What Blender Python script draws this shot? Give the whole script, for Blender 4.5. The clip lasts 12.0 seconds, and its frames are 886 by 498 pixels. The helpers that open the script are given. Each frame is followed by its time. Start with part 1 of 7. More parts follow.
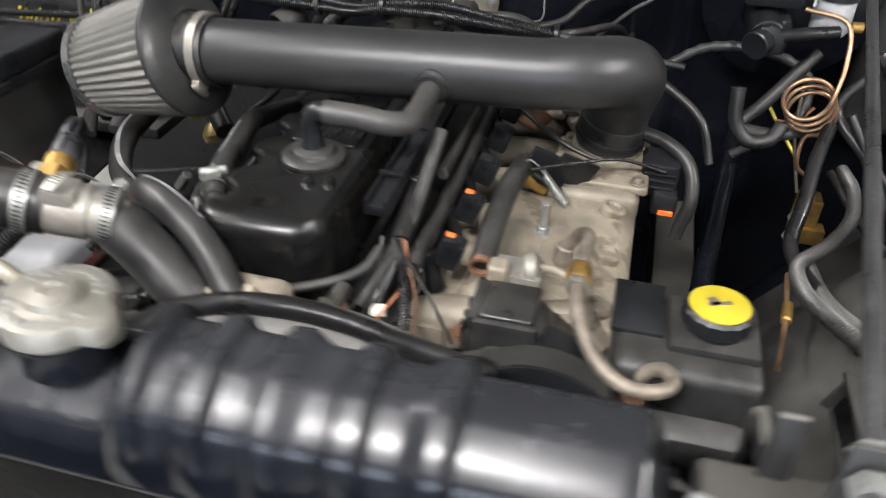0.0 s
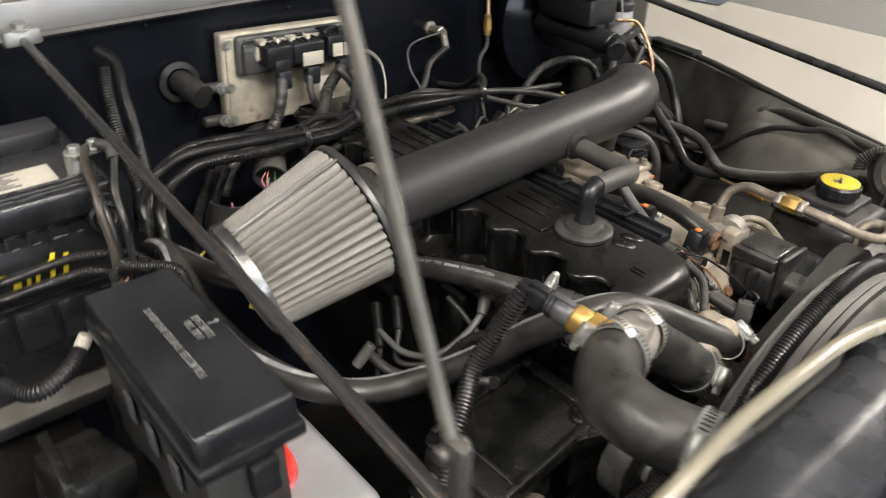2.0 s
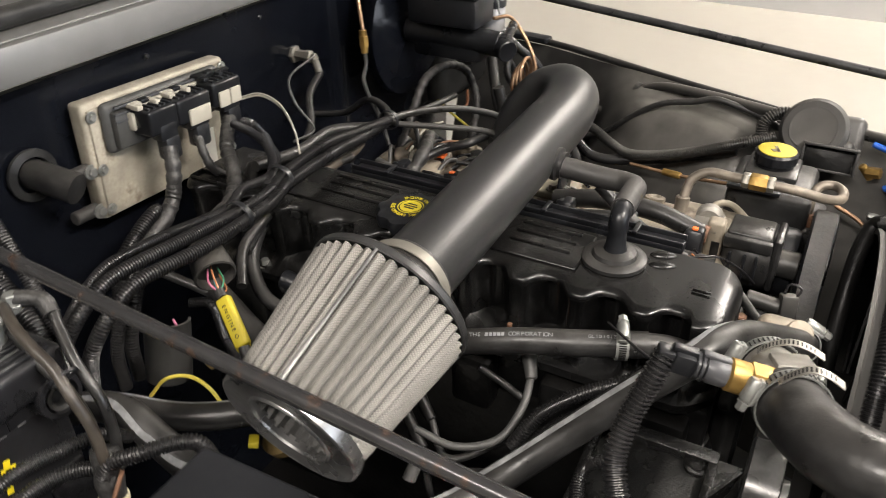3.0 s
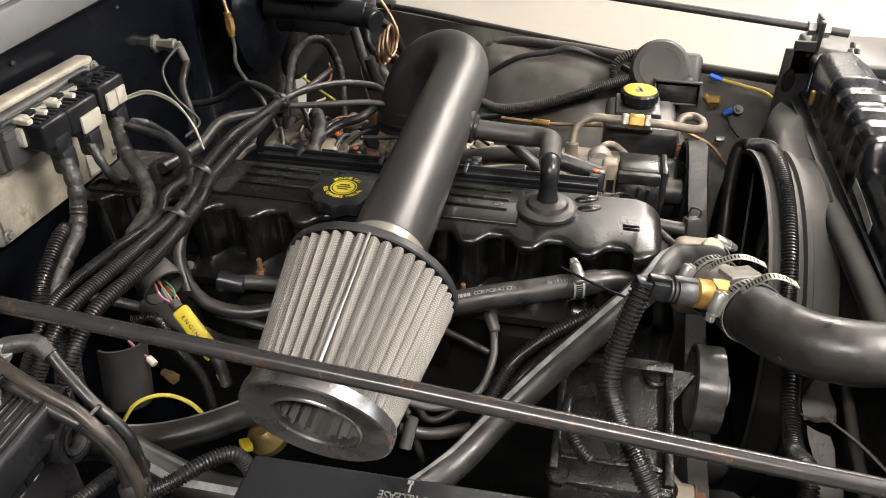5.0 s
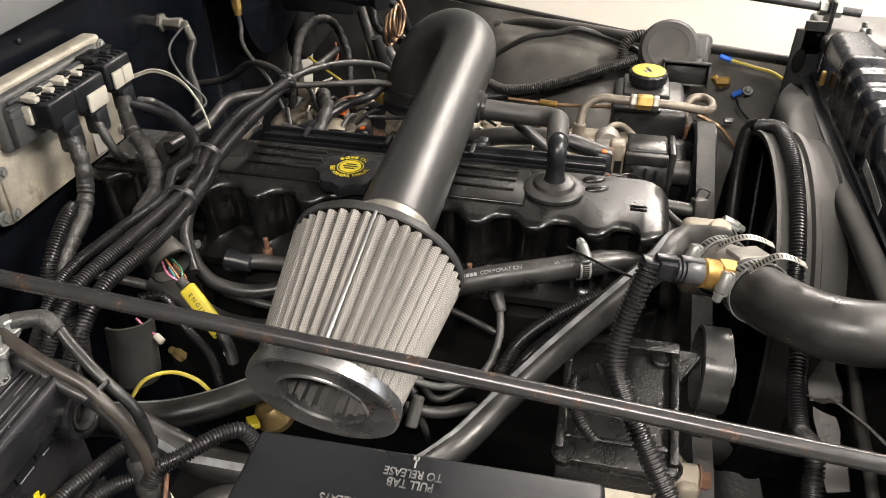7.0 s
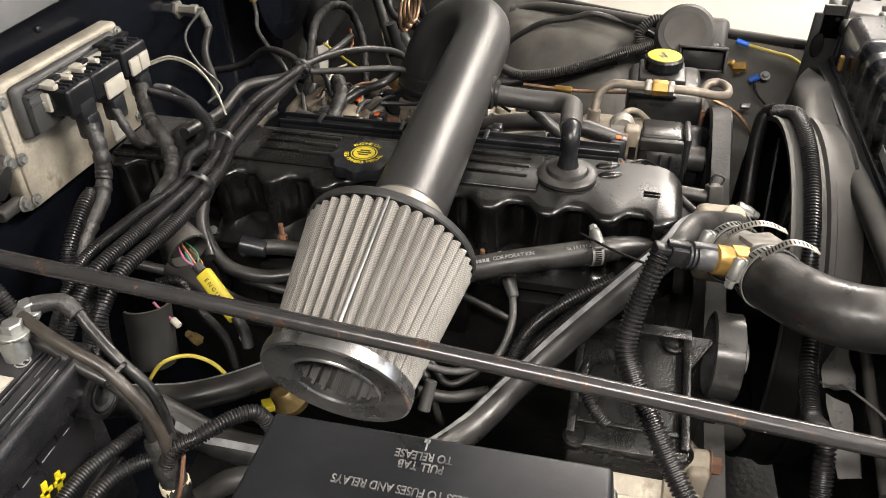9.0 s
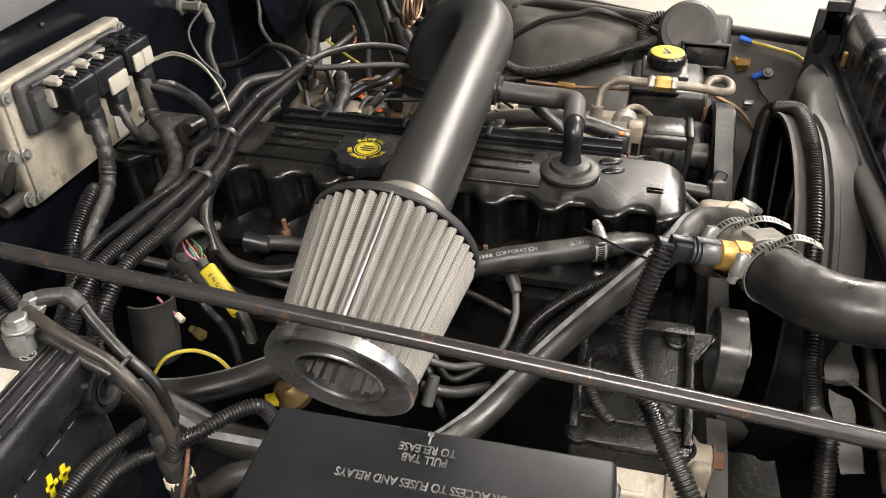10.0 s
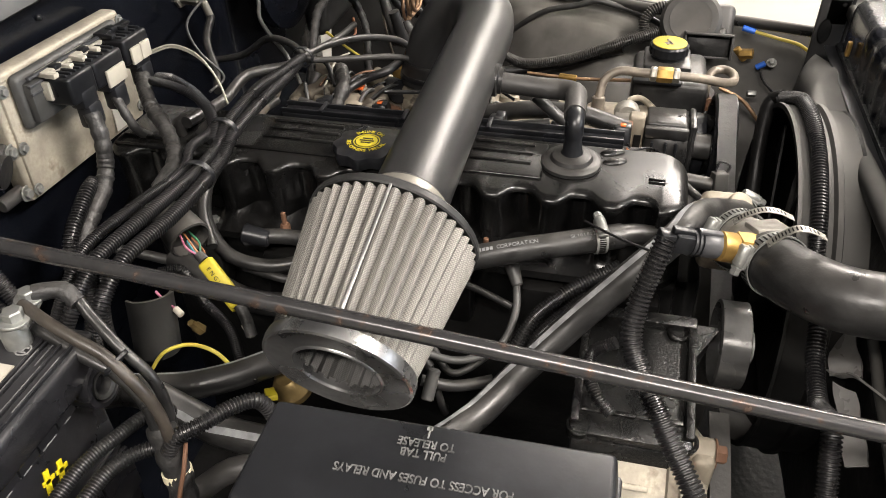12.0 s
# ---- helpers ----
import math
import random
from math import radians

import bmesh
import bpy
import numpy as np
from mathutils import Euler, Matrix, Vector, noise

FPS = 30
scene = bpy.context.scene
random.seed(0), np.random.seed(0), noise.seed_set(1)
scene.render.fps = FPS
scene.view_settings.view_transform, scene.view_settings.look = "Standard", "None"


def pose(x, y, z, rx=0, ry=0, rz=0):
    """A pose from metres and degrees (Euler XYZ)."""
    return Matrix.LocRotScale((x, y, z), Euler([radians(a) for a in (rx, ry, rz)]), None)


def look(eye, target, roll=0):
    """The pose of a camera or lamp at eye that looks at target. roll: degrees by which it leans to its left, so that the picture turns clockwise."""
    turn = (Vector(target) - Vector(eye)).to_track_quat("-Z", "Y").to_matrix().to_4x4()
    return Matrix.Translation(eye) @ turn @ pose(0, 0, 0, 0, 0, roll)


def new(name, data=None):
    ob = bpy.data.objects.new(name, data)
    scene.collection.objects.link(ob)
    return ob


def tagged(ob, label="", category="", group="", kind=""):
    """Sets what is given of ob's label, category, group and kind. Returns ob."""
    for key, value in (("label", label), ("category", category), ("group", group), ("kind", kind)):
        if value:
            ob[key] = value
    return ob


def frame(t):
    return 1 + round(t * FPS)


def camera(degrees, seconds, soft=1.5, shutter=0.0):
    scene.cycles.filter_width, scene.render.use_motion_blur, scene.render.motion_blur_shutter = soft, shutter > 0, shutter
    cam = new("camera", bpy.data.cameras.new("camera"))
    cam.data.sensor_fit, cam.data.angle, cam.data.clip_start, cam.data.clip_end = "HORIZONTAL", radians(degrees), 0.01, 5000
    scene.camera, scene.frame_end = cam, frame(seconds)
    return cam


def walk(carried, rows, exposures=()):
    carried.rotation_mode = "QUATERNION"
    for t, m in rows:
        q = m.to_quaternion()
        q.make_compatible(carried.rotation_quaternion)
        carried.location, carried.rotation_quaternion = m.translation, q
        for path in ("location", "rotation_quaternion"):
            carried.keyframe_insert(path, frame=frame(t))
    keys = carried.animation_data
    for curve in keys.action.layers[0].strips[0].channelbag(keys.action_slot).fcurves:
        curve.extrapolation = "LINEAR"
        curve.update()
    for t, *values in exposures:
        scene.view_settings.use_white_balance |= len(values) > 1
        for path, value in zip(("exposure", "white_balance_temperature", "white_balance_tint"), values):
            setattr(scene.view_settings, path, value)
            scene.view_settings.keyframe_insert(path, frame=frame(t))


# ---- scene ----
cam = camera(60.4, 12.0, soft=0.9, shutter=0.5)
PATH = [
    (0, (0.122, 0.019, 1.432), (-0.282, 1.586, 0.257), 0.7),
    (0.5, (-0.171, -0.068, 1.48), (-0.105, 1.58, 0.349), 2.5),
    (1, (-0.416, -0.022, 1.493), (0.05, 1.584, 0.395), 3.1),
    (1.5, (-0.643, 0.044, 1.495), (0.159, 1.534, 0.428), 2.2),
    (2, (-0.802, 0.179, 1.487), (0.294, 1.482, 0.438), 0.8),
    (2.5, (-0.839, 0.359, 1.479), (0.495, 1.415, 0.426), -0.2),
    (4.5, (-0.925, 0.628, 1.508), (0.675, 1.001, 0.367), -0.7),
    (5, (-0.927, 0.627, 1.508), (0.67, 0.96, 0.352), -0.3),
    (5.5, (-0.927, 0.627, 1.507), (0.666, 0.948, 0.342), -0.1),
    (6, (-0.928, 0.63, 1.508), (0.659, 0.947, 0.333), -0.1),
    (6.5, (-0.927, 0.626, 1.507), (0.651, 0.961, 0.324), -0.4),
    (7, (-0.929, 0.627, 1.504), (0.641, 0.971, 0.313), -0.4),
    (7.5, (-0.931, 0.626, 1.503), (0.631, 0.987, 0.307), -0.6),
    (9.5, (-0.933, 0.622, 1.507), (0.603, 1.006, 0.285), -1.3),
    (10, (-0.935, 0.623, 1.505), (0.6, 1.009, 0.282), -1.3),
    (10.5, (-0.936, 0.623, 1.506), (0.594, 1.012, 0.279), -1.6),
    (11, (-0.933, 0.619, 1.506), (0.594, 1.01, 0.275), -1.6),
    (11.5, (-0.931, 0.619, 1.502), (0.596, 1.013, 0.272), -1.6),
    (12, (-0.93, 0.621, 1.5), (0.593, 1.013, 0.265), -1.7),
]
walk(cam, [(t, look(eye, target, roll)) for t, eye, target, roll in PATH], [(0, 0.45, 6050, 13), (1.0, 0.45, 6250, 13), (2.0, 0.42, 6500, 13), (4.0, 0.54, 6600, 14), (12, 0.64, 6600, 14)])

# ---- light: a garage with ceiling tubes, a little daylight from the open door ahead of the car ----
world = bpy.data.worlds.new("garage_air")
world.use_nodes = True
scene.world = world
world.node_tree.nodes["Background"].inputs[0].default_value = (0.75, 0.78, 0.85, 1)
world.node_tree.nodes["Background"].inputs[1].default_value = 0.15


def area_lamp(name, at, target, size_x, size_y, watts, colour):
    data = bpy.data.lights.new(name, "AREA")
    data.shape, data.size, data.size_y, data.energy, data.color = "RECTANGLE", size_x, size_y, watts, colour
    ob = new(name, data)
    ob.matrix_world = look(at, target)
    return ob


area_lamp("ceiling_tube_light", (-0.5, -0.9, 2.80), (-0.5, -0.9, 0), 1.3, 0.14, 80, (1, 0.95, 0.87))
area_lamp("ceiling_tube_light", (-2.0, 0.6, 2.88), (-2.0, 0.6, 0), 0.14, 1.3, 55, (1, 0.95, 0.87))
area_lamp("ceiling_panel_light", (2.60, -0.42, 2.80), (2.60, -0.42, 0), 0.80, 1.6, 70, (1, 0.95, 0.87))
area_lamp("ceiling_tube_light", (2.9, -0.5, 2.82), (2.9, -0.5, 4), 0.14, 1.2, 105, (1, 0.95, 0.87))
area_lamp("ceiling_tube_light", (-0.5, -0.9, 2.82), (-0.5, -0.9, 4), 1.3, 0.14, 45, (1, 0.95, 0.87))
area_lamp("garage_door_daylight", (-0.2, -3.66, 1.25), (-0.2, 0, 1.25), 3.0, 2.3, 95, (0.84, 0.92, 1.0))

# ---- materials ----


def mat(name, base, rough=0.5, metal=0.0, var=0.25, grain=60.0, blotch=7.0, bump=0.15, dust=0.0, dust_colour=(0.22, 0.2, 0.17), coat=0.0, rvar=0.12, stain=None, stain_at=0.55, weave=0.0, spec=0.5):
    """A surface with fine grain and broad blotches in colour, gloss and relief; dust lies on faces that look up."""
    m = bpy.data.materials.new(name)
    m.use_nodes = True
    nt = m.node_tree
    b = nt.nodes["Principled BSDF"]
    co = nt.nodes.new("ShaderNodeTexCoord")

    def noise_node(scale, detail):
        n = nt.nodes.new("ShaderNodeTexNoise")
        n.inputs["Scale"].default_value, n.inputs["Detail"].default_value = scale, detail
        nt.links.new(co.outputs["Object"], n.inputs["Vector"])
        return n

    fine, broad = noise_node(grain, 5), noise_node(blotch, 6)

    def mix(fac, a, c, blend="MIX"):
        n = nt.nodes.new("ShaderNodeMix")
        n.data_type, n.blend_type = "RGBA", blend
        for sock, v in ((n.inputs[0], fac), (n.inputs[6], a), (n.inputs[7], c)):
            if isinstance(v, bpy.types.NodeSocket):
                nt.links.new(v, sock)
            else:
                sock.default_value = v
        return n.outputs[2]

    def ramp(src, lo, hi, a=0.0, c=1.0):
        n = nt.nodes.new("ShaderNodeMapRange")
        n.inputs[1].default_value, n.inputs[2].default_value = lo, hi
        n.inputs[3].default_value, n.inputs[4].default_value = a, c
        nt.links.new(src, n.inputs[0])
        return n.outputs[0]

    dark = [v * (1 - var) for v in base] + [1]
    light = [min(1, v * (1 + var)) for v in base] + [1]
    col = mix(ramp(broad.outputs[0], 0.35, 0.65), dark, light)
    col = mix(ramp(fine.outputs[0], 0.3, 0.7, 0, 0.5), col, [v * (1 - 1.3 * var) if var < 0.7 else v * 0.2 for v in base] + [1])
    if weave:
        for kind, scale in (("X", 170), ("Y", 170)):
            w = nt.nodes.new("ShaderNodeTexWave")
            w.bands_direction = kind
            w.inputs["Scale"].default_value, w.inputs["Distortion"].default_value = scale, 0.25
            nt.links.new(co.outputs["UV"], w.inputs["Vector"])
            col = mix(ramp(w.outputs["Fac"], 0.1, 0.6, 0.55 * weave, 0.0), col, [v * 0.25 for v in base] + [1])
    if stain:
        col = mix(ramp(broad.outputs[0], stain_at, stain_at + 0.08, 0, 0.85), col, list(stain) + [1])
    rgh = ramp(broad.outputs[0], 0.3, 0.7, max(0.03, rough - rvar), min(1, rough + rvar))
    if dust:
        geo = nt.nodes.new("ShaderNodeNewGeometry")
        sep = nt.nodes.new("ShaderNodeSeparateXYZ")
        nt.links.new(geo.outputs["Normal"], sep.inputs[0])
        up = ramp(sep.outputs[2], 0.2, 1.0)
        mul = nt.nodes.new("ShaderNodeMath")
        mul.operation = "MULTIPLY"
        nt.links.new(up, mul.inputs[0])
        nt.links.new(ramp(broad.outputs[0], 0.3, 0.75, 0.5 * dust, dust), mul.inputs[1])
        col = mix(mul.outputs[0], col, list(dust_colour) + [1])
        add = nt.nodes.new("ShaderNodeMath")
        add.operation = "ADD"
        add.use_clamp = True
        nt.links.new(rgh, add.inputs[0])
        nt.links.new(ramp(mul.outputs[0], 0, 1, 0, 0.5), add.inputs[1])
        rgh = add.outputs[0]
    nt.links.new(col, b.inputs["Base Color"])
    nt.links.new(rgh, b.inputs["Roughness"])
    b.inputs["Metallic"].default_value = metal
    b.inputs["Coat Weight"].default_value = coat
    b.inputs["Coat Roughness"].default_value = 0.12
    b.inputs["Specular IOR Level"].default_value = spec
    if bump:
        bn = nt.nodes.new("ShaderNodeBump")
        bn.inputs["Strength"].default_value, bn.inputs["Distance"].default_value = bump, 0.002
        nt.links.new(fine.outputs[0], bn.inputs["Height"])
        nt.links.new(bn.outputs[0], b.inputs["Normal"])
    return m


M = dict(
    firewall=mat("black_body_paint", (0.005, 0.006, 0.009), 0.22, 0, 0.35, 40, 5, 0.05, spec=0.28),
    fender_in=mat("dusty_black_inner_fender", (0.02, 0.02, 0.02), 0.45, 0, 0.3, 50, 22, 0.12, dust=0.5, dust_colour=(0.28, 0.265, 0.235), spec=0.3),
    cream=mat("cream_body_paint", (0.33, 0.315, 0.275), 0.75, 0, 0.03, 30, 2, 0.02, spec=0.3),
    ceiling=mat("white_garage_ceiling", (0.80, 0.79, 0.77), 0.8, 0, 0.03, 20, 1.5, 0.05),
    slate=mat("slate_blue_rubber", (0.07, 0.08, 0.10), 0.6, 0, 0.2),
    concrete=mat("pale_garage_concrete", (0.36, 0.35, 0.32), 0.6, 0, 0.12, 12, 1.2, 0.1),
    wall=mat("white_garage_wall", (0.46, 0.45, 0.43), 0.8, 0, 0.04, 20, 1.5, 0.05),
    silver=mat("grey_cowl_metal", (0.24, 0.24, 0.235), 0.45, 0.5, 0.15, 30, 3, 0.08, dust=0.1),
    tube=mat("satin_black_intake", (0.026, 0.026, 0.026), 0.37, 0.15, 0.12, 300, 5, 0.03, rvar=0.03),
    plastic=mat("black_plastic", (0.009, 0.0097, 0.0115), 0.33, 0, 0.35, 90, 9, 0.12, dust=0.03, dust_colour=(0.2, 0.2, 0.2), spec=0.4),
    plastic_dull=mat("dusty_dull_black_plastic", (0.024, 0.024, 0.023), 0.42, 0, 0.3, 80, 8, 0.12, dust=0.22),
    tank=mat("glossy_black_tank", (0.005, 0.006, 0.009), 0.22, 0, 0.3, 60, 22, 0.05, dust=0.13, dust_colour=(0.16, 0.16, 0.16), rvar=0.06, spec=0.34),
    cover=mat("black_painted_casting", (0.006, 0.006, 0.006), 0.26, 0.0, 0.4, 350, 9, 0.03, dust=0.015, rvar=0.05, spec=0.42),
    block=mat("black_engine_iron", (0.006, 0.006, 0.006), 0.4, 0.0, 0.5, 90, 12, 0.5, dust=0.02, spec=0.25),
    oily=mat("oily_black_casting", (0.009, 0.009, 0.0085), 0.26, 0.0, 0.6, 420, 25, 0.45, rvar=0.15),
    rubber=mat("black_rubber_hose", (0.020, 0.020, 0.020), 0.38, 0, 0.4, 150, 30, 0.16, dust=0.09, rvar=0.14, spec=0.45),
    rubber_grey=mat("grey_black_rubber", (0.034, 0.033, 0.032), 0.5, 0, 0.2, 150, 12, 0.15, dust=0.1),
    # pale colour for the highlight painted along the hoses, and for the hose print
    stripe=mat("grey_highlight_and_print", (0.27, 0.275, 0.28), 0.45, 0, 0.35, 200, 60, 0.1),
    loom=mat("black_split_loom", (0.011, 0.011, 0.012), 0.30, 0, 0.3, 120, 12, 0.03, dust=0.05, spec=0.4),
    tape=mat("black_cloth_tape", (0.026, 0.026, 0.026), 0.45, 0, 0.4, 260, 60, 0.5, dust=0.1),
    # filter mesh again, with the shade inside the end opening put into its colour
    mesh_shaded=mat('shaded_inner_mesh', (0.12, 0.119, 0.115), 0.45, 0.3, 0.2, 700, 30, 0.6, weave=1.0),
    mesh=mat("galvanised_filter_mesh", (0.29, 0.279, 0.253), 0.5, 0.25, 0.2, 900, 14, 0.7, weave=1.15),
    polished=mat("polished_sheet_steel", (0.31, 0.31, 0.306), 0.30, 0.88, 0.18, 160, 24, 0.04, rvar=0.06),
    rim_steel=mat("dark_satin_steel", (0.055, 0.055, 0.054), 0.4, 0.5, 0.25, 200, 20, 0.05),
    chrome=mat("brushed_steel", (0.46, 0.46, 0.45), 0.4, 0.9, 0.25, 260, 15, 0.08),
    zinc=mat("zinc_plated_steel", (0.29, 0.295, 0.28), 0.40, 0.6, 0.35, 120, 40, 0.15),
    alu=mat("stained_cast_aluminium", (0.275, 0.24, 0.185), 0.58, 0.2, 0.35, 90, 22, 0.45, stain=(0.13, 0.10, 0.075), stain_at=0.55),
    pcm=mat("weathered_aluminium_case", (0.40, 0.365, 0.295), 0.55, 0.2, 0.32, 210, 26, 0.3, stain=(0.20, 0.17, 0.125), stain_at=0.60),
    cap=mat("stamped_cap_steel", (0.27, 0.255, 0.22), 0.40, 0.6, 0.2, 90, 20, 0.15),
    old_brass=mat("dirty_old_brass", (0.24, 0.17, 0.07), 0.42, 0.7, 0.35, 90, 30, 0.15),
    brass=mat("brass", (0.40, 0.25, 0.075), 0.45, 0.8, 0.35, 120, 45, 0.12),
    copper=mat("copper_line", (0.44, 0.28, 0.17), 0.42, 0.85, 0.25, 90, 30, 0.08),
    pipe=mat("tan_oxidised_pipe", (0.20, 0.172, 0.138), 0.5, 0.4, 0.35, 120, 40, 0.2),
    rust=mat("rusty_brown_steel", (0.16, 0.08, 0.045), 0.75, 0.2, 0.4, 120, 30, 0.4),
    rod=mat("worn_black_rod", (0.056, 0.055, 0.056), 0.24, 0.6, 0.12, 420, 95, 0.03, rvar=0.04, stain=(0.085, 0.056, 0.042), stain_at=0.58),
    rod_dark=mat("plain_dark_rod", (0.055, 0.055, 0.056), 0.34, 0.3, 0.3, 200, 22, 0.2),
    loom_dusty=mat("dusty_split_loom", (0.028, 0.028, 0.027), 0.35, 0, 0.3, 120, 12, 0.03, dust=0.3),
    strap=mat("clamp_band_steel", (0.50, 0.48, 0.43), 0.35, 0.6, 0.2, 200, 30, 0.08),
    pulley=mat("worn_smooth_pulley", (0.09, 0.09, 0.088), 0.30, 0.6, 0.3, 200, 20, 0.08),
    adapter=mat("dull_cast_adapter", (0.30, 0.285, 0.255), 0.5, 0.45, 0.25, 120, 35, 0.2, stain=(0.20, 0.18, 0.15), stain_at=0.6),
    rodgrey=mat("grey_prop_rod", (0.10, 0.096, 0.088), 0.45, 0.6, 0.25, 100, 20, 0.15, stain=(0.30, 0.22, 0.14), stain_at=0.62),
    yellow=mat("yellow_print", (0.43, 0.35, 0.02), 0.5, 0, 0.12, 90, 20, 0.05),
    yellow_bold=mat("bold_yellow_print", (0.72, 0.58, 0.015), 0.45, 0, 0.1, 90, 20, 0.05),
    orange=mat("orange_clip", (0.85, 0.16, 0.03), 0.45, 0, 0.1),
    blue=mat("blue_crimp", (0.02, 0.12, 0.55), 0.4, 0, 0.1),
    red=mat("red_plastic_cap", (0.75, 0.03, 0.02), 0.35, 0, 0.1, bump=0.05),
    white=mat("white_plastic", (0.72, 0.70, 0.64), 0.45, 0, 0.08, 90, 20, 0.05),
    print=mat("grey_white_print", (0.24, 0.24, 0.235), 0.6, 0, 0.5, 300, 60, 0.05),
    bottle=mat("milky_white_bottle", (0.31, 0.314, 0.322), 0.45, 0, 0.14, 60, 12, 0.06),
    tubeclear=mat("yellowed_clear_tube", (0.165, 0.152, 0.115), 0.2, 0, 0.12, 60, 12, 0.05),
    shroud_dust=mat("dusty_black_shroud", (0.005, 0.005, 0.005), 0.48, 0, 0.3, 60, 10, 0.08, dust=0.85, dust_colour=(0.205, 0.2, 0.19), spec=0.14),
    shroud_grey=mat("dusty_grey_shroud", (0.05, 0.049, 0.047), 0.4, 0, 0.3, 60, 10, 0.12, dust=0.15),
    label_cream=mat("cream_label", (0.6, 0.55, 0.38), 0.5, 0, 0.08, 90, 20, 0.03),
    label_green=mat("green_label_print", (0.25, 0.36, 0.12), 0.5, 0, 0.1, 90, 20, 0.03),
    label_red=mat("faded_red_label_print", (0.55, 0.14, 0.1), 0.5, 0, 0.1, 90, 20, 0.03),
    battery=mat("grey_black_battery_plastic", (0.012, 0.012, 0.0135), 0.27, 0, 0.3, 120, 16, 0.10, dust=0.05, dust_colour=(0.2, 0.2, 0.2)),
    sensor_grey=mat("grey_sensor_plastic", (0.055, 0.056, 0.060), 0.4, 0, 0.2, 120, 20, 0.08),
    emboss=mat("worn_raised_lettering", (0.14, 0.14, 0.137), 0.45, 0, 0.6, 300, 80, 0.05),
    cable_dusty=mat("dusty_brown_cable", (0.05, 0.042, 0.034), 0.45, 0, 0.45, 120, 40, 0.12, stain=(0.022, 0.021, 0.02), stain_at=0.5),
    pipe_brown=mat("brown_grey_rubber", (0.075, 0.062, 0.05), 0.45, 0, 0.25, 120, 20, 0.12),
    skirt_pale=mat("pale_damp_sheet", (0.42, 0.41, 0.395), 0.32, 0.2, 0.2, 90, 14, 0.10, stain=(0.24, 0.23, 0.21), stain_at=0.6),
    tab_cream=mat("cream_lock_tab", (0.40, 0.375, 0.315), 0.5, 0, 0.12, 90, 20, 0.05),
    hood=mat("black_hood_underside", (0.02, 0.02, 0.02), 0.6, 0, 0.2),
    belt=mat("ribbed_black_belt", (0.055, 0.053, 0.05), 0.5, 0, 0.3, 200, 20, 0.2, dust=0.05),
    wire_y=mat("yellow_wire", (0.62, 0.5, 0.08), 0.45, 0, 0.1),
    wire_g=mat("green_wire", (0.04, 0.16, 0.09), 0.45, 0, 0.1),
    wire_w=mat("white_wire", (0.33, 0.31, 0.26), 0.5, 0, 0.15),
    wire_o=mat("orange_wire", (0.32, 0.12, 0.05), 0.5, 0, 0.15),
    wire_t=mat("teal_wire", (0.04, 0.24, 0.27), 0.45, 0, 0.1),
    wire_p=mat("pink_wire", (0.36, 0.10, 0.17), 0.45, 0, 0.1),
    plugwire=mat("grey_plug_wire", (0.06, 0.06, 0.058), 0.45, 0, 0.2, 90, 20, 0.1),
)

# ---- mesh helpers ----
HOME = {}


def put(name, bm, material, smooth=True, at=None):
    """Link a bmesh, given in the world's metres, as an object whose origin is its middle (or at)."""
    if at is None:
        lo = Vector([min(v.co[i] for v in bm.verts) for i in range(3)])
        hi = Vector([max(v.co[i] for v in bm.verts) for i in range(3)])
        at = (lo + hi) / 2
    at = Vector(at)
    bm.normal_update()
    bmesh.ops.translate(bm, verts=bm.verts[:], vec=-at)
    me = bpy.data.meshes.new(name)
    bm.to_mesh(me)
    bm.free()
    me.materials.append(material)
    if smooth:
        for p in me.polygons:
            p.use_smooth = True
        me.set_sharp_from_angle(angle=radians(38))
    ob = new(name, me)
    ob.location = at
    HOME[ob.name] = at
    return ob


def part(name, bm, material, parent, label="", smooth=True):
    ob = put(name, bm, material, smooth)
    ob.parent = parent
    ob.matrix_parent_inverse = Matrix.Translation(-HOME[parent.name])
    return tagged(ob, label)


def thing(name, at, label, category, group="", kind=""):
    ob = new(name)
    ob.empty_display_size = 0.02
    ob.location = at
    HOME[ob.name] = Vector(at)
    return tagged(ob, label, category, group, kind)


def solo(name, bm, material, label, category, group="", kind="", smooth=True):
    return tagged(put(name, bm, material, smooth), label, category, group, kind)


def join(*bms):
    out = bmesh.new()
    for b in bms:
        me = bpy.data.meshes.new("tmp")
        b.to_mesh(me)
        b.free()
        out.from_mesh(me)
        bpy.data.meshes.remove(me)
    return out


def woven(bm, m, spread=0.115):
    """Lay slanting wire coordinates on a mesh round the axis of m."""
    uv = bm.loops.layers.uv.new("wire")
    back = m.inverted()
    for f in bm.faces:
        first = None
        for lp in f.loops:
            v = back @ lp.vert.co
            a = math.atan2(v.y, v.x)
            if first is None:
                first = a
            a += 2 * math.pi * round((first - a) / (2 * math.pi))
            lp[uv].uv = (0.7 * (a * spread + v.z), 0.7 * (a * spread - v.z))
    return bm


def turned(bm, m):
    bmesh.ops.transform(bm, matrix=m, verts=bm.verts[:])
    return bm


def box(at, size, bevel=0.003, rot=(0, 0, 0), taper=1.0, segs=2):
    bm = bmesh.new()
    bmesh.ops.create_cube(bm, size=1)
    for v in bm.verts:
        k = taper if v.co.z > 0 else 1
        v.co = Vector((v.co.x * size[0] * k, v.co.y * size[1] * k, v.co.z * size[2]))
    if bevel:
        bmesh.ops.bevel(bm, geom=bm.edges[:], offset=bevel, segments=segs, affect="EDGES", profile=0.5)
    return turned(bm, pose(*at, *rot))


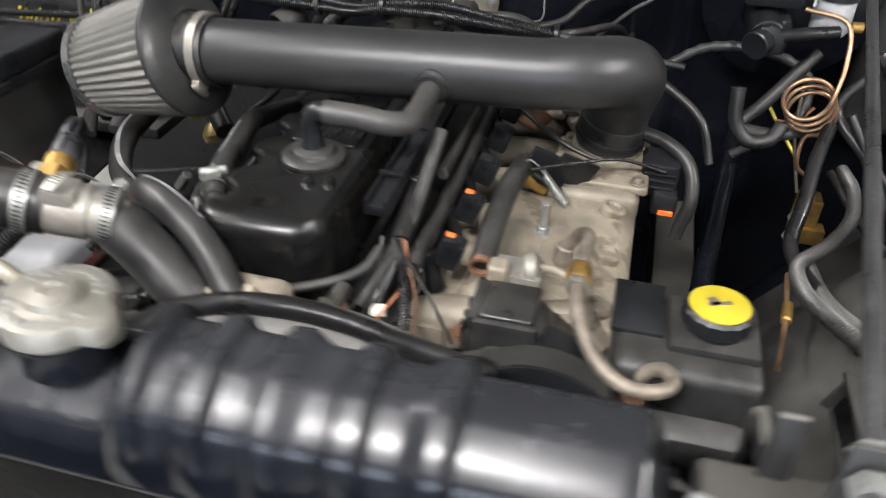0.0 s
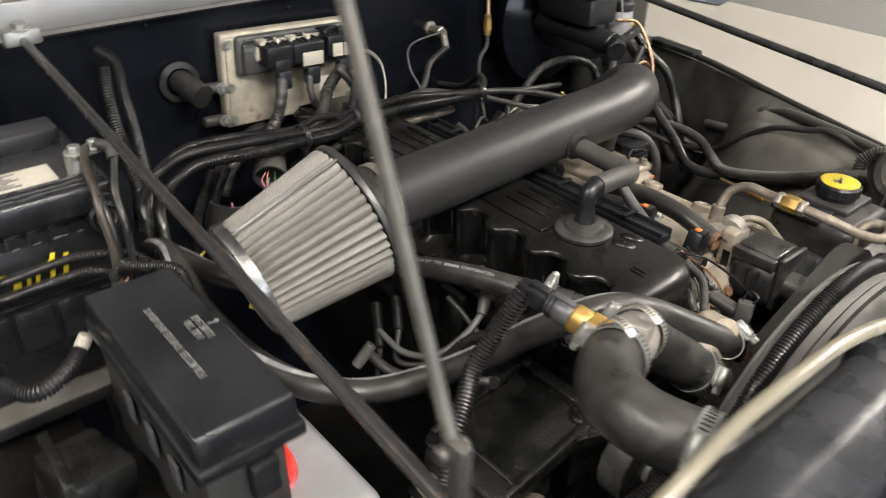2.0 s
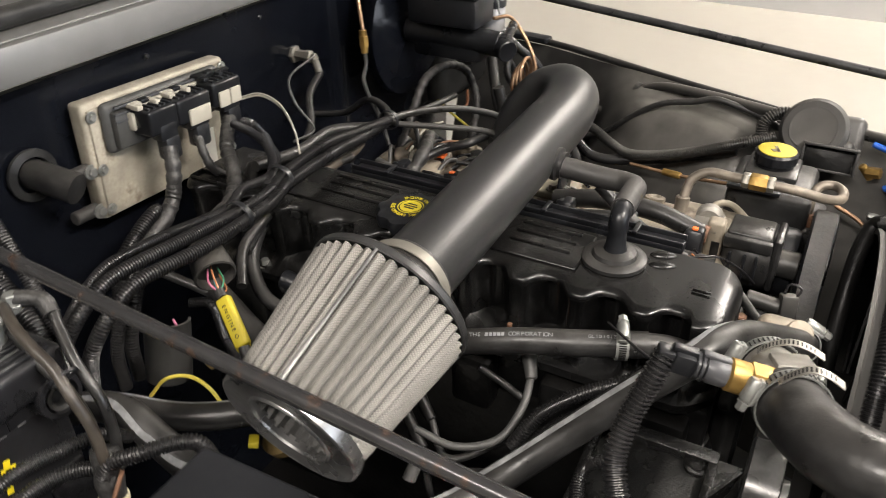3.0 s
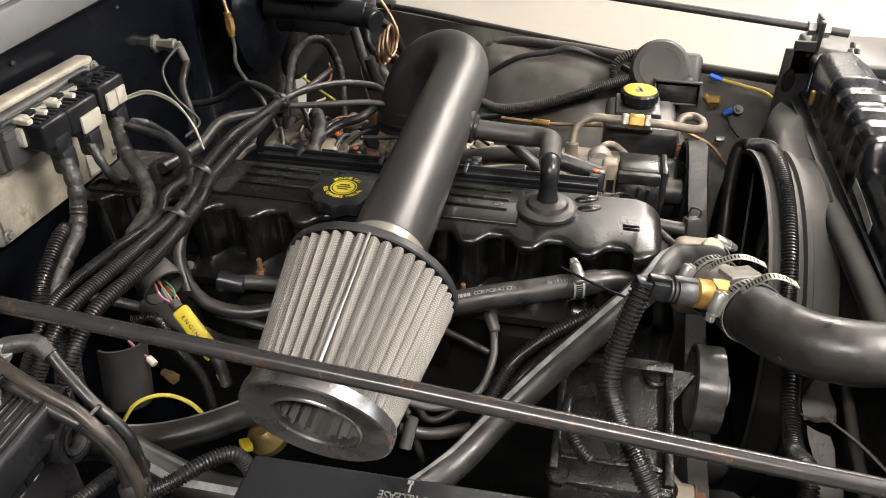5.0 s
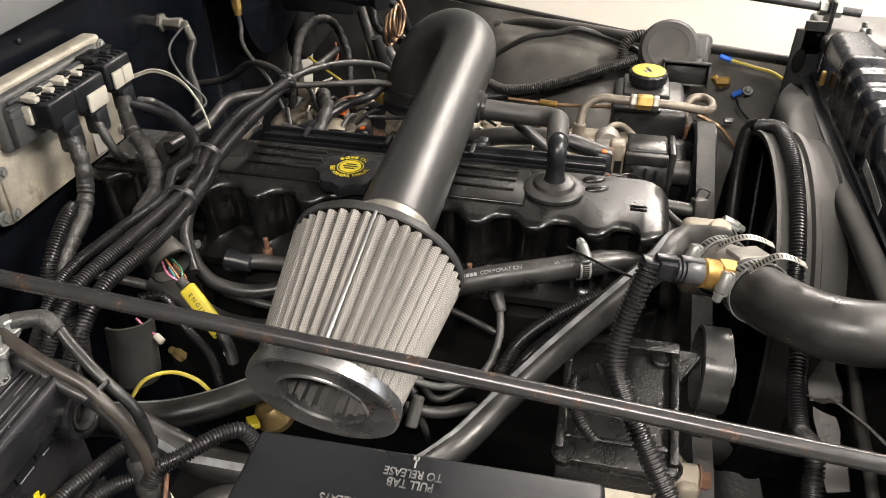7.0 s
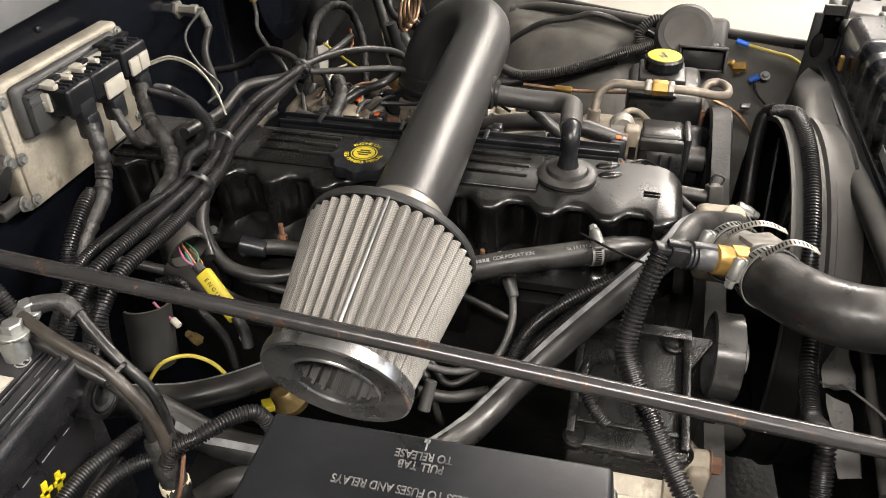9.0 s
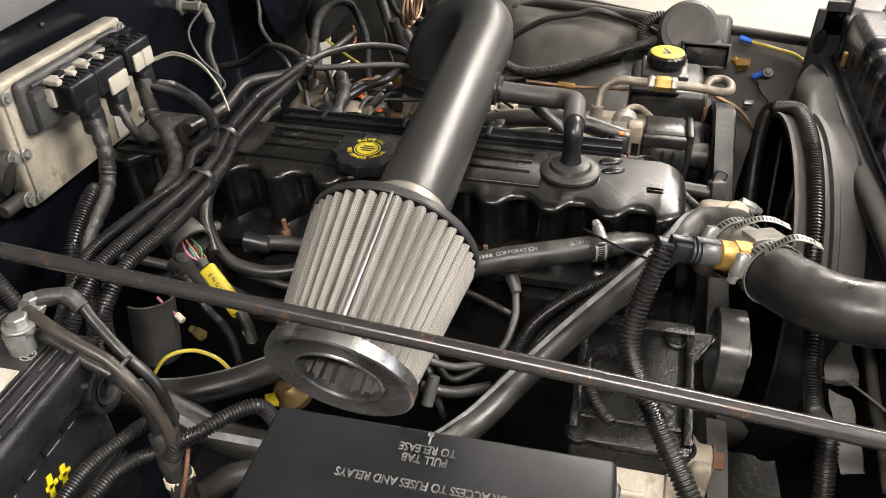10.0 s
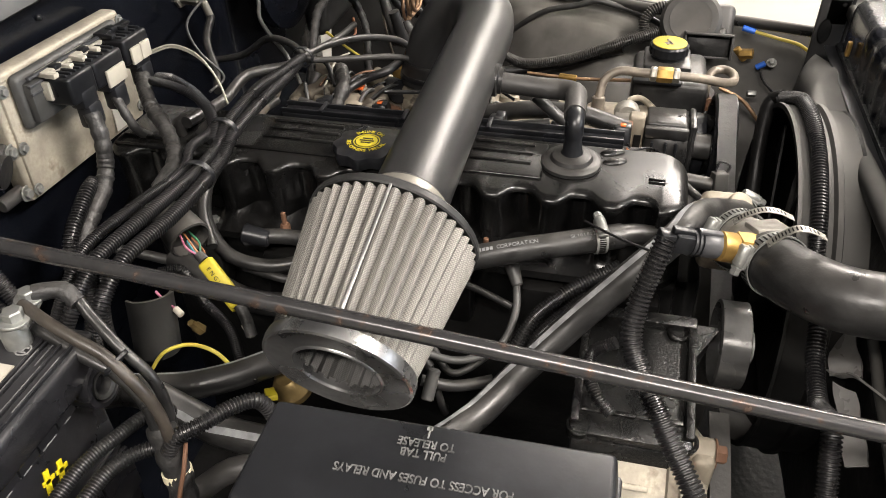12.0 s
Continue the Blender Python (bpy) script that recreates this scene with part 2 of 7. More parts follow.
def toward(p, d):
    """The frame at p whose z axis points along d."""
    return Matrix.Translation(p) @ Vector(d).to_track_quat("Z", "Y").to_matrix().to_4x4()


def lathe(profile, p=(0, 0, 0), d=(0, 0, 1), seg=28, lobes=0, depth=0.0, ring=False, capped=True):
    """Turn a profile of (radius, height) about the axis d through p; lobes: grip flutes; ring: the profile closes on itself; capped: flat ends."""
    bm = bmesh.new()
    rings = []
    for r, h in profile:
        row = []
        for i in range(seg):
            a = 2 * math.pi * i / seg
            k = 1 + (depth * math.cos(lobes * a) if lobes else 0)
            row.append(bm.verts.new((r * k * math.cos(a), r * k * math.sin(a), h)))
        rings.append(row)
    for a, b in zip(rings, rings[1:]):
        for i in range(seg):
            bm.faces.new((a[i], a[(i + 1) % seg], b[(i + 1) % seg], b[i]))
    if ring:
        for i in range(seg):
            bm.faces.new((rings[-1][i], rings[-1][(i + 1) % seg], rings[0][(i + 1) % seg], rings[0][i]))
    if profile[0][0] > 1e-4 and capped and not ring:
        bm.faces.new(rings[0][::-1])
    if profile[-1][0] > 1e-4 and capped and not ring:
        bm.faces.new(rings[-1])
    return turned(bm, toward(p, d))


def cyl(p, q, r, r2=None, seg=18, edge=0.0):
    p, q = Vector(p), Vector(q)
    r2, h = r if r2 is None else r2, (q - p).length
    e = edge or min(0.0015, 0.2 * r, 0.2 * h)
    return lathe([(r - e, 0), (r, e), (r2, h - e), (r2 - e, h)], p, q - p, seg)


def spline(points, step=0.006):
    """Points along a smooth curve through the control points, evenly spaced."""
    pts = [Vector(p) for p in points]
    if len(pts) == 2:
        n = max(2, int((pts[1] - pts[0]).length / step))
        return [pts[0].lerp(pts[1], i / n) for i in range(n + 1)]
    ext = [2 * pts[0] - pts[1]] + pts + [2 * pts[-1] - pts[-2]]
    fine = []
    for a, b, c, d in zip(ext, ext[1:], ext[2:], ext[3:]):
        ta, tb, tc = max(1e-4, (b - a).length ** 0.5), max(1e-4, (c - b).length ** 0.5), max(1e-4, (d - c).length ** 0.5)
        m1 = ((b - a) / ta - (c - a) / (ta + tb) + (c - b) / tb) * tb
        m2 = ((c - b) / tb - (d - b) / (tb + tc) + (d - c) / tc) * tb
        for i in range(24):
            u = i / 24
            fine.append(b * (2 * u**3 - 3 * u**2 + 1) + m1 * (u**3 - 2 * u**2 + u) + c * (3 * u**2 - 2 * u**3) + m2 * (u**3 - u**2))
    fine.append(pts[-1])
    out, need = [fine[0]], step
    for a, b in zip(fine, fine[1:]):
        left = (b - a).length
        p = a
        while left >= need:
            p = p + (b - p).normalized() * need
            out.append(p.copy())
            left -= need
            need = step
        need -= left
    if (out[-1] - pts[-1]).length > 0.3 * step:
        out.append(pts[-1])
    return out


def frames(path):
    """A turning frame along a path that does not twist."""
    tang = [(path[min(i + 1, len(path) - 1)] - path[max(i - 1, 0)]).normalized() for i in range(len(path))]
    n = tang[0].cross(Vector((0, 0, 1)))
    n = n.normalized() if n.length > 0.05 else Vector((1, 0, 0))
    out = []
    for t in tang:
        n = (n - t * n.dot(t)).normalized()
        out.append((t, n, t.cross(n)))
    return out


def sweep(points, r, seg=12, step=None, wave=None, caps=True):
    """A tube along a smooth curve. wave: radius factor by the number of the ring."""
    seg = max(seg, 10)
    path = spline(points, step or max(0.004, r * 0.6))
    bm = bmesh.new()
    rings = []
    for i, (p, (t, n, b)) in enumerate(zip(path, frames(path))):
        k = r * (wave(i) if wave else 1)
        rings.append([bm.verts.new(p + (n * math.cos(2 * math.pi * j / seg) + b * math.sin(2 * math.pi * j / seg)) * k) for j in range(seg)])
    for a, c in zip(rings, rings[1:]):
        for i in range(seg):
            bm.faces.new((a[i], a[(i + 1) % seg], c[(i + 1) % seg], c[i]))
    if caps:
        bm.faces.new(rings[0][::-1])
        bm.faces.new(rings[-1])
    return bm


def loom(points, r, seg=12):
    """Corrugated split conduit: raised rings with narrow grooves between."""
    return sweep(points, r, seg, step=r * 0.105, wave=lambda i: (1.03, 1.03, 0.82, 0.82)[i % 4])


def grid_surface(f, us, vs, thick=0.0):
    bm = bmesh.new()
    rows = [[bm.verts.new(f(u, v)) for v in vs] for u in us]
    for a, b in zip(rows, rows[1:]):
        for i in range(len(vs) - 1):
            bm.faces.new((a[i], a[i + 1], b[i + 1], b[i]))
    if thick:
        bmesh.ops.recalc_face_normals(bm, faces=bm.faces[:])
        bmesh.ops.solidify(bm, geom=bm.faces[:], thickness=thick)
    return bm


def bolt(p, d, r=0.006, h=0.006, washer=True):
    """A hexagon head with a washer under it."""
    head = lathe([(r, 0), (r, h * 0.85), (r * 0.85, h)], Vector(p) + Vector(d).normalized() * 0.0015, d, 6)
    return join(head, cyl(p, Vector(p) + Vector(d).normalized() * 0.002, r * 1.6, seg=16)) if washer else head


def letters(text, size, m, thick=0.0004, bold=0.0):
    c = bpy.data.curves.new("letters", "FONT")
    c.offset = bold
    c.body, c.size, c.extrude, c.align_x, c.align_y = text, size, thick, "CENTER", "CENTER"
    ob = bpy.data.objects.new("letters", c)
    scene.collection.objects.link(ob)
    me = bpy.data.meshes.new_from_object(ob.evaluated_get(bpy.context.evaluated_depsgraph_get()))
    bpy.data.objects.remove(ob)
    bm = bmesh.new()
    bm.from_mesh(me)
    bpy.data.meshes.remove(me)
    return turned(bm, m)


def strap(points, side, width, thick=0.0008):
    """A thin flat band along a curve; side is the direction of its width."""
    path = spline(points, 0.003)
    side = Vector(side).normalized()
    bm = bmesh.new()
    rows = []
    for p, (t, n, b) in zip(path, frames(path)):
        up = side.cross(t).normalized()
        rows.append([bm.verts.new(p + side * (sx * width / 2) + up * (sz * thick / 2)) for sx, sz in ((-1, -1), (1, -1), (1, 1), (-1, 1))])
    for a, c in zip(rows, rows[1:]):
        for i in range(4):
            bm.faces.new((a[i], a[(i + 1) % 4], c[(i + 1) % 4], c[i]))
    bm.faces.new(rows[0][::-1])
    bm.faces.new(rows[-1])
    bmesh.ops.recalc_face_normals(bm, faces=bm.faces[:])
    return bm


def strap_slots(points, side, width):
    """The row of slots along a clamp band, as small dark bars let into it."""
    path = spline(points, 0.0032)
    side = Vector(side).normalized()
    out = []
    for p, (t, n, b) in list(zip(path, frames(path)))[2:-3]:
        up = side.cross(t).normalized()
        m = Matrix((side, t, up)).transposed().to_4x4()
        out.append(turned(box((0, 0, 0), (width * 0.6, 0.0013, 0.0012), 0), Matrix.Translation(p) @ m))
    return out


def clamp_ring(p, d, r, width=0.011, screw_turn=0.0):
    """A worm-drive band with its screw housing; screw_turn: degrees, or the direction in which the screw sits."""
    m = toward(p, d)
    if not isinstance(screw_turn, (int, float)):
        v = m.to_3x3().inverted() @ Vector(screw_turn)
        screw_turn = math.degrees(math.atan2(v.y, v.x))
    band = lathe([(r, -width / 2), (r + 0.0012, -width / 2), (r + 0.0012, width / 2), (r, width / 2)], p, d, 36, ring=True)
    s = m @ pose(0, 0, 0, 0, 0, screw_turn) @ pose(r + 0.005, 0, 0)
    body = turned(join(lathe([(0.0046, -0.010), (0.0060, -0.008), (0.0060, 0.008), (0.0046, 0.010)], (0.0005, 0, 0), (0, 1, 0), 20), box((-0.003, 0, 0), (0.004, 0.022, width * 0.95), 0.0012)), s)
    head = turned(lathe([(0.0040, 0), (0.0058, 0.0006), (0.0058, 0.0018), (0.0046, 0.0022), (0.0046, 0.0075), (0.0036, 0.0085)], (0.0005, 0.010, 0), (0, 1, 0), 6), s)
    return join(band, body, head)


def clamp_slots(p, d, r, width=0.011, count=44):
    """The slots round a worm-drive band, let into it as dark bars."""
    m = toward(p, d)
    return join(*[turned(box((r + 0.0012, 0, 0), (0.0009, 0.0013, width * 0.58), 0), m @ pose(0, 0, 0, 0, 0, 360 / count * i)) for i in range(count)])


def clamp(p, d, r, width, screw, parent, label="zinc worm-drive clamp"):
    ob = part("clamp", clamp_ring(p, d, r, width, screw), M["zinc"], parent, label)
    tagged(part("slot_row", clamp_slots(p, d, r, width), M["block"], ob), "row of slots", kind="stuff")
    return ob

# ---- the garage round the car ----
solo("floor", box((0, 0.8, -0.05), (9, 9, 0.1), 0), M["concrete"], "pale concrete garage floor", "floor", kind="structure")
solo("wall_south", join(box((-3.07, -3.7, 1.5), (2.74, 0.12, 3), 0), box((2.87, -3.7, 1.5), (3.14, 0.12, 3), 0), box((-0.2, -3.7, 2.7), (3.0, 0.12, 0.6), 0)), M["wall"], "plain off-white garage wall with the open door", "wall", kind="structure")
for nm, at, size in (("wall_east", (4.5, 0.8, 1.5), (0.12, 9, 3)), ("wall_west", (-4.5, 0.8, 1.5), (0.12, 9, 3)), ("wall_north", (0, 5.3, 1.5), (8.9, 0.12, 3))):
    solo(nm, box(at, size, 0), M["wall"], "plain off-white garage wall", "wall", kind="structure")
solo("ceiling", box((0, 0.8, 3.06), (9.1, 9.1, 0.1), 0), M["ceiling"], "plain white garage ceiling", "ceiling", kind="structure")

# ---- body shell round the engine bay ----
CX = -0.165
FW = 1.288
shell = thing("car_body", (CX, 1.35, 0), "black-painted engine bay shell of an off-road car with cream fenders", "car body")
bm = grid_surface(lambda u, v: Vector((u, FW + 0.012 * math.exp(-((u - 0.205) / 0.012) ** 2) * -1 + 0.0015 * math.sin(9 * u + 4 * v), v)),
                  [-0.95 + 0.012 * i for i in range(131)], [0.35 + 0.03 * i for i in range(29)], -0.01)
firewall = part("firewall", bm, M["firewall"], shell, "black-painted steel firewall with a pressed seam")
cowl = part("cowl_flange", box((CX, 1.262, 1.227), (1.5, 0.016, 0.042), 0.004), M["silver"], shell, "grey metal cowl edge along the firewall")
part("cowl_top", box((CX, 1.40, 1.243), (1.5, 0.26, 0.012), 0.004), M["silver"], shell, "grey cowl top")
part("cowl_seal", sweep([(-0.92, 1.305, 1.258), (CX, 1.305, 1.262), (0.6, 1.305, 1.258)], 0.012), M["rubber"], shell, "black rubber hood seal")
part("cowl_side_plate", join(box((0.545, 1.225, 1.06), (0.21, 0.05, 0.34), 0.022, segs=5), box((0.56, 1.19, 0.99), (0.13, 0.05, 0.05), 0.01)), M["plastic_dull"], shell, "rounded dark cowl corner")
for x, z in ((-0.43, 1.185), (-0.2, 1.175), (-0.05, 1.19), (0.02, 1.17), (-0.47, 1.06), (0.13, 1.19), (-0.1, 0.96)):
    part("plug", lathe([(0.004, 0), (0.004, 0.002), (0.002, 0.004)], (x, FW, z), (0, -1, 0), 10), M["plastic"], firewall)


def edge_x(y):
    """The driver side's fender edge, which runs in towards the grille."""
    return 0.37 + 0.36 * (y - 0.32) if y < 1.06 else 0.636 + 0.15 * (y - 1.06)


def fender_in(u, y):
    """u runs from the edge (0) down and in (1)."""
    e = edge_x(y)
    x = e - 0.33 * u
    z = 0.985 - 0.05 * min(1, u * 6) - 0.42 * max(0, u - 0.12) ** 1.15
    dome = math.exp(-((y - 0.725) / 0.125) ** 6) * math.exp(-((u - 0.38) / 0.25) ** 4)
    z += 0.062 * dome
    z -= 0.20 / (1 + math.exp((0.885 + 0.10 * u - y) / 0.012)) * min(1, u * 3.2)
    return Vector((x, y, z))


part("inner_fender", grid_surface(fender_in, [i / 40 for i in range(41)], [0.2 + 0.01 * i for i in range(107)], 0.006), M["fender_in"], shell, "dusty black inner fender with a pressed dome")
part("fender_lip", sweep([(edge_x(0.25) + 0.004, 0.25, 0.985), (edge_x(0.5) + 0.004, 0.5, 0.988), (edge_x(0.8) + 0.004, 0.8, 0.99), (edge_x(1.05) + 0.004, 1.05, 0.992), (edge_x(1.2) + 0.004, 1.2, 0.992)], 0.007), M["rubber"], shell, "black rubber lip along the fender edge")
part("fender_bracket", box((0.642, 1.12, 0.998), (0.03, 0.13, 0.012), 0.003, (0, 0, -8)), M["plastic"], shell)


def fender_out(u, y):
    e = edge_x(y) + 0.01
    x = e + (1.22 - e) * min(1, u)
    z = 0.982 - 0.004 * u - (0.0 if u < 0.9 else 0.35 * (u - 0.9) ** 2 * 10)
    return Vector((x, y, z))


part("fender", grid_surface(fender_out, [0, 0.3, 0.6, 0.9, 0.93, 0.96, 1.0, 1.05], [0.0 + 0.05 * i for i in range(34)], 0.004), M["cream"], shell, "flat cream-painted front fender")
part("fender_skirt", box((1.22, 0.83, 0.76), (0.01, 1.66, 0.36), 0.003), M["cream"], shell, "cream fender side")
part("inner_fender", grid_surface(lambda u, y: Vector((-0.70 - 0.3 * u + 0.1 * (1 - y), y, 0.80 + 0.12 * u)), [i / 10 for i in range(11)], [0.2 + 0.05 * i for i in range(22)], 0.006), M["block"], shell, "black inner fender beside the fuse box")
part("fender", grid_surface(lambda u, y: Vector((-1.0 - 0.4 * u, y, 0.93)), [0, 0.5, 1], [0.0 + 0.1 * i for i in range(17)], 0.004), M["cream"], shell, "flat cream-painted front fender")
part("bay_floor", box((CX, 0.7, 0.34), (1.6, 1.2, 0.02), 0), M["block"], shell, "dark underside of the engine bay")
part("frame_rail", box((0.24, 0.75, 0.62), (0.07, 1.1, 0.12), 0.01), M["fender_in"], shell, "black frame rail")
part("frame_rail", box((-0.58, 0.75, 0.55), (0.07, 1.1, 0.12), 0.01), M["fender_in"], shell, "black frame rail")
part("front_panel", join(box((CX, 0.10, 1.03), (1.0, 0.20, 0.02), 0.006), box((CX, 0.02, 0.8), (1.0, 0.03, 0.46), 0.006)), M["tank"], shell, "glossy black grille support panel")
part("support_plate", box((0.255, 0.255, 1.088), (0.13, 0.13, 0.02), 0.006, segs=3), M["plastic_dull"], shell, "dusty grey grille support plate")
brk = part("support_bracket", join(box((0.222, 0.331, 1.092), (0.006, 0.030, 0.05), 0.002), box((0.222, 0.336, 1.03), (0.006, 0.040, 0.15), 0.002), box((0.228, 0.313, 1.05), (0.016, 0.005, 0.19), 0.002)), M["fender_in"], shell, "upright dusty black grille support bracket")
part("bracket_hole", turned(lathe([(0.0, 0), (0.010, 0.0004), (0.011, 0.0004)], (0, 0, 0), (-1, 0, 0), 24), pose(0.2186, 0.342, 1.058) @ Matrix.Diagonal((1, 0.8, 1.7, 1))), M["block"], brk)
part("bracket_hole", lathe([(0.0, 0), (0.003, 0.0004), (0.0035, 0.0004)], (0.2186, 0.325, 1.098), (-1, 0, 0), 12), M["block"], brk)
for x in (0.19, 0.215):
    part("wing_bolt", join(cyl((x, 0.27, 1.098), (x, 0.27, 1.112), 0.005), box((x, 0.27, 1.118), (0.018, 0.004, 0.008), 0.0015, (0, 18, 0))), M["zinc"], shell, "small wing bolt")
for x, y in ((0.08, 0.11), (-0.44, 0.12), (-0.2, 0.1)):
    part("panel_bolt", bolt((x, y, 1.04), (0, 0, 1), 0.008, 0.007), M["zinc"], shell)
solo("hood", turned(box((0, 0, 0), (1.25, 1.35, 0.03), 0.01), pose(CX, 0.82, 1.82, -47, 0, 0)), M["hood"], "black underside of the raised hood on its prop rod", "hood", kind="structure")
solo("mat", box((1.145, 1.39, 0.982), (0.12, 0.15, 0.004), 0.001, (0, 0, 12)), M["slate"], "dark slate-blue mat corner lying on the cream fender", "mat")

# ---- engine ----
eng = thing("engine", (-0.1, 0.8, 0.4), "black inline six-cylinder engine with oily grimy block", "engine")
part("block", box((-0.13, 0.85, 0.72), (0.24, 0.66, 0.34), 0.02), M["block"], eng, "grimy black iron block")
head = part("cylinder_head", join(box((-0.16, 0.85, 0.915), (0.20, 0.64, 0.06), 0.006), *[box((-0.27, 0.57 + 0.105 * i, 0.90), (0.03, 0.05, 0.07), 0.008) for i in range(6)]), M["block"], eng, "black cylinder head with bosses")
part("timing_cover", box((-0.13, 0.515, 0.78), (0.2, 0.03, 0.3), 0.012), M["block"], eng)


def cover_profile(y):
    """The rocker cover across, from the far flange over the top to the near flange."""
    front = min(1, max(0.0, (0.562 - y) / 0.032)) ** 1.6
    w = 0.5 - 0.5 * math.cos(2 * math.pi * (y - 0.548) / 0.064)
    w = w * w * (3 - 2 * w) * (1 if y > 0.565 else 0.3)
    near = -0.240 - 0.019 * (1 - w) + 0.022 * front
    far = -0.128 - 0.025 * front
    foot = -0.268 + 0.030 * front
    wall = near + 0.003 + 0.008 * w
    zt = 1.040
    return [(far + 0.012, 0.945), (far + 0.010, 0.952), (far + 0.004, 0.956), (far, 1.018), (far - 0.003, 1.034), (far - 0.010, zt), (far - 0.04, zt + 0.001), (-0.2, zt + 0.001), (near + 0.012, zt + 0.001), (near + 0.004, zt - 0.0002), (near + 0.001, zt - 0.0025), (near, zt - 0.006), (wall, zt - 0.014), (wall + 0.002, 0.970), (foot + 0.006, 0.958), (foot - 0.006, 0.953), (foot - 0.008, 0.945)]


cov = thing("valve_cover", (-0.2, 0.85, 0.945), "black painted cast valve cover with scalloped edge on the engine", "valve cover")
ys = [0.530, 0.5305, 0.532, 0.536, 0.542, 0.550] + [0.559 + 0.004 * i for i in range(163)]
DROP = (0.026, 0.016, 0.009, 0.004, 0.001, 0.0)
bm = bmesh.new()
loops = []
for i, y in enumerate(ys):
    drop = DROP[i] if i < len(DROP) else 0
    loops.append([bm.verts.new((x, y, z - (drop if z > 1.0 else 0))) for x, z in cover_profile(y)])
for a, b in zip(loops, loops[1:]):
    for i in range(len(a) - 1):
        bm.faces.new((a[i], a[i + 1], b[i + 1], b[i]))
bm.faces.new(loops[0])
bm.faces.new(loops[-1][::-1])
bmesh.ops.recalc_face_normals(bm, faces=bm.faces[:])
body = part("cover", bm, M["cover"], cov)
part("raised_strip", box((-0.186, 0.905, 1.0415), (0.074, 0.43, 0.0055), 0.0025, segs=3), M["cover"], body, "long raised strip")
for y0, y1 in ((0.705, 0.775), (0.83, 0.865), (0.94, 1.03)):
    for x in (-0.196, -0.176, -0.158):
        part("rib", box((x, (y0 + y1) / 2, 1.0448), (0.004, y1 - y0, 0.003), 0.001), M["cover"], body)
part("rear_rib", join(box((-0.243, 1.168, 1.0425), (0.004, 0.07, 0.005), 0.0018), box((-0.222, 1.168, 1.0425), (0.004, 0.07, 0.005), 0.0018), box((-0.2325, 1.202, 1.0425), (0.022, 0.004, 0.005), 0.0018), box((-0.2325, 1.134, 1.0425), (0.022, 0.004, 0.005), 0.0018)), M["cover"], body, "raised oblong rib")
for x, y in ((-0.150, 0.617), (-0.170, 0.613)):
    part("boss", turned(lathe([(0.011, 0), (0.010, 0.0015), (0.007, 0.003), (0, 0.0035)], (0, 0, 0), (0, 0, 1), 20), pose(x, y, 1.041, 0, 0, 20) @ Matrix.Diagonal((0.6, 1.3, 1, 1))), M["cover"], body)
for x in (-0.205, -0.199):
    part("bead", box((x, 0.566, 1.0418), (0.0026, 0.018, 0.002), 0.0008), M["cover"], body)
for y in (0.60, 0.76, 0.92, 1.08):
    part("cover_bolt", bolt((-0.262, y, 0.953), (0, 0, 1), 0.006, 0.008), M["zinc"], cov, "small zinc cover bolt")
for y in (0.742, 0.985):
    part("stud", join(bolt((-0.266, y, 0.956), (0, 0, 1), 0.006, 0.012), cyl((-0.266, y, 0.965), (-0.266, y, 0.985), 0.003)), M["rust"], cov, "rusty stud")

random.seed(5)
drops = bmesh.new()
for i in range(60):
    x, y = random.uniform(-0.245, -0.19), random.choice((random.gauss(0.60, 0.03), random.gauss(0.70, 0.04)))
    if not 0.56 < y < 0.8 or math.hypot(x + 0.183, y - 0.661) < 0.037:
        continue
    r = random.uniform(0.0005, 0.0010)
    bmesh.ops.create_icosphere(drops, subdivisions=1, radius=1, matrix=pose(x, y, 1.0412) @ Matrix.Diagonal((r, r, r * 0.45, 1)))
tagged(part("water_drops", drops, M["tank"], body), "small water drops", kind="stuff")

oil = thing("oil_filler_cap", (-0.212, 0.892, 1.042), "black fluted oil filler cap with yellow printed top", "oil cap")
part("knob", lathe([(0.030, 0), (0.037, 0.003), (0.039, 0.012), (0.037, 0.017), (0.029, 0.019)], (-0.212, 0.892, 1.042), (0, 0, 1), 72, 9, 0.06), M["plastic"], oil)
part("print_disc", lathe([(0.0125, 0), (0.0125, 0.0006)], (-0.212, 0.892, 1.0612), (0, 0, 1), 30), M["yellow"], oil, "yellow printed disc")
for text, mid, flip in (("ENGINE OIL", 0.0, 1), ("SEE OWNERS MANUAL", math.pi, -1)):
    for i, ch in enumerate(text):
        a = mid - flip * (i - (len(text) - 1) / 2) * 0.178
        if ch != " ":
            m = Matrix.Translation((-0.212 + 0.0208 * math.cos(a), 0.892 + 0.0208 * math.sin(a), 1.0614)) @ pose(0, 0, 0, 0, 0, math.degrees(a) - 90 if flip > 0 else math.degrees(a) + 90)
            part("lettering", letters(ch, 0.0072, m, 0.0003), M["yellow"], oil, smooth=False)
part("print_ring", lathe([(0.0142, 0), (0.0142, 0.0005), (0.0154, 0.0005), (0.0154, 0)], (-0.212, 0.892, 1.0612), (0, 0, 1), 36, ring=True), M["yellow"], oil)
for dx, w in ((-0.0045, 0.012), (0.0, 0.017), (0.0045, 0.012)):
    part("print_bar", box((-0.212 + dx, 0.892, 1.0620), (0.0020, w, 0.0006), 0), M["plastic"], oil)

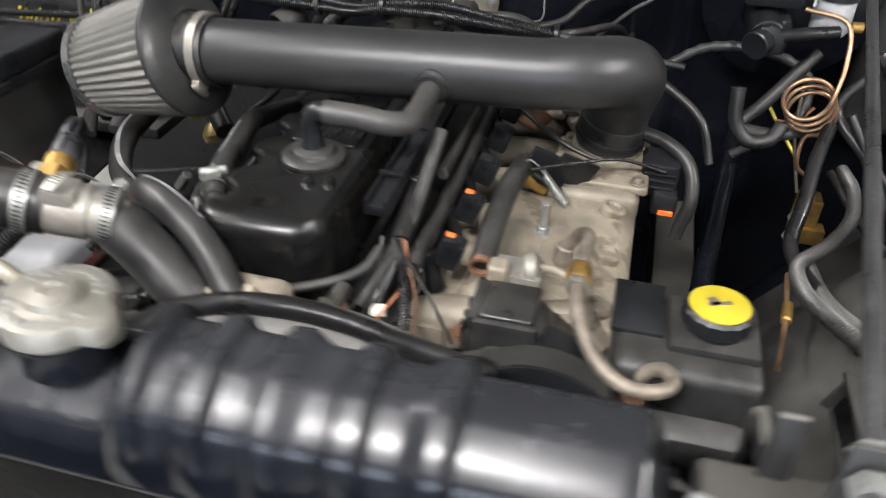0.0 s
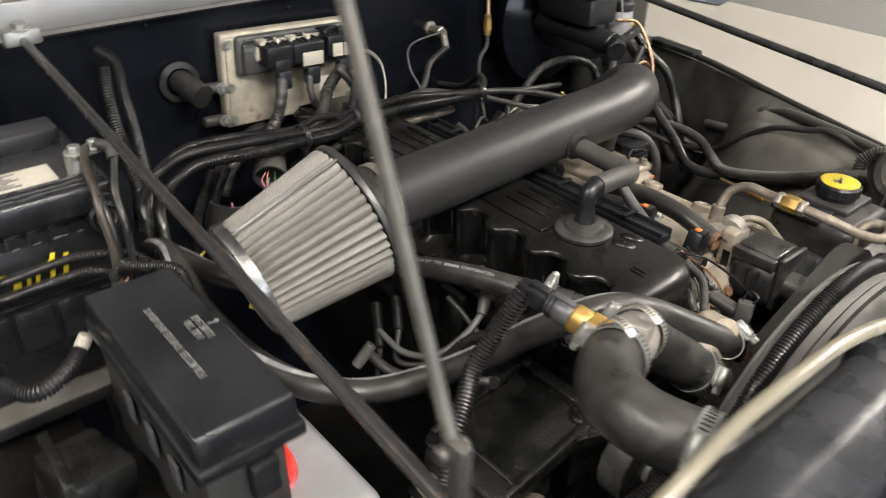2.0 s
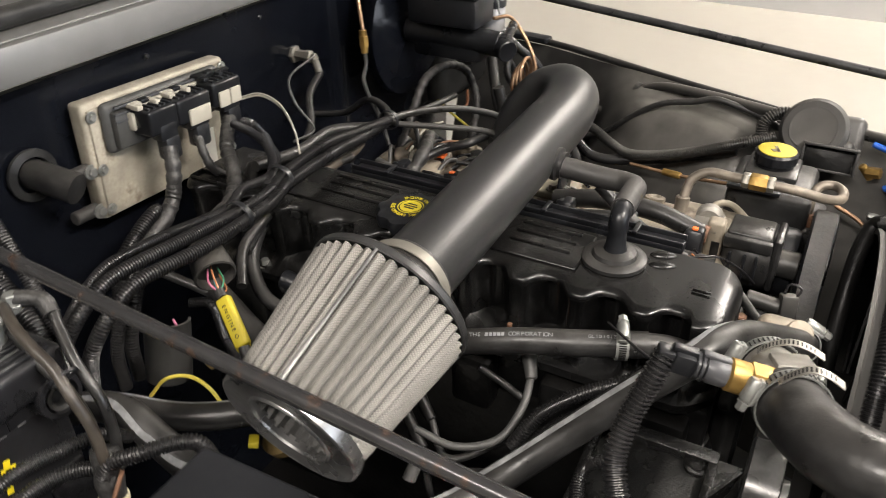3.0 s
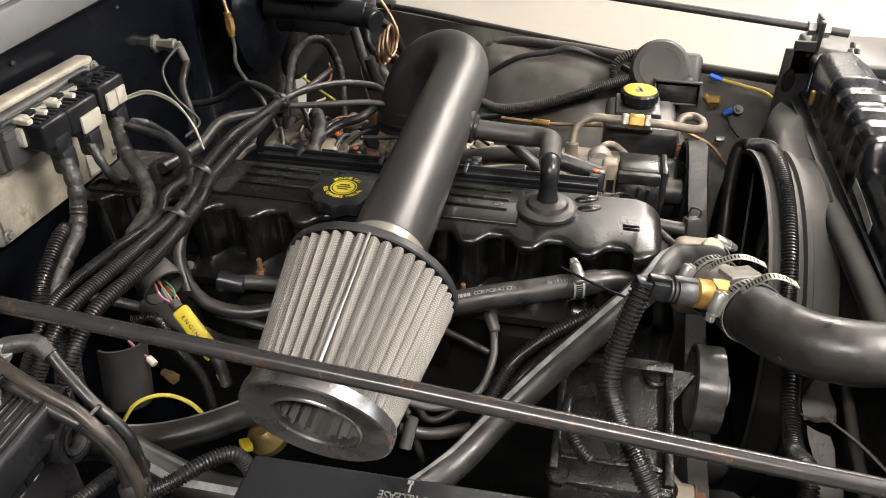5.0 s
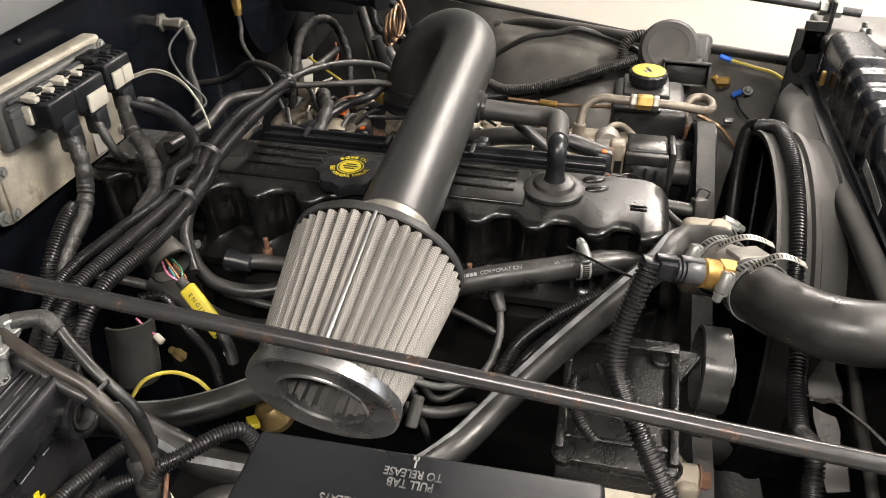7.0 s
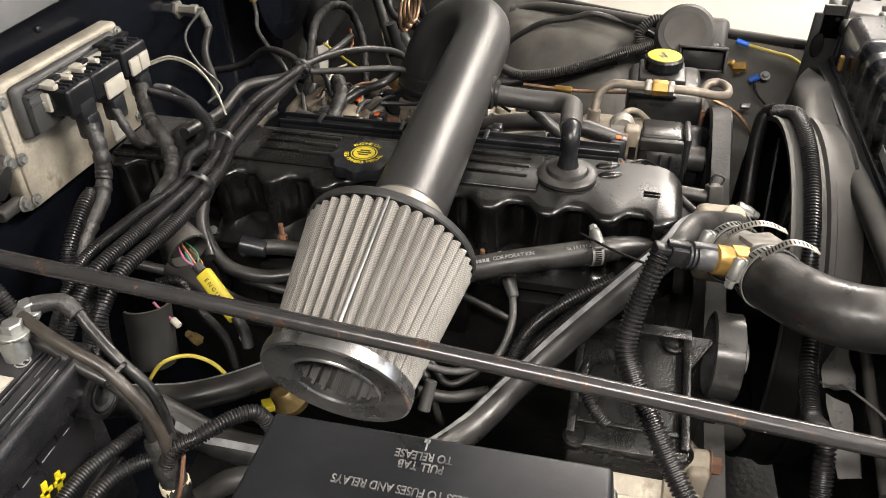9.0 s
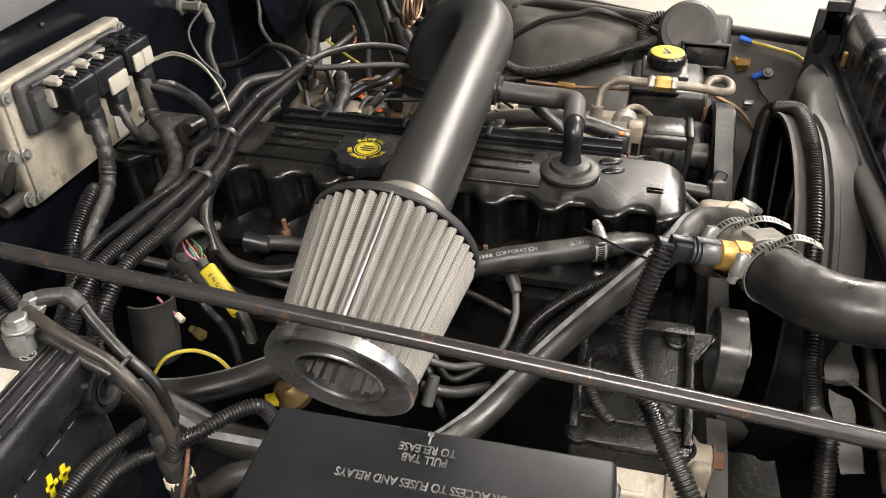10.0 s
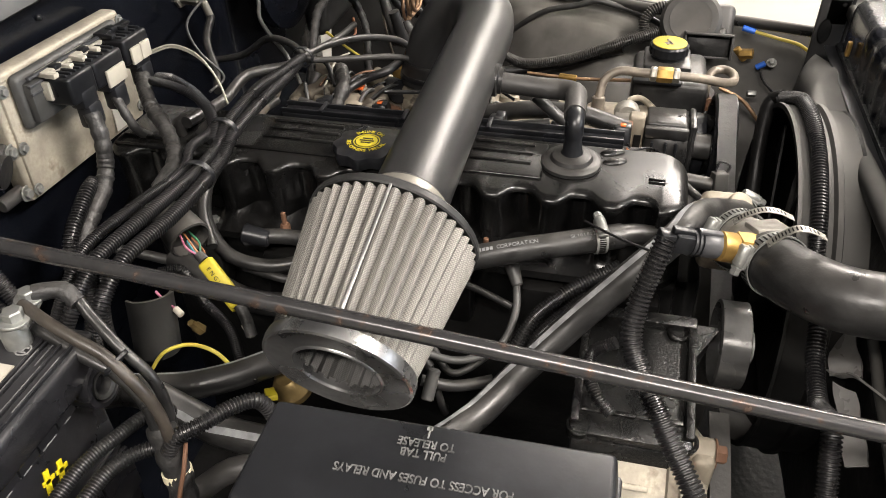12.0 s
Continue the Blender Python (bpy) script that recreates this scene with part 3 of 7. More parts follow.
br = thing("breather", (-0.183, 0.661, 1.043), "black rubber breather elbow in a round grommet", "breather")
part("grommet", lathe([(0.034, 0), (0.034, 0.004), (0.030, 0.007), (0.024, 0.007), (0.022, 0.011), (0.015, 0.014), (0.012, 0.014)], (-0.183, 0.661, 1.042), (0, 0, 1), 36), M["rubber"], br)
part("elbow", join(lathe([(0.013, 0), (0.011, 0.006), (0.0095, 0.02), (0.0095, 0.032)], (-0.183, 0.661, 1.054), (0, 0, 1), 20), sweep([(-0.183, 0.661, 1.078), (-0.183, 0.661, 1.088), (-0.176, 0.6615, 1.0945), (-0.158, 0.663, 1.0945)], 0.0105, 16)), M["plastic"], br)
solo("breather_hose", sweep([(-0.168, 0.6625, 1.0945), (-0.13, 0.665, 1.092), (-0.102, 0.668, 1.088), (-0.088, 0.682, 1.084), (-0.0855, 0.71, 1.083), (-0.0855, 0.762, 1.086)], 0.0125, 18, 0.004), M["rubber_grey"], "grey-black rubber breather hose bent to the intake tube", "hose")

# ---- intake tube and cone filter ----
def tube_at(x):
    return Vector((x, 0.8025, 1.083 + 0.043 * (x + 0.38)))


xx = Vector((1, 0, 0.043)).normalized()
pts = [tube_at(-0.405), tube_at(-0.3), tube_at(-0.15), tube_at(-0.03), tube_at(0.03)] + [Vector(v) for v in ((0.078, 0.812, 1.104), (0.112, 0.838, 1.098), (0.124, 0.868, 1.080), (0.120, 0.890, 1.050), (0.112, 0.900, 1.015), (0.108, 0.903, 0.985))]
dn = (pts[-1] - pts[-2]).normalized()
intake = thing("intake_tube", tube_at(-0.1) - Vector((0, 0, 0.04)), "satin black metal cold-air intake tube over the engine", "intake tube")
part("tube", sweep(pts, 0.0385, 36, 0.006), M["tube"], intake)
part("port", lathe([(0.020, 0), (0.020, 0.006), (0.016, 0.008), (0.016, 0.012)], (-0.0855, 0.769, 1.0885), (0, -1, -0.08), 24), M["rubber"], intake, "black rubber port grommet")
part("print_bar", join(*[turned(box((0, 0, 0), (w, 0.0006, 0.004), 0), pose(x, 0.7685, 1.0835, 0, 0, 0)) for x, w in ((-0.045, 0.005), (-0.02, 0.014), (0.0, 0.010), (0.022, 0.016))]), M["plastic_dull"], intake, "faint printed mark")
part("coupler", lathe([(0.0415, 0), (0.0425, 0.004), (0.0425, 0.03), (0.0415, 0.034)], pts[-1] - dn * 0.03, dn, 32), M["rubber"], intake, "black rubber coupler")
part("coupler_band", lathe([(0.043, 0), (0.0436, 0.001), (0.0436, 0.008), (0.043, 0.009)], pts[-1] - dn * 0.012, dn, 32), M["plastic"], intake)

FA, FB = Vector((-0.402, 0.8035, 1.081)), Vector((-0.536, 0.8135, 1.041))
fd = (FB - FA).normalized()
fl = (FB - FA).length
filt = thing("air_filter", FA + fd * 0.05 - Vector((0, 0, 0.07)), "cone air filter with pale galvanised mesh over pleats", "air filter")
bm = bmesh.new()
rings = []
NP = 42
for k in range(15):
    h = 0.006 + (fl - 0.010) * k / 14
    r0 = 0.0765 + (0.0595 - 0.0765) * k / 14
    ring = []
    for i in range(NP * 4):
        a = 2 * math.pi * i / (NP * 4)
        w = (1.0, 0.55, -1.0, 0.55)[i % 4]
        ring.append(bm.verts.new(((r0 + 0.0036 * w * (1 - 0.25 * k / 14)) * math.cos(a), (r0 + 0.0036 * w * (1 - 0.25 * k / 14)) * math.sin(a), h)))
    rings.append(ring)
for a, b in zip(rings, rings[1:]):
    for i in range(len(a)):
        bm.faces.new((a[i], a[(i + 1) % len(a)], b[(i + 1) % len(a)], b[i]))
part("pleats", woven(turned(bm, toward(FA, fd)), toward(FA, fd)), M["mesh"], filt, "pale pleated wire mesh")
part("base_rim", lathe([(0.045, -0.014), (0.066, -0.011), (0.0795, -0.004), (0.0812, -0.002), (0.0812, 0.0035), (0.0798, 0.005), (0.074, 0.003), (0.045, 0.0)], FA, fd, 60, ring=True), M["rim_steel"], filt, "dark satin steel base rim")
ec = part("end_cap", lathe([(0.0380, -0.006), (0.0380, 0.001), (0.0400, 0.0018), (0.060, 0.0024), (0.0632, 0.0042), (0.0652, 0.003), (0.0660, -0.003), (0.0655, -0.008), (0.058, -0.008)], FB, fd, 60, ring=True), M["polished"], filt, "polished steel end ring")
part("inner_lip", lathe([(0.0372, 0.001), (0.0376, 0.0034), (0.0386, 0.0040), (0.0398, 0.0030), (0.0402, 0.0012)], FB, fd, 60, capped=False), M["polished"], ec)
part("inner_screen", woven(lathe([(0.0385, -0.003), (0.038, -0.02), (0.038, -0.04), (0.037, -0.07), (0.037, -0.10), (0.02, -0.104), (0.001, -0.104)], FB, fd, 132, 22, 0.055, capped=False), toward(FB, fd), 0.06), M["mesh_shaded"], filt, "inner screen with pleats")
m = toward(FA, fd)
sa = m.inverted() @ Vector((-0.42, 0.797, 1.126))
ang = math.degrees(math.atan2(sa.y, sa.x))
part("seam_strip", turned(join(turned(box((0, 0, 0), (0.0022, 0.0028, fl * 0.985), 0.0006), pose(0.0718, 0, 0.5 * fl + 0.002, 0, -6.8, 0))), m @ pose(0, 0, 0, 0, 0, ang)), M["chrome"], filt, "bright metal seam strip")
part("neck", lathe([(0.0425, 0), (0.044, 0.003), (0.044, 0.034), (0.046, 0.036)], tube_at(-0.362), FA - tube_at(-0.362), 32), M["rubber"], filt, "black rubber neck")
part("clamp", clamp_ring(tube_at(-0.375), xx, 0.0445, 0.011, (0, -0.75, -0.65)), M["cap"], filt, "plain dull worm-drive clamp")

# ---- radiator ----
rad = thing("radiator", (CX, 0.29, 0.6), "glossy black radiator with a ribbed plastic top tank", "radiator")


def tank_ring(x):
    """Across the tank: rear wall, a top face that falls a little forwards, a sloping front edge, front wall."""
    prof = [(0.327, 1.05), (0.3275, 1.085), (0.327, 1.110), (0.3245, 1.119), (0.319, 1.1245), (0.312, 1.1262), (0.290, 1.1268), (0.2855, 1.1262), (0.2815, 1.1242), (0.270, 1.1165), (0.2585, 1.1085), (0.2550, 1.1045), (0.2530, 1.0990), (0.2475, 1.070), (0.2465, 1.05)]
    return [(x, y, z) for y, z in prof]


bm = bmesh.new()
loops = []
xs = [-0.515, -0.512, -0.506, -0.498] + [-0.49 + 0.006 * i for i in range(108)] + [0.160, 0.166, 0.170, 0.172]
for x in xs:
    ring = tank_ring(x)
    e = max(0.0, (-0.498 - x) / 0.017, (x - 0.158) / 0.017)
    notch = 1.0 if abs(x + 0.181) < 0.043 else max(0.0, 1 - (abs(x + 0.181) - 0.043) / 0.012)
    gap = min(abs(x - c) for c in (-0.262, -0.125, -0.082, -0.038, 0.008, 0.054))
    rib = 0.0065 * max(0.0, min(1.0, (0.0125 - gap) / 0.005))
    out = []
    for _, y, z in ring:
        zz = 1.05 + (z - 1.05) * (1 - 0.35 * e * e - 0.30 * notch)
        yy = 0.289 + (y - 0.289) * (1 - 0.2 * e * e)
        if z > 1.06:
            zz += rib
            yy += rib * (1 if y > 0.289 else -1) * 0.7
        out.append(bm.verts.new((x, yy, zz)))
    loops.append(out)
for a, b in zip(loops, loops[1:]):
    for i in range(len(a) - 1):
        bm.faces.new((a[i], a[i + 1], b[i + 1], b[i]))
bm.faces.new(loops[0])
bm.faces.new(loops[-1][::-1])
bmesh.ops.recalc_face_normals(bm, faces=bm.faces[:])
part("top_tank", bm, M["tank"], rad, "glossy black ribbed plastic top tank")
part("header", box((CX, 0.289, 1.05), (0.70, 0.085, 0.016), 0.004), M["tank"], rad)
part("core", box((CX, 0.288, 0.80), (0.66, 0.04, 0.5), 0.002), M["block"], rad, "dark finned core")
part("neck", lathe([(0.030, 0), (0.030, 0.02), (0.033, 0.024), (0.033, 0.028)], (-0.181, 0.292, 1.105), (0, 0, 1), 28), M["tank"], rad)
part("inlet", cyl((-0.395, 0.305, 1.084), (-0.408, 0.355, 1.088), 0.022, 0.022), M["tank"], rad)

bm = bmesh.new()
prof = [(1.0, 0.0, 0), (1.0, 0.010, 0), (0.96, 0.0135, 0), (0.70, 0.0145, 0), (0.50, 0.0150, 1), (0.46, 0.0195, 1), (0.20, 0.0205, 1), (0.16, 0.0185, 1), (0.0001, 0.0185, 1)]
rings = []
for rr, z, inner in prof:
    ring = []
    for i in range(64):
        a = 2 * math.pi * i / 64
        ear = 0.0 if inner else 0.0085 * math.exp(-(((math.cos(a)) ** 2 - 1) / 0.10) ** 2)
        rad_ = (0.0335 + ear) * rr
        ring.append(bm.verts.new((rad_ * math.cos(a), rad_ * math.sin(a), z + (0 if inner else -0.003 * (ear / 0.0085) * (rr > 0.9)))))
    rings.append(ring)
for a, b in zip(rings, rings[1:]):
    for i in range(64):
        bm.faces.new((a[i], a[(i + 1) % 64], b[(i + 1) % 64], b[i]))
rc = part("radiator_cap", turned(bm, pose(-0.181, 0.292, 1.1335, 0, 0, -12)), M["cap"], rad, "weathered steel cap with two ears and stamped letters")
for i in range(22):
    a = 2 * math.pi * (i + 0.5) / 22
    if abs(math.cos(a)) < 0.93:
        part("stamped_bar", box((-0.181 + 0.0255 * math.cos(a), 0.292 + 0.0255 * math.sin(a), 1.1485), (0.006, 0.0035, 0.0012), 0.0004, (0, 0, math.degrees(a))), M["zinc"], rc)
solo("overflow_tube", sweep([(-0.21, 0.303, 1.137), (-0.244, 0.314, 1.142), (-0.304, 0.322, 1.15), (-0.377, 0.324, 1.152), (-0.439, 0.325, 1.15), (-0.495, 0.322, 1.145), (-0.536, 0.324, 1.13), (-0.561, 0.333, 1.1)], 0.0058, 14), M["tubeclear"], "yellowed clear overflow tube from the radiator neck", "tube")

shr = thing("fan_shroud", (CX, 0.38, 0.6), "dusty black plastic fan shroud behind the radiator", "fan shroud")
SC = Vector((-0.085, 0, 0.84))
SR = 0.222


def ring_at(a, r, y):
    """A point on the circle round the fan's axis; a in degrees from the far side over the top."""
    return Vector((SC.x + r * math.cos(radians(a)), y, SC.z + r * math.sin(radians(a))))


def shroud_face(u, v):
    """From the ring's foot (u = 0) out to the square edge (u = 1)."""
    cx, cz = math.cos(v), math.sin(v)
    qx = (0.185 - SC.x) if cx > 0 else (SC.x + 0.515)
    qz = 0.190 if cz > 0 else 0.23
    q = min(qx / max(1e-3, abs(cx)), qz / max(1e-3, abs(cz)))
    r = SR + (q - SR) * u
    return Vector((SC.x + r * cx, 0.347 - 0.010 * u * u, SC.z + r * cz))


part("shroud_face", grid_surface(shroud_face, [i / 8 for i in range(9)], [2 * math.pi * i / 96 for i in range(97)], 0.004), M["block"], shr, "black pocketed face")
part("shroud_ring", lathe([(SR - 0.006, 0.0), (SR - 0.001, 0.0), (SR + 0.001, 0.028), (SR + 0.006, 0.030), (SR + 0.0065, 0.036), (SR + 0.002, 0.039), (SR + 0.001, 0.068), (SR + 0.003, 0.071), (SR + 0.002, 0.0745), (SR - 0.004, 0.0745), (SR - 0.005, 0.06)], (SC.x, 0.345, SC.z), (0, 1, 0), 120, ring=True), M["shroud_dust"], shr, "dusty grey fan ring with a raised step")


def corner_web(u, v):
    """The smooth corner sheet from the ring out to the far upper corner."""
    a = 18 + 66 * u
    p = ring_at(a, SR + 0.0085 - 0.010 * u ** 4, 0.388)
    edge = [Vector((0.205, 0.345, 0.87)), Vector((0.214, 0.346, 0.97)), Vector((0.213, 0.346, 1.026)), Vector((0.11, 0.341, 1.054)), Vector((-0.05, 0.341, 1.050))]
    k = min(3.999, 4 * u)
    q = edge[int(k)].lerp(edge[int(k) + 1], k - int(k))
    return p.lerp(q, v) + Vector((0, 0.010, 0.010)) * math.sin(math.pi * v) * (1 - u ** 3) - Vector((0, 0, 0.006 * u ** 4))


part("corner_web", grid_surface(corner_web, [i / 40 for i in range(41)], [i / 12 for i in range(13)], 0.004), M["shroud_dust"], shr, "smooth dusty grey corner of the shroud")
sho = part("shoulder", sweep([(-0.012, 0.346, 1.034), (-0.046, 0.348, 1.037), (-0.134, 0.347, 1.045), (-0.207, 0.346, 1.049), (-0.314, 0.345, 1.052), (-0.51, 0.344, 1.052)], 0.0125, 20), M["shroud_dust"], shr, "rounded grey shoulder below the tank")
part("seam_flange", join(box((-0.165, 0.333, 1.044), (0.70, 0.006, 0.012), 0.002), box((-0.165, 0.338, 1.050), (0.70, 0.014, 0.003), 0.001)), M["plastic"], sho, "thin dark joint below the tank")


def sheet(a, b, c, d, bulge=0.004):
    """A slightly bowed sheet between four corners."""
    a, b, c, d = (Vector(v) for v in (a, b, c, d))
    return grid_surface(lambda u, v: a.lerp(b, u).lerp(d.lerp(c, u), v) + Vector((0, bulge * math.sin(math.pi * u) + 0.0012 * math.sin(11 * v + 3 * u), 0)), [i / 12 for i in range(13)], [i / 16 for i in range(17)], 0.003)


part("side_sheet", sheet((-0.268, 0.370, 0.935), (-0.276, 0.352, 0.942), (-0.343, 0.352, 0.931), (-0.314, 0.370, 0.898), 0.002), M["skirt_pale"], shr, "pale damp side sheet")
part("side_sheet", sheet((-0.329, 0.370, 0.906), (-0.349, 0.354, 0.915), (-0.430, 0.354, 0.906), (-0.422, 0.370, 0.889), 0.002), M["skirt_pale"], shr, "pale damp side sheet")
part("side_rib", sweep([(-0.29, 0.352, 0.990), (-0.324, 0.354, 0.978), (-0.358, 0.355, 0.972), (-0.390, 0.356, 0.965), (-0.422, 0.356, 0.960), (-0.48, 0.356, 0.945)], 0.0052, 14), M["shroud_grey"], shr, "rounded grey side rib")
part("flange_edge", strap([(-0.288, 0.366, 0.882), (-0.326, 0.366, 0.912), (-0.356, 0.366, 0.944), (-0.387, 0.364, 0.964), (-0.425, 0.360, 0.985), (-0.475, 0.358, 1.010)], (0.2, 0.8, 0.5), 0.0065, 0.002), M["skirt_pale"], shr, "thin folded flange edge")
part("side_nut", bolt((-0.150, 0.352, 0.998), (0, 1, 0.2), 0.009, 0.006), M["plastic_dull"], shr)
fan = thing("engine_fan", (CX, 0.43, 0.86), "black plastic engine fan inside the shroud", "fan")
part("hub", lathe([(0.05, 0), (0.055, 0.01), (0.055, 0.04), (0.03, 0.05)], (SC.x, 0.385, SC.z), (0, 1, 0), 28), M["block"], fan)
for i in range(7):
    bmb = grid_surface(lambda u, v: Vector((0.05 + 0.145 * u, 0.02 * (v - 0.5) * (1.5 - u), 0.055 * (v - 0.5) * (1 + 0.6 * u))), [j / 6 for j in range(7)], [j / 4 for j in range(5)], 0.003)
    part("blade", turned(bmb, Matrix.Translation((SC.x, 0.392, SC.z)) @ Matrix.Rotation(radians(51.4 * i + 12), 4, "Y")), M["block"], fan)

# ---- upper radiator hose with its sensor ----
uh = thing("radiator_hose", (-0.34, 0.44, 1.04), "thick black upper radiator hose with an aluminium sensor adapter", "radiator hose")
HP = [(-0.208, 0.470, 0.968), (-0.236, 0.477, 0.994), (-0.272, 0.486, 1.024), (-0.302, 0.4905, 1.050)]
HQ = [(-0.354, 0.474, 1.069), (-0.392, 0.456, 1.081), (-0.420, 0.430, 1.089), (-0.428, 0.396, 1.092), (-0.416, 0.360, 1.089), (-0.400, 0.325, 1.085)]
part("hose_front", sweep(HP, 0.0245, 28, 0.005), M["rubber"], uh)
part("hose_rear", sweep(HQ, 0.0265, 28, 0.005), M["rubber"], uh)
ad0, ad1 = Vector((-0.306, 0.490, 1.0550)), Vector((-0.364, 0.469, 1.0725))
adp = part("adapter", join(cyl(ad0, ad1, 0.0225, seg=28), cyl(ad0.lerp(ad1, 0.22), ad0.lerp(ad1, 0.78), 0.0245, seg=28), box((-0.350, 0.486, 1.077), (0.022, 0.016, 0.022), 0.003, (0, 0, 20)), box((-0.335, 0.4745, 1.083), (0.027, 0.030, 0.018), 0.002, (0, 17, 20))), M["adapter"], uh, "dull aluminium inline adapter")
sd = Vector((-0.26, 0.92, 0.22)).normalized()
s0 = Vector((-0.358, 0.488, 1.079))
brs = part("brass_fitting", lathe([(0.0125, -0.004), (0.0150, -0.002), (0.0150, 0.016), (0.0135, 0.0175)], s0, sd, 6), M["brass"], uh, "brass hexagon fitting")
part("collar", lathe([(0.0125, 0.016), (0.0135, 0.018), (0.0135, 0.031), (0.0115, 0.033)], s0, sd, 24), M["brass"], brs, "round brass collar")
sen = part("sensor", lathe([(0.0110, 0), (0.0120, 0.002), (0.0120, 0.014), (0.0108, 0.016), (0.0108, 0.024), (0.0095, 0.026)], s0 + sd * 0.032, sd, 24), M["sensor_grey"], uh, "grey temperature sensor")
part("latch", turned(box((0, 0.012, 0.044), (0.007, 0.004, 0.022), 0.0012), toward(s0, sd)), M["sensor_grey"], sen)
for k in range(3):
    part("ridge", lathe([(0.0118, 0), (0.0128, 0.0008), (0.0118, 0.0016)], s0 + sd * (0.050 + 0.004 * k), sd, 20, ring=True), M["plastic"], sen)
part("plug", join(turned(box((0, 0, 0.044), (0.018, 0.018, 0.018), 0.002), toward(s0 + sd * 0.022, sd)), turned(box((0, 0.0, 0.058), (0.014, 0.014, 0.016), 0.002), toward(s0 + sd * 0.022, sd)), turned(box((0, 0.010, 0.046), (0.008, 0.005, 0.02), 0.001), toward(s0 + sd * 0.022, sd))), M["plastic"], uh, "black plug")
clamp(ad0.lerp(ad1, -0.02), ad1 - ad0, 0.0255, 0.012, (-0.1, 0.9, 0.30), uh, "zinc worm-drive clamp")
clamp(ad0.lerp(ad1, 1.05), ad1 - ad0, 0.0275, 0.012, (-0.15, 0.9, 0.30), uh, "zinc worm-drive clamp")
for tail in ([(-0.322, 0.502, 1.082), (-0.324, 0.492, 1.094), (-0.326, 0.48, 1.102), (-0.328, 0.468, 1.103), (-0.33, 0.455, 1.099)], [(-0.378, 0.482, 1.102), (-0.38, 0.473, 1.115), (-0.382, 0.464, 1.124), (-0.384, 0.453, 1.125), (-0.386, 0.442, 1.121)]):
    band = part("clamp_tail", strap(tail, (1, 0.1, -0.1), 0.0095), M["strap"], uh, "loose perforated end of a clamp band")
    for bar in strap_slots(tail, (1, 0.1, -0.1), 0.0095):
        part("slot", bar, M["block"], band)
clamp((-0.4125, 0.356, 1.0885), (0.25, -1, -0.05), 0.0275, 0.013, 140, uh, "weathered hose clamp")
clamp((-0.217, 0.473, 0.977), (0.7, -0.15, -0.65), 0.0255, 0.013, 160, uh, "weathered hose clamp")

th = thing("thermostat_housing", (-0.19, 0.47, 0.95), "stained cast aluminium thermostat housing at the front of the head", "thermostat housing")
part("casting", join(box((-0.185, 0.487, 0.975), (0.085, 0.05, 0.06), 0.012, segs=3), cyl((-0.185, 0.468, 0.95), (-0.215, 0.472, 0.975), 0.024), cyl((-0.165, 0.475, 0.99), (-0.175, 0.47, 1.01), 0.013)), M["alu"], th)
for dx in (-0.03, 0.03):
    part("housing_bolt", bolt((-0.185 + dx, 0.458, 0.975), (0, -1, 0.2), 0.007, 0.007), M["rust"], th)
part("sensor", join(cyl((-0.130, 0.474, 0.955), (-0.116, 0.482, 0.972), 0.008), box((-0.106, 0.487, 0.985), (0.016, 0.018, 0.034), 0.003, (0, 15, 20)), box((-0.108, 0.487, 0.968), (0.020, 0.022, 0.012), 0.003, (0, 15, 20)), cyl((-0.104, 0.530, 0.987), (-0.106, 0.494, 0.985), 0.0085)), M["plastic_dull"], th, "grey sensor connector")
part("lead", sweep([(-0.104, 0.482, 1.0), (-0.100, 0.478, 1.010), (-0.098, 0.490, 1.012), (-0.104, 0.494, 0.998)], 0.0014, 8), M["loom"], th)

# ---- heater hoses ----
hh = thing("heater_hose", (-0.3, 0.7, 0.99), "black rubber heater hose with pale printed writing along the valve cover", "heater hose")
G = [(-0.268, 0.597, 1.012), (-0.280, 0.623, 1.012), (-0.295, 0.661, 1.010), (-0.309, 0.711, 1.004), (-0.330, 0.776, 0.992), (-0.355, 0.845, 0.972), (-0.37, 0.92, 0.945), (-0.36, 1.0, 0.93), (-0.33, 1.1, 0.95)]
part("hose", sweep(G, 0.0135, 18, 0.006), M["rubber"], hh)
clamp((-0.279, 0.620, 1.012), (-0.35, 0.9, 0), 0.0142, 0.012, (-0.2, 0, 1), hh, "zinc worm-drive clamp")
part("fitting", sweep([(-0.280, 0.622, 1.012), (-0.262, 0.585, 1.011), (-0.248, 0.555, 1.0), (-0.225, 0.52, 0.978)], 0.0115, 14), M["rubber"], hh, "dark pipe stub")

h2 = thing("heater_hose", (-0.4, 0.7, 0.9), "long black heater hose with a pale painted highlight beside the engine", "heater hose")
G2 = [(-0.162, 0.462, 0.985), (-0.181, 0.470, 0.998), (-0.211, 0.495, 1.017), (-0.242, 0.515, 1.035), (-0.278, 0.532, 1.048), (-0.308, 0.548, 1.046), (-0.335, 0.585, 1.015), (-0.36, 0.635, 0.962), (-0.405, 0.685, 0.920), (-0.455, 0.718, 0.908), (-0.505, 0.752, 0.918), (-0.538, 0.815, 0.932), (-0.546, 0.880, 0.938), (-0.548, 0.931, 0.945), (-0.548, 0.967, 0.963), (-0.547, 1.008, 0.980), (-0.550, 1.06, 0.965), (-0.54, 1.12, 0.92), (-0.52, 1.2, 0.86)]
part("hose", sweep(G2, 0.0150, 18, 0.006), M["rubber"], h2)


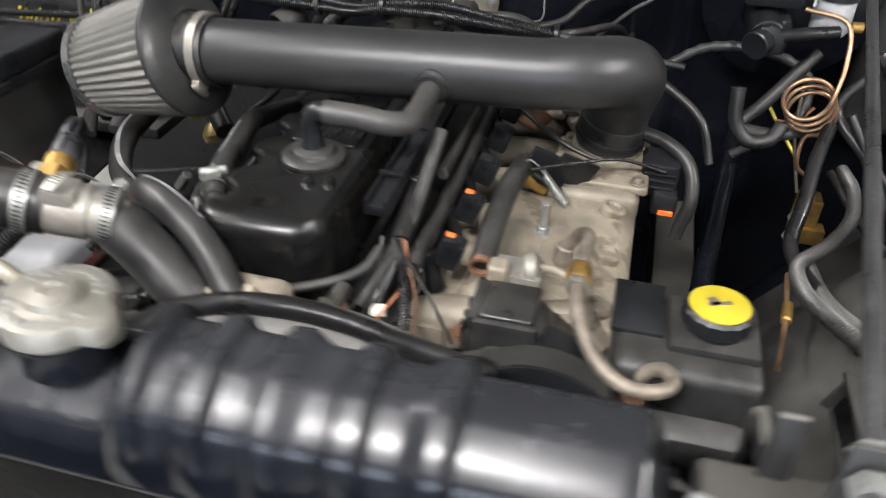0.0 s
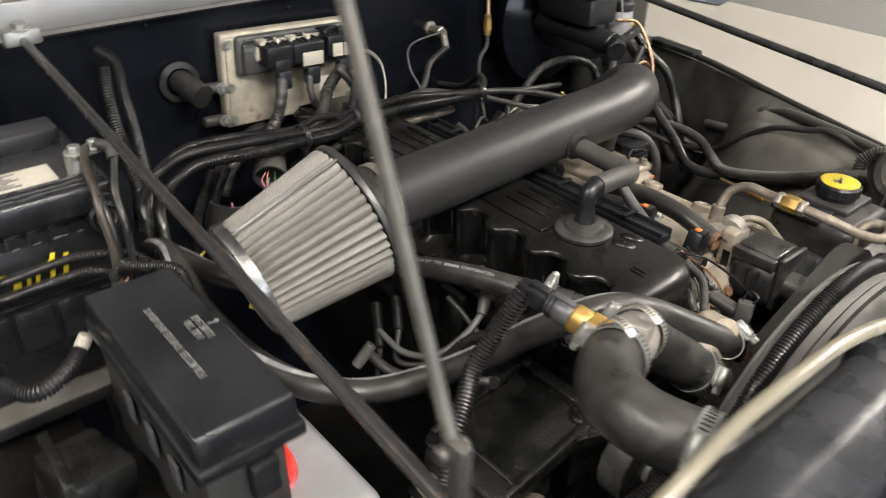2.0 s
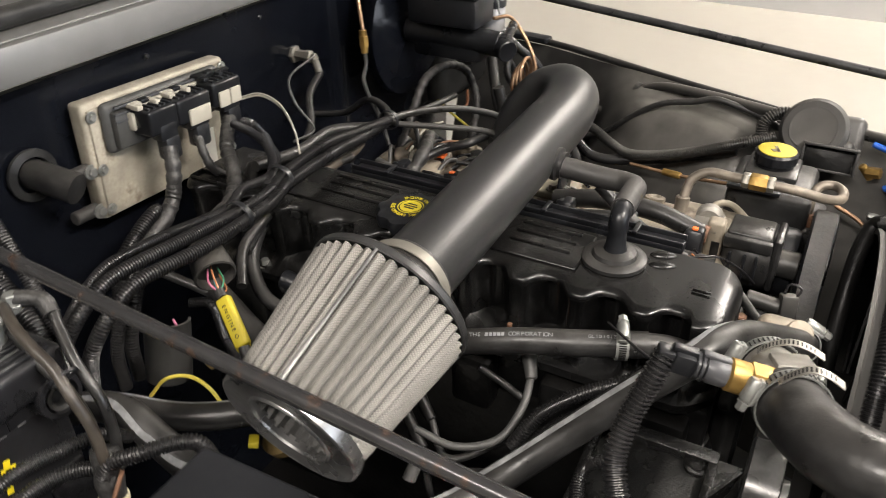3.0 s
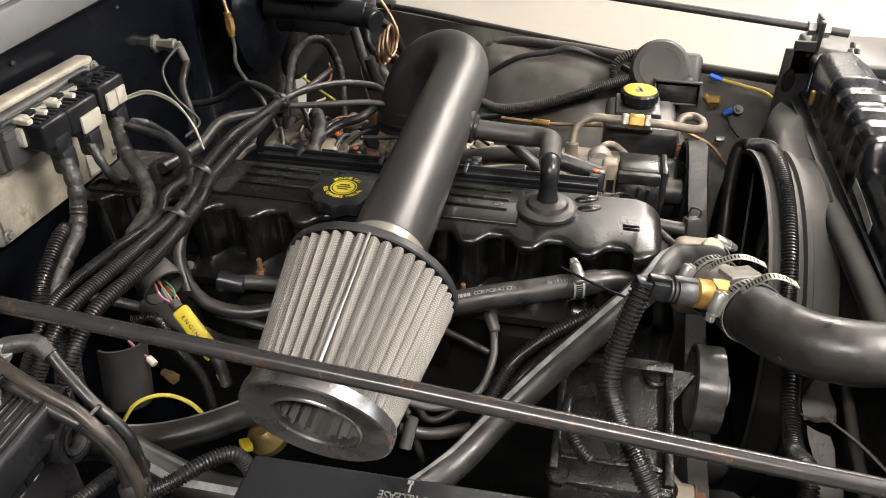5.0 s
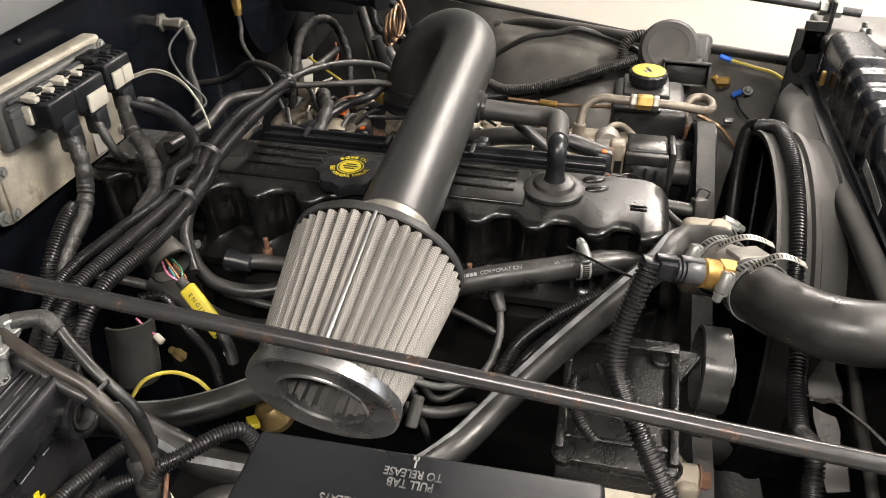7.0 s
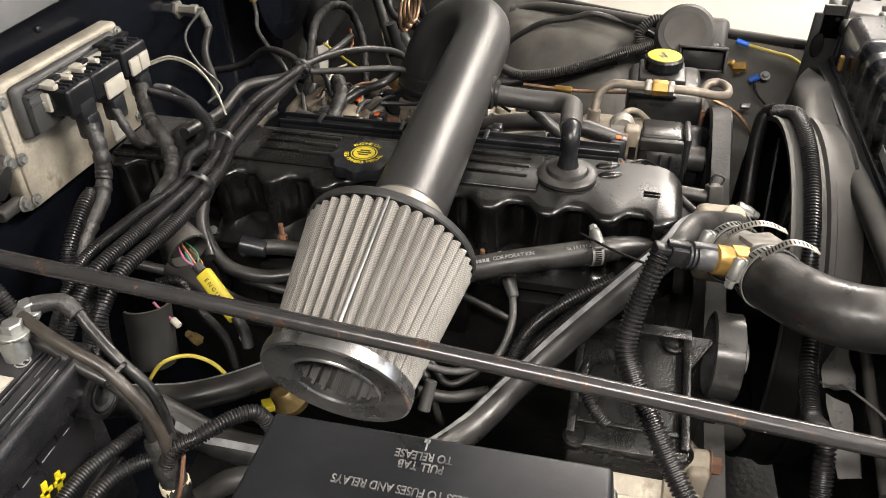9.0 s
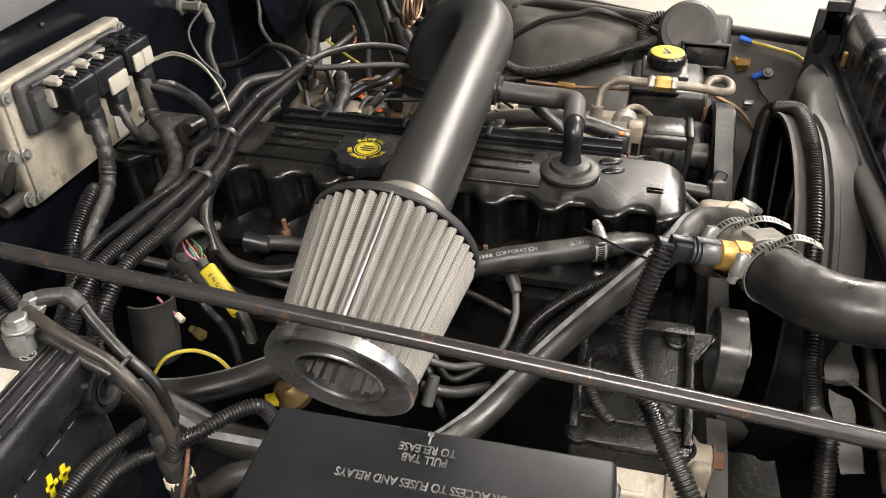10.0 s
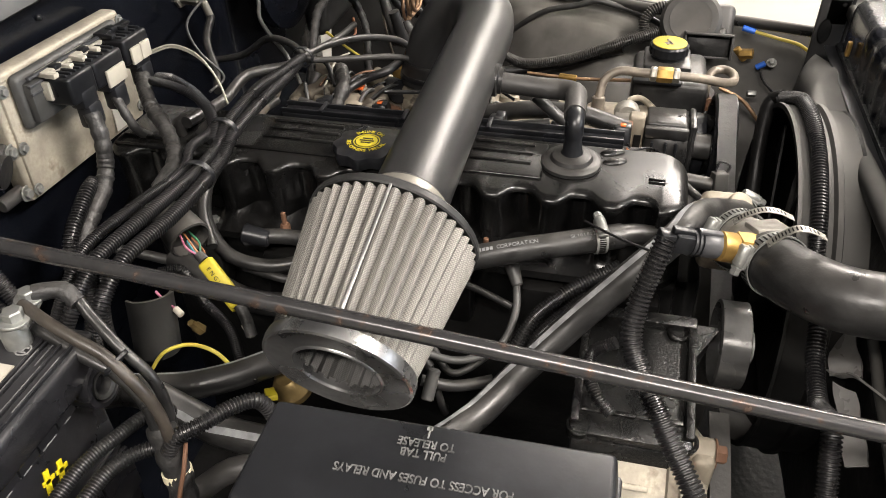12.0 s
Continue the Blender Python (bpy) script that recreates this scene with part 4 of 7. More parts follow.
def stripe(points, r, lift, width, side):
    """A thin pale band along a hose, on the given side of it: its highlight, painted."""
    path = spline(points, 0.006)
    bm = bmesh.new()
    prev = None
    for p, (t, n, b) in zip(path, frames(path)):
        d = (Vector(side) - t * t.dot(Vector(side))).normalized()
        e = t.cross(d)
        row = [bm.verts.new(p + (d * math.cos(k * width) + e * math.sin(k * width)) * (r + lift)) for k in (-1, 0, 1)]
        if prev:
            for i in range(2):
                bm.faces.new((prev[i], prev[i + 1], row[i + 1], row[i]))
        prev = row
    return bm


part("stripe", stripe(G2[3:], 0.0150, 0.0005, 0.22, (-0.35, 0.60, 0.72)), M["stripe"], h2, "pale painted highlight")
clamp((-0.172, 0.466, 0.992), (0.8, 0.3, -0.5), 0.0157, 0.012, (0, -0.5, 1), h2, "zinc worm-drive clamp")

# ---- stay rods and prop rod ----
def rod_p(y):
    return Vector((-0.611 + 0.026 * (y - 0.799), y, 1.179 + 0.055 * (y - 0.799)))


rp = thing("stay_rod", rod_p(0.7) - Vector((0, 0, 0.006)), "worn black steel stay rod from grille to cowl with rust specks", "stay rod", "stay rods")
part("rod", sweep([rod_p(0.16), rod_p(0.5), rod_p(0.9), rod_p(1.245)], 0.0057, 14, 0.02), M["rod"], rp)
part("bracket", join(box(rod_p(1.245) + Vector((0, 0, 0.004)), (0.045, 0.02, 0.02), 0.004), bolt(rod_p(1.245) + Vector((0, 0, 0.013)), (0, 0, 1), 0.009, 0.007)), M["zinc"], rp, "zinc bracket bolted to the cowl")
part("bracket", box(rod_p(0.17) + Vector((0, 0, -0.06)), (0.004, 0.04, 0.15), 0.001), M["plastic_dull"], rp)


def rod_d(y):
    return Vector((0.303 + 0.155 * (y - 0.519), y, 1.131 + 0.0517 * (y - 0.519)))


rd = thing("stay_rod", rod_d(0.7) - Vector((0, 0, 0.006)), "worn grey-black steel stay rod over the fender to the cowl corner", "stay rod", "stay rods")
part("rod", sweep([rod_d(0.265), rod_d(0.6), rod_d(0.9), rod_d(1.235)], 0.0062, 14, 0.02), M["rod_dark"], rd)
part("nut", join(lathe([(0.011, 0), (0.011, 0.010)], rod_d(0.312), (0, 1, 0), 6), lathe([(0.011, 0), (0.011, 0.010)], rod_d(0.292), (0, 1, 0), 6)), M["zinc"], rd, "lock nut")
part("bracket", box(rod_d(0.307) + Vector((0, 0, -0.05)), (0.03, 0.004, 0.14), 0.0015), M["plastic_dull"], rd)
part("bracket", box(rod_d(1.24) + Vector((0, 0, -0.02)), (0.03, 0.012, 0.06), 0.003), M["plastic_dull"], rd)

PF, PD = Vector((-0.615, 0.392, 1.194)), Vector((-0.007, 0.344, 0.939))
pr = thing("prop_rod", PF, "thin grey metal hood prop rod standing on its pivot bracket", "prop rod")
part("rod", sweep([PF, PF + PD * 0.3, PF + PD * 0.6, PF + PD * 0.92], 0.0043, 14, 0.02), M["rodgrey"], pr)
part("pivot", join(box(PF + Vector((0.0, -0.006, -0.02)), (0.010, 0.014, 0.05), 0.004), cyl(PF + Vector((-0.010, 0, -0.005)), PF + Vector((0.010, 0, -0.005)), 0.005)), M["plastic_dull"], pr, "dark pivot bracket")
part("foot", join(box(PF + Vector((0.005, -0.036, -0.11)), (0.010, 0.018, 0.15), 0.003, (20, 0, 0)), box((-0.61, 0.30, 1.04), (0.06, 0.09, 0.012), 0.003)), M["plastic_dull"], pr, "dark foot bracket")

# ---- fuse box ----
fb = thing("fuse_box", (-0.645, 0.71, 0.9), "black plastic fuse and relay box with printed lid beside the battery", "fuse box")
part("lid", box((-0.6455, 0.711, 1.066), (0.086, 0.248, 0.028), 0.004, (-1.2, 0, 0), 0.975, 3), M["plastic"], fb, "black lid with pale raised lettering")
part("lid_skirt", box((-0.6455, 0.711, 1.045), (0.092, 0.254, 0.014), 0.003, (-1.2, 0, 0)), M["plastic"], fb)
part("body", box((-0.650, 0.711, 0.975), (0.070, 0.240, 0.13), 0.006, (-1.2, 0, 0)), M["plastic_dull"], fb, "dusty lower housing")
for y in (0.65, 0.70, 0.75):
    part("fuse_tag", box((-0.689, y, 1.0), (0.003, 0.018, 0.03), 0.001), M["sensor_grey"], fb)
part("latch", box((-0.640, 0.584, 1.02), (0.024, 0.010, 0.035), 0.003), M["plastic"], fb)
part("latch", box((-0.640, 0.838, 1.02), (0.024, 0.010, 0.035), 0.003), M["plastic"], fb)
for s, x, y in (("FOR ACCESS TO FUSES AND RELAYS", -0.650, 0.712), ("PULL TAB", -0.630, 0.716), ("TO RELEASE", -0.6215, 0.716)):
    m = Matrix.Translation((x, y, 1.0803 - 0.021 * (y - 0.711))) @ pose(0, 0, 0, -1.2, 0, 0) @ pose(0, 0, 0, 0, 0, 90)
    part("lettering", letters(s, 0.0092, m @ Matrix.Diagonal((0.80, 1, 1, 1)), 0.0006, 0.0001), M["emboss"], fb, "pale raised lettering", smooth=False)
part("lettering", box((-0.612, 0.716, 1.0806), (0.010, 0.0012, 0.0006), 0), M["print"], fb, smooth=False)
part("lettering", box((-0.609, 0.7165, 1.0806), (0.003, 0.004, 0.0006), 0), M["print"], fb, smooth=False)
part("bracket", join(box((-0.72, 0.70, 0.93), (0.10, 0.16, 0.006), 0.002, (0, 25, 0)), box((-0.66, 0.70, 0.86), (0.12, 0.2, 0.08), 0.01)), M["block"], fb)

# ---- battery ----
bt = thing("battery", (-0.735, 1.058, 0.87), "black car battery with yellow lettering and pale label", "battery")
FY = 0.985
part("case", box((-0.735, 1.064, 0.98), (0.258, 0.158, 0.21), 0.005), M["battery"], bt)
lid = part("lid", box((-0.733, 1.059, 1.101), (0.262, 0.182, 0.034), 0.006, segs=3), M["battery"], bt)
part("lid_step", box((-0.735, 1.122, 1.126), (0.24, 0.046, 0.026), 0.004), M["battery"], bt)
part("label", box((-0.742, 1.026, 1.1184), (0.190, 0.048, 0.0012), 0), M["tab_cream"], bt, "pale printed label")
for i in range(7):
    part("label_bar", box((-0.742, 1.010 + 0.0055 * i, 1.1193), (0.12 - 0.012 * (i % 3), 0.0016, 0.0008), 0), M["sensor_grey"], bt)
for i in range(5):
    part("print_bar", box((-0.83 + 0.035 * i, 1.122, 1.1394), (0.022, 0.02, 0.0008), 0), M["print"], bt)
for kind, x, w, h in (("v", -0.812, 0.016, 0.027), ("o", -0.794, 0.014, 0.021), ("l", -0.776, 0.006, 0.028), ("u", -0.764, 0.014, 0.021), ("c", -0.7435, 0.0145, 0.027), ("r", -0.7235, 0.010, 0.021), ("o", -0.709, 0.013, 0.021), ("t", -0.6845, 0.0065, 0.036), ("t", -0.671, 0.0065, 0.031)):
    lean = pose(x + w / 2, FY, 1.0105 + h / 2, 0, 12, 0)
    if kind in "oucv":
        bars = [box((-w * 0.34, -0.0006, 0), (w * 0.32, 0.0014, h), 0.0004), box((w * 0.34, -0.0006, 0 if kind != "c" else h * 0.36), (w * 0.32, 0.0014, h if kind != "c" else h * 0.28), 0.0004), box((0, -0.0006, -h * 0.41), (w, 0.0014, h * 0.18), 0.0004)]
        if kind in "oc":
            bars.append(box((0, -0.0006, h * 0.41), (w, 0.0014, h * 0.18), 0.0004))
    else:
        bars = [box((0, -0.0006, 0), (w * 0.8, 0.0014, h), 0.0004)]
        if kind == "t":
            bars.append(box((0.001, -0.0006, h * 0.22), (0.012, 0.0014, 0.004), 0.0004))
        if kind == "r":
            bars.append(box((w * 0.35, -0.0006, h * 0.36), (w * 0.5, 0.0014, h * 0.25), 0.0004))
    part("brand_shape", turned(join(*bars), lean), M["yellow_bold"], bt, "yellow slanted print")
random.seed(8)
for i in range(12):
    part("panel", box((-0.8535 + 0.021 * i, FY - 0.001, 1.0735), (0.0196, 0.0030, 0.0205), 0.0006), M["battery"], bt)
    part("worn_edge", box((-0.8535 + 0.021 * i + random.uniform(-0.004, 0.004), FY - 0.0024, 1.0628), (random.uniform(0.006, 0.016), 0.0007, 0.0009), 0.0002), M["print"], bt, "pale worn edge")
for i in range(6):
    part("panel", box((-0.845 + 0.044 * i, FY - 0.0012, 0.96), (0.038, 0.004, 0.05), 0.0014), M["battery"], bt)
for x, y, w in ((-0.66, 0.9742, 0.05), (-0.72, 0.9742, 0.04), (-0.68, 0.9822, 0.07), (-0.66, 0.9942, 0.06), (-0.635, 0.9862, 0.02)):
    part("worn_edge", box((x, y, 1.1207), (w, 0.0007, 0.0006), 0), M["emboss"], lid, "pale worn edge")
for z in (0.995,):
    part("rib", box((-0.735, FY - 0.001, z), (0.25, 0.004, 0.003), 0.001), M["battery"], bt)
for y in (0.974, 0.982, 0.994, 0.998):
    part("lid_ridge", box((-0.735, y, 1.1185), (0.250, 0.0026, 0.004), 0.001), M["battery"], bt)
part("side_boss", lathe([(0.018, -0.012), (0.018, 0.010), (0.014, 0.011), (0.012, 0.005), (0.008, 0.004), (0.008, 0.001), (0, 0.001)], (-0.619, 0.973, 1.078), (0, -1, 0.1), 28), M["battery"], bt, "round threaded boss")
part("boss_thread", lathe([(0.0075, 0.004), (0.0082, 0.0095), (0.0115, 0.0108), (0.0118, 0.0095), (0.0105, 0.006)], (-0.619, 0.973, 1.078), (0, -1, 0.1), 28, ring=True), M["rim_steel"], bt, "dull threaded insert")
part("emblem", lathe([(0.0058, 0), (0.0058, 0.0006), (0.0048, 0.0006), (0.0048, 0)], (-0.632, 1.006, 1.1182), (0, 0, 1), 24, ring=True), M["print"], bt, "small pale ring print")
for dx, w in ((-0.0022, 0.0062), (0.0022, 0.0062)):
    part("emblem_bar", box((-0.632 + dx, 1.006, 1.1186), (0.0014, w, 0.0005), 0), M["print"], bt)
part("emblem_bar", box((-0.632, 1.006, 1.1186), (0.0034, 0.0014, 0.0005), 0), M["print"], bt)
tm = part("terminal", join(lathe([(0.0095, 0), (0.0095, 0.017), (0.008, 0.019)], (-0.626, 1.014, 1.117), (0, 0, 1), 24), box((-0.613, 1.013, 1.137), (0.040, 0.020, 0.004), 0.0015, (0, 4, 20))), M["zinc"], bt, "zinc battery terminal")
for x, y, r in ((-0.603, 1.014, 0.0064), (-0.624, 1.010, 0.0074)):
    part("terminal_bolt", bolt((x, y, 1.140), (0.05, 0, 1), r, 0.007), M["zinc"], tm)
part("tray", box((-0.735, 1.055, 0.862), (0.29, 0.2, 0.02), 0.004), M["fender_in"], bt)

# ---- washer bottle ----
wb = thing("washer_bottle", (-0.56, 0.65, 0.7), "milky white plastic fluid bottle with a red screw cap", "bottle")
part("bottle", box((-0.566, 0.697, 0.777), (0.125, 0.19, 0.20), 0.018, (-2, -4, 0), segs=4), M["bottle"], wb)
CU = Vector((-0.28, -0.2, 0.93)).normalized()
CB = Vector((-0.592, 0.712, 0.872))
cap_ = part("cap", lathe([(0.036, 0), (0.037, 0.002), (0.037, 0.009), (0.0345, 0.0105), (0.036, 0.012), (0.0365, 0.021), (0.034, 0.024)], CB, CU, 60, 30, 0.008), M["red"], wb, "red screw cap")
part("cap_label", lathe([(0.029, 0), (0.029, 0.0008)], CB + CU * 0.024, CU, 30), M["label_cream"], cap_, "cream printed disc")
CM = toward(CB + CU * 0.0252, CU)
for k in range(5):
    part("print_bar", turned(box((-0.009 + 0.0012 * (k % 2), -0.012 + 0.006 * k, 0), (0.013 - 0.003 * abs(k - 2) / 2, 0.0024, 0.0005), 0), CM @ pose(0, 0, 0, 0, 0, 70)), M["label_green"], cap_)
    part("print_bar", turned(box((0.011 - 0.0012 * (k % 2), -0.012 + 0.006 * k, 0), (0.014 - 0.003 * abs(k - 2) / 2, 0.0024, 0.0005), 0), CM @ pose(0, 0, 0, 0, 0, 70)), M["label_red"], cap_)
st_ = part("sticker", strap([(-0.133, 0.334, 1.085), (-0.173, 0.334, 1.082), (-0.214, 0.334, 1.077)], (0, 0, 1), 0.012, 0.0008), M["print"], rad, "worn grey sticker")
part("clip", box((0.106, 0.334, 1.08), (0.008, 0.006, 0.02), 0.002), M["brass"], rad, "small brass clip")

# ---- engine computer on the firewall ----
pc = thing("engine_computer", (-0.225, 1.235, 1.0), "weathered aluminium engine computer on the firewall with plugged connectors", "engine computer")
PM = pose(-0.2235, 1.2625, 1.0835, 0, 2.5, 0)


def pcm_box(at, size, bevel=0.003, rot=(0, 0, 0), segs=2):
    return turned(box(at, size, bevel, rot, 1.0, segs), PM)


part("case", join(pcm_box((0, 0.002, 0), (0.234, 0.024, 0.147), 0.005, segs=3), pcm_box((0, -0.011, -0.002), (0.222, 0.005, 0.136), 0.002)), M["pcm"], pc, "weathered aluminium case")
part("header", join(pcm_box((-0.004, -0.019, 0.040), (0.190, 0.014, 0.062), 0.007, segs=3), pcm_box((-0.004, -0.028, 0.038), (0.176, 0.014, 0.046), 0.004)), M["plugwire"], pc, "grey moulded connector header")
for z, w in ((0.0665, 0.172), (0.058, 0.176), (0.049, 0.176)):
    part("header_ridge", pcm_box((-0.004, -0.0335, z), (w, 0.005, 0.0035), 0.0012), M["sensor_grey"], pc)
for i, (x, w, dz) in enumerate(((-0.0485, 0.045, 0.0), (0.002, 0.056, 0.0), (0.061, 0.052, 0.004))):
    c = part("connector", join(pcm_box((x, -0.050, 0.045 + dz), (w, 0.034, 0.032), 0.004, segs=3), pcm_box((x + 0.004, -0.058, 0.030 + dz), (w * 0.62, 0.020, 0.022), 0.004), pcm_box((x + 0.006, -0.060, 0.008 + dz), (0.024, 0.020, 0.030), 0.005)), M["plastic"], pc, "black plug")
    for j in range(5):
        part("rib", pcm_box((x - w * 0.36 + w * 0.18 * j, -0.048, 0.0618 + dz), (0.0035, 0.028, 0.004), 0.001), M["plastic"], c)
    lv = M["tab_cream"] if i < 2 else M["plastic"]
    lever = part("latch", join(pcm_box((x - 0.008, -0.036, 0.0645 + dz), (0.034, 0.016, 0.006), 0.0015), pcm_box((x - 0.021, -0.047, 0.064 + dz), (0.009, 0.014, 0.006), 0.0015), pcm_box((x + 0.006, -0.047, 0.064 + dz), (0.008, 0.014, 0.006), 0.0015), pcm_box((x + 0.022, -0.034, 0.062 + dz), (0.028, 0.010, 0.005), 0.0015)), lv, c, "off-white lock lever" if i < 2 else "black lock lever")
    part("lever_pin", pcm_box((x - 0.004, -0.040, 0.067 + dz), (0.012, 0.010, 0.005), 0.0015), M["plastic"], lever)
    if i == 0:
        part("end_cap", join(pcm_box((x - w * 0.5 - 0.001, -0.036, 0.046), (0.006, 0.014, 0.022), 0.002), pcm_box((x - w * 0.5 - 0.002, -0.036, 0.044), (0.005, 0.007, 0.008), 0.001)), M["tab_cream"], c, "off-white plug end")
for x, z, w in ((0.006, 0.036, 0.036), (0.051, 0.043, 0.019), (0.0715, 0.043, 0.019)):
    part("tag", pcm_box((x, -0.0695, z), (w, 0.004, 0.021), 0.0018), M["tab_cream"], pc, "pale paper tag")
part("sticker", pcm_box((0.063, -0.0142, -0.040), (0.028, 0.001, 0.050), 0), M["white"], pc, "white paper sticker")
for x, z in ((-0.108, 0.058), (-0.108, -0.008), (0.108, 0.062), (-0.108, -0.060), (0.108, -0.055)):
    part("case_bolt", turned(bolt((x, -0.0135, z), (0, -1, 0), 0.0045, 0.004), PM), M["zinc"], pc)
for z in (-0.008, -0.060):
    st = part("standoff", turned(cyl((-0.112, 0.002, z), (-0.150, 0.002, z), 0.0085), PM), M["rubber_grey"], pc, "dark rubber standoff")
    part("standoff_bolt", turned(bolt((-0.119, -0.0065, z), (0, -1, 0), 0.006, 0.005), PM), M["zinc"], st)
for pts_, r in (([(-0.270, 1.198, 1.096), (-0.281, 1.187, 1.070), (-0.293, 1.184, 1.041), (-0.314, 1.180, 1.022), (-0.340, 1.178, 1.012), (-0.372, 1.175, 0.996), (-0.40, 1.17, 0.95)], 0.0092), ([(-0.222, 1.199, 1.092), (-0.230, 1.184, 1.070), (-0.225, 1.178, 1.050), (-0.205, 1.172, 1.030), (-0.19, 1.17, 1.01)], 0.0056), ([(-0.163, 1.198, 1.092), (-0.180, 1.188, 1.086), (-0.214, 1.160, 1.077), (-0.239, 1.130, 1.066), (-0.263, 1.110, 1.055), (-0.285, 1.100, 1.048), (-0.318, 1.100, 1.040), (-0.335, 1.108, 1.015)], 0.0088)):
    solo("taped_cable", sweep(pts_, r, 14, 0.0025, lambda k: 1 + 0.055 * math.sin(k * 0.9) + 0.045 * math.sin(k * 2.3 + 1) + (0.06 if k % 5 == 0 else 0)), M["tape"], "black cloth-taped cable from a computer plug", "cable", "taped cables")

# ---- wiring over the engine's rear ----
def wire(name, pts, r, material, label, category="wire", group="", seg=12):
    return solo(name, sweep(pts, r, seg, max(0.004, r)), M[material], label, category, group)


def conduit(pts, r, label="black corrugated split conduit", group="wire conduits", seg=12, skin="loom", taped=False):
    ob = solo("wire_conduit", loom(pts, r, seg), M[skin], label, "conduit", group)
    path = spline(pts, 0.004)
    for end in (path[:5], path[-5:][::-1]) if taped else ():
        part("end_tape", sweep(end, r * 1.07, 12), M["tape"], ob, "cloth tape wrap")
    return ob


J1, J2 = Vector((-0.331, 1.045, 1.069)), Vector((0.013, 1.061, 1.051))
conduit([(-0.540, 1.100, 0.93), (-0.548, 1.078, 1.0), (-0.552, 1.062, 1.035), (-0.540, 1.054, 1.058), (-0.520, 1.052, 1.073), (-0.495, 1.050, 1.084), (-0.41, 1.040, 1.084), J1 + Vector((0, -0.004, 0.006)), (-0.273, 1.050, 1.068), (-0.235, 1.056, 1.073), (-0.203, 1.057, 1.076), (-0.144, 1.056, 1.078), (-0.07, 1.056, 1.066), J2], 0.0068, "black corrugated conduit over the rear of the engine")
conduit([(-0.525, 1.090, 0.93), (-0.532, 1.066, 0.99), (-0.536, 1.048, 1.025), (-0.525, 1.040, 1.048), (-0.505, 1.038, 1.064), (-0.478, 1.036, 1.074), (-0.405, 1.028, 1.072), J1 + Vector((0, -0.016, 0.0)), (-0.28, 1.038, 1.063), (-0.242, 1.044, 1.068), (-0.201, 1.046, 1.068), (-0.137, 1.048, 1.066), (-0.07, 1.052, 1.058), J2 + Vector((0, 0.004, -0.004))], 0.0074, "thick black corrugated conduit over the rear of the engine")
conduit([(-0.530, 1.120, 0.93), (-0.536, 1.098, 1.0), (-0.538, 1.080, 1.035), (-0.526, 1.072, 1.060), (-0.505, 1.070, 1.076), (-0.482, 1.068, 1.086), (-0.42, 1.058, 1.088), J1 + Vector((0, 0.010, 0.008)), (-0.293, 1.066, 1.080), (-0.245, 1.068, 1.074), (-0.212, 1.082, 1.080), (-0.198, 1.100, 1.084), (-0.196, 1.12, 1.094), (-0.192, 1.14, 1.098), (-0.184, 1.172, 1.098)], 0.0054, "thin black corrugated conduit towards the computer")
for c, r in ((J1 + Vector((0, -0.006, 0.002)), 0.0165), ((-0.238, 1.056, 1.070), 0.0165), (J2, 0.014)):
    solo("cable_tie", lathe([(r, -0.004), (r + 0.0012, -0.003), (r + 0.0012, 0.003), (r, 0.004)], c, (1, 0.05, 0), 20, ring=True), M["plastic"], "black cable tie round the wiring", "cable tie", "cable ties")
wire("wiring_harness", [J2, (0.06, 1.055, 1.045), (0.12, 1.03, 1.035), (0.17, 1.0, 1.02), (0.22, 0.97, 0.99), (0.24, 0.95, 0.94)], 0.0055, "rubber", "black taped wiring branch", "wiring")
wire("wiring_harness", [J2, (0.05, 1.09, 1.05), (0.09, 1.15, 1.04), (0.11, 1.21, 1.0), (0.115, 1.29, 0.98)], 0.0055, "tape", "black taped wiring branch", "wiring")
wire("metal_pipe", [J2, (0.019, 1.055, 1.045), (0.045, 1, 1.04), (0.083, 0.943, 1.03), (0.095, 0.912, 1.02)], 0.0045, "rubber_grey", "grey thin pipe behind the intake tube", "pipe")
wire("vacuum_hose", [(-0.36, 1.025, 1), (-0.319, 1.053, 1.02), (-0.232, 1.072, 1.028), (-0.17, 1.08, 1.035), (-0.079, 1.064, 1.03)], 0.0062, "rubber", "black vacuum hose with orange tape behind the valve cover", "hose")
solo("tape_band", cyl((-0.245, 1.071, 1.026), (-0.222, 1.074, 1.030), 0.0072), M["brass"], "orange tape band on a vacuum hose", "tape")
wire("hose", [(-0.301, 1.072, 1), (-0.246, 1.087, 1.01), (-0.285, 1.077, 0.98), (-0.311, 1.042, 0.95), (-0.312, 0.993, 0.94), (-0.295, 0.95, 0.94)], 0.0085, "rubber", "black rubber hose beside the valve cover", "hose")
wire("hose", [(-0.21, 1.121, 1.06), (-0.129, 1.114, 1.05), (-0.052, 1.114, 1.05), J2 + Vector((-0.02, 0.01, -0.004)), J2], 0.0075, "rubber", "black hose behind the wiring", "hose")
wire("hose", [(-0.214, 1.126, 1.03), (-0.187, 1.146, 1.045), (-0.178, 1.129, 1.05)], 0.009, "rubber", "black bent hose stub at the firewall", "hose")
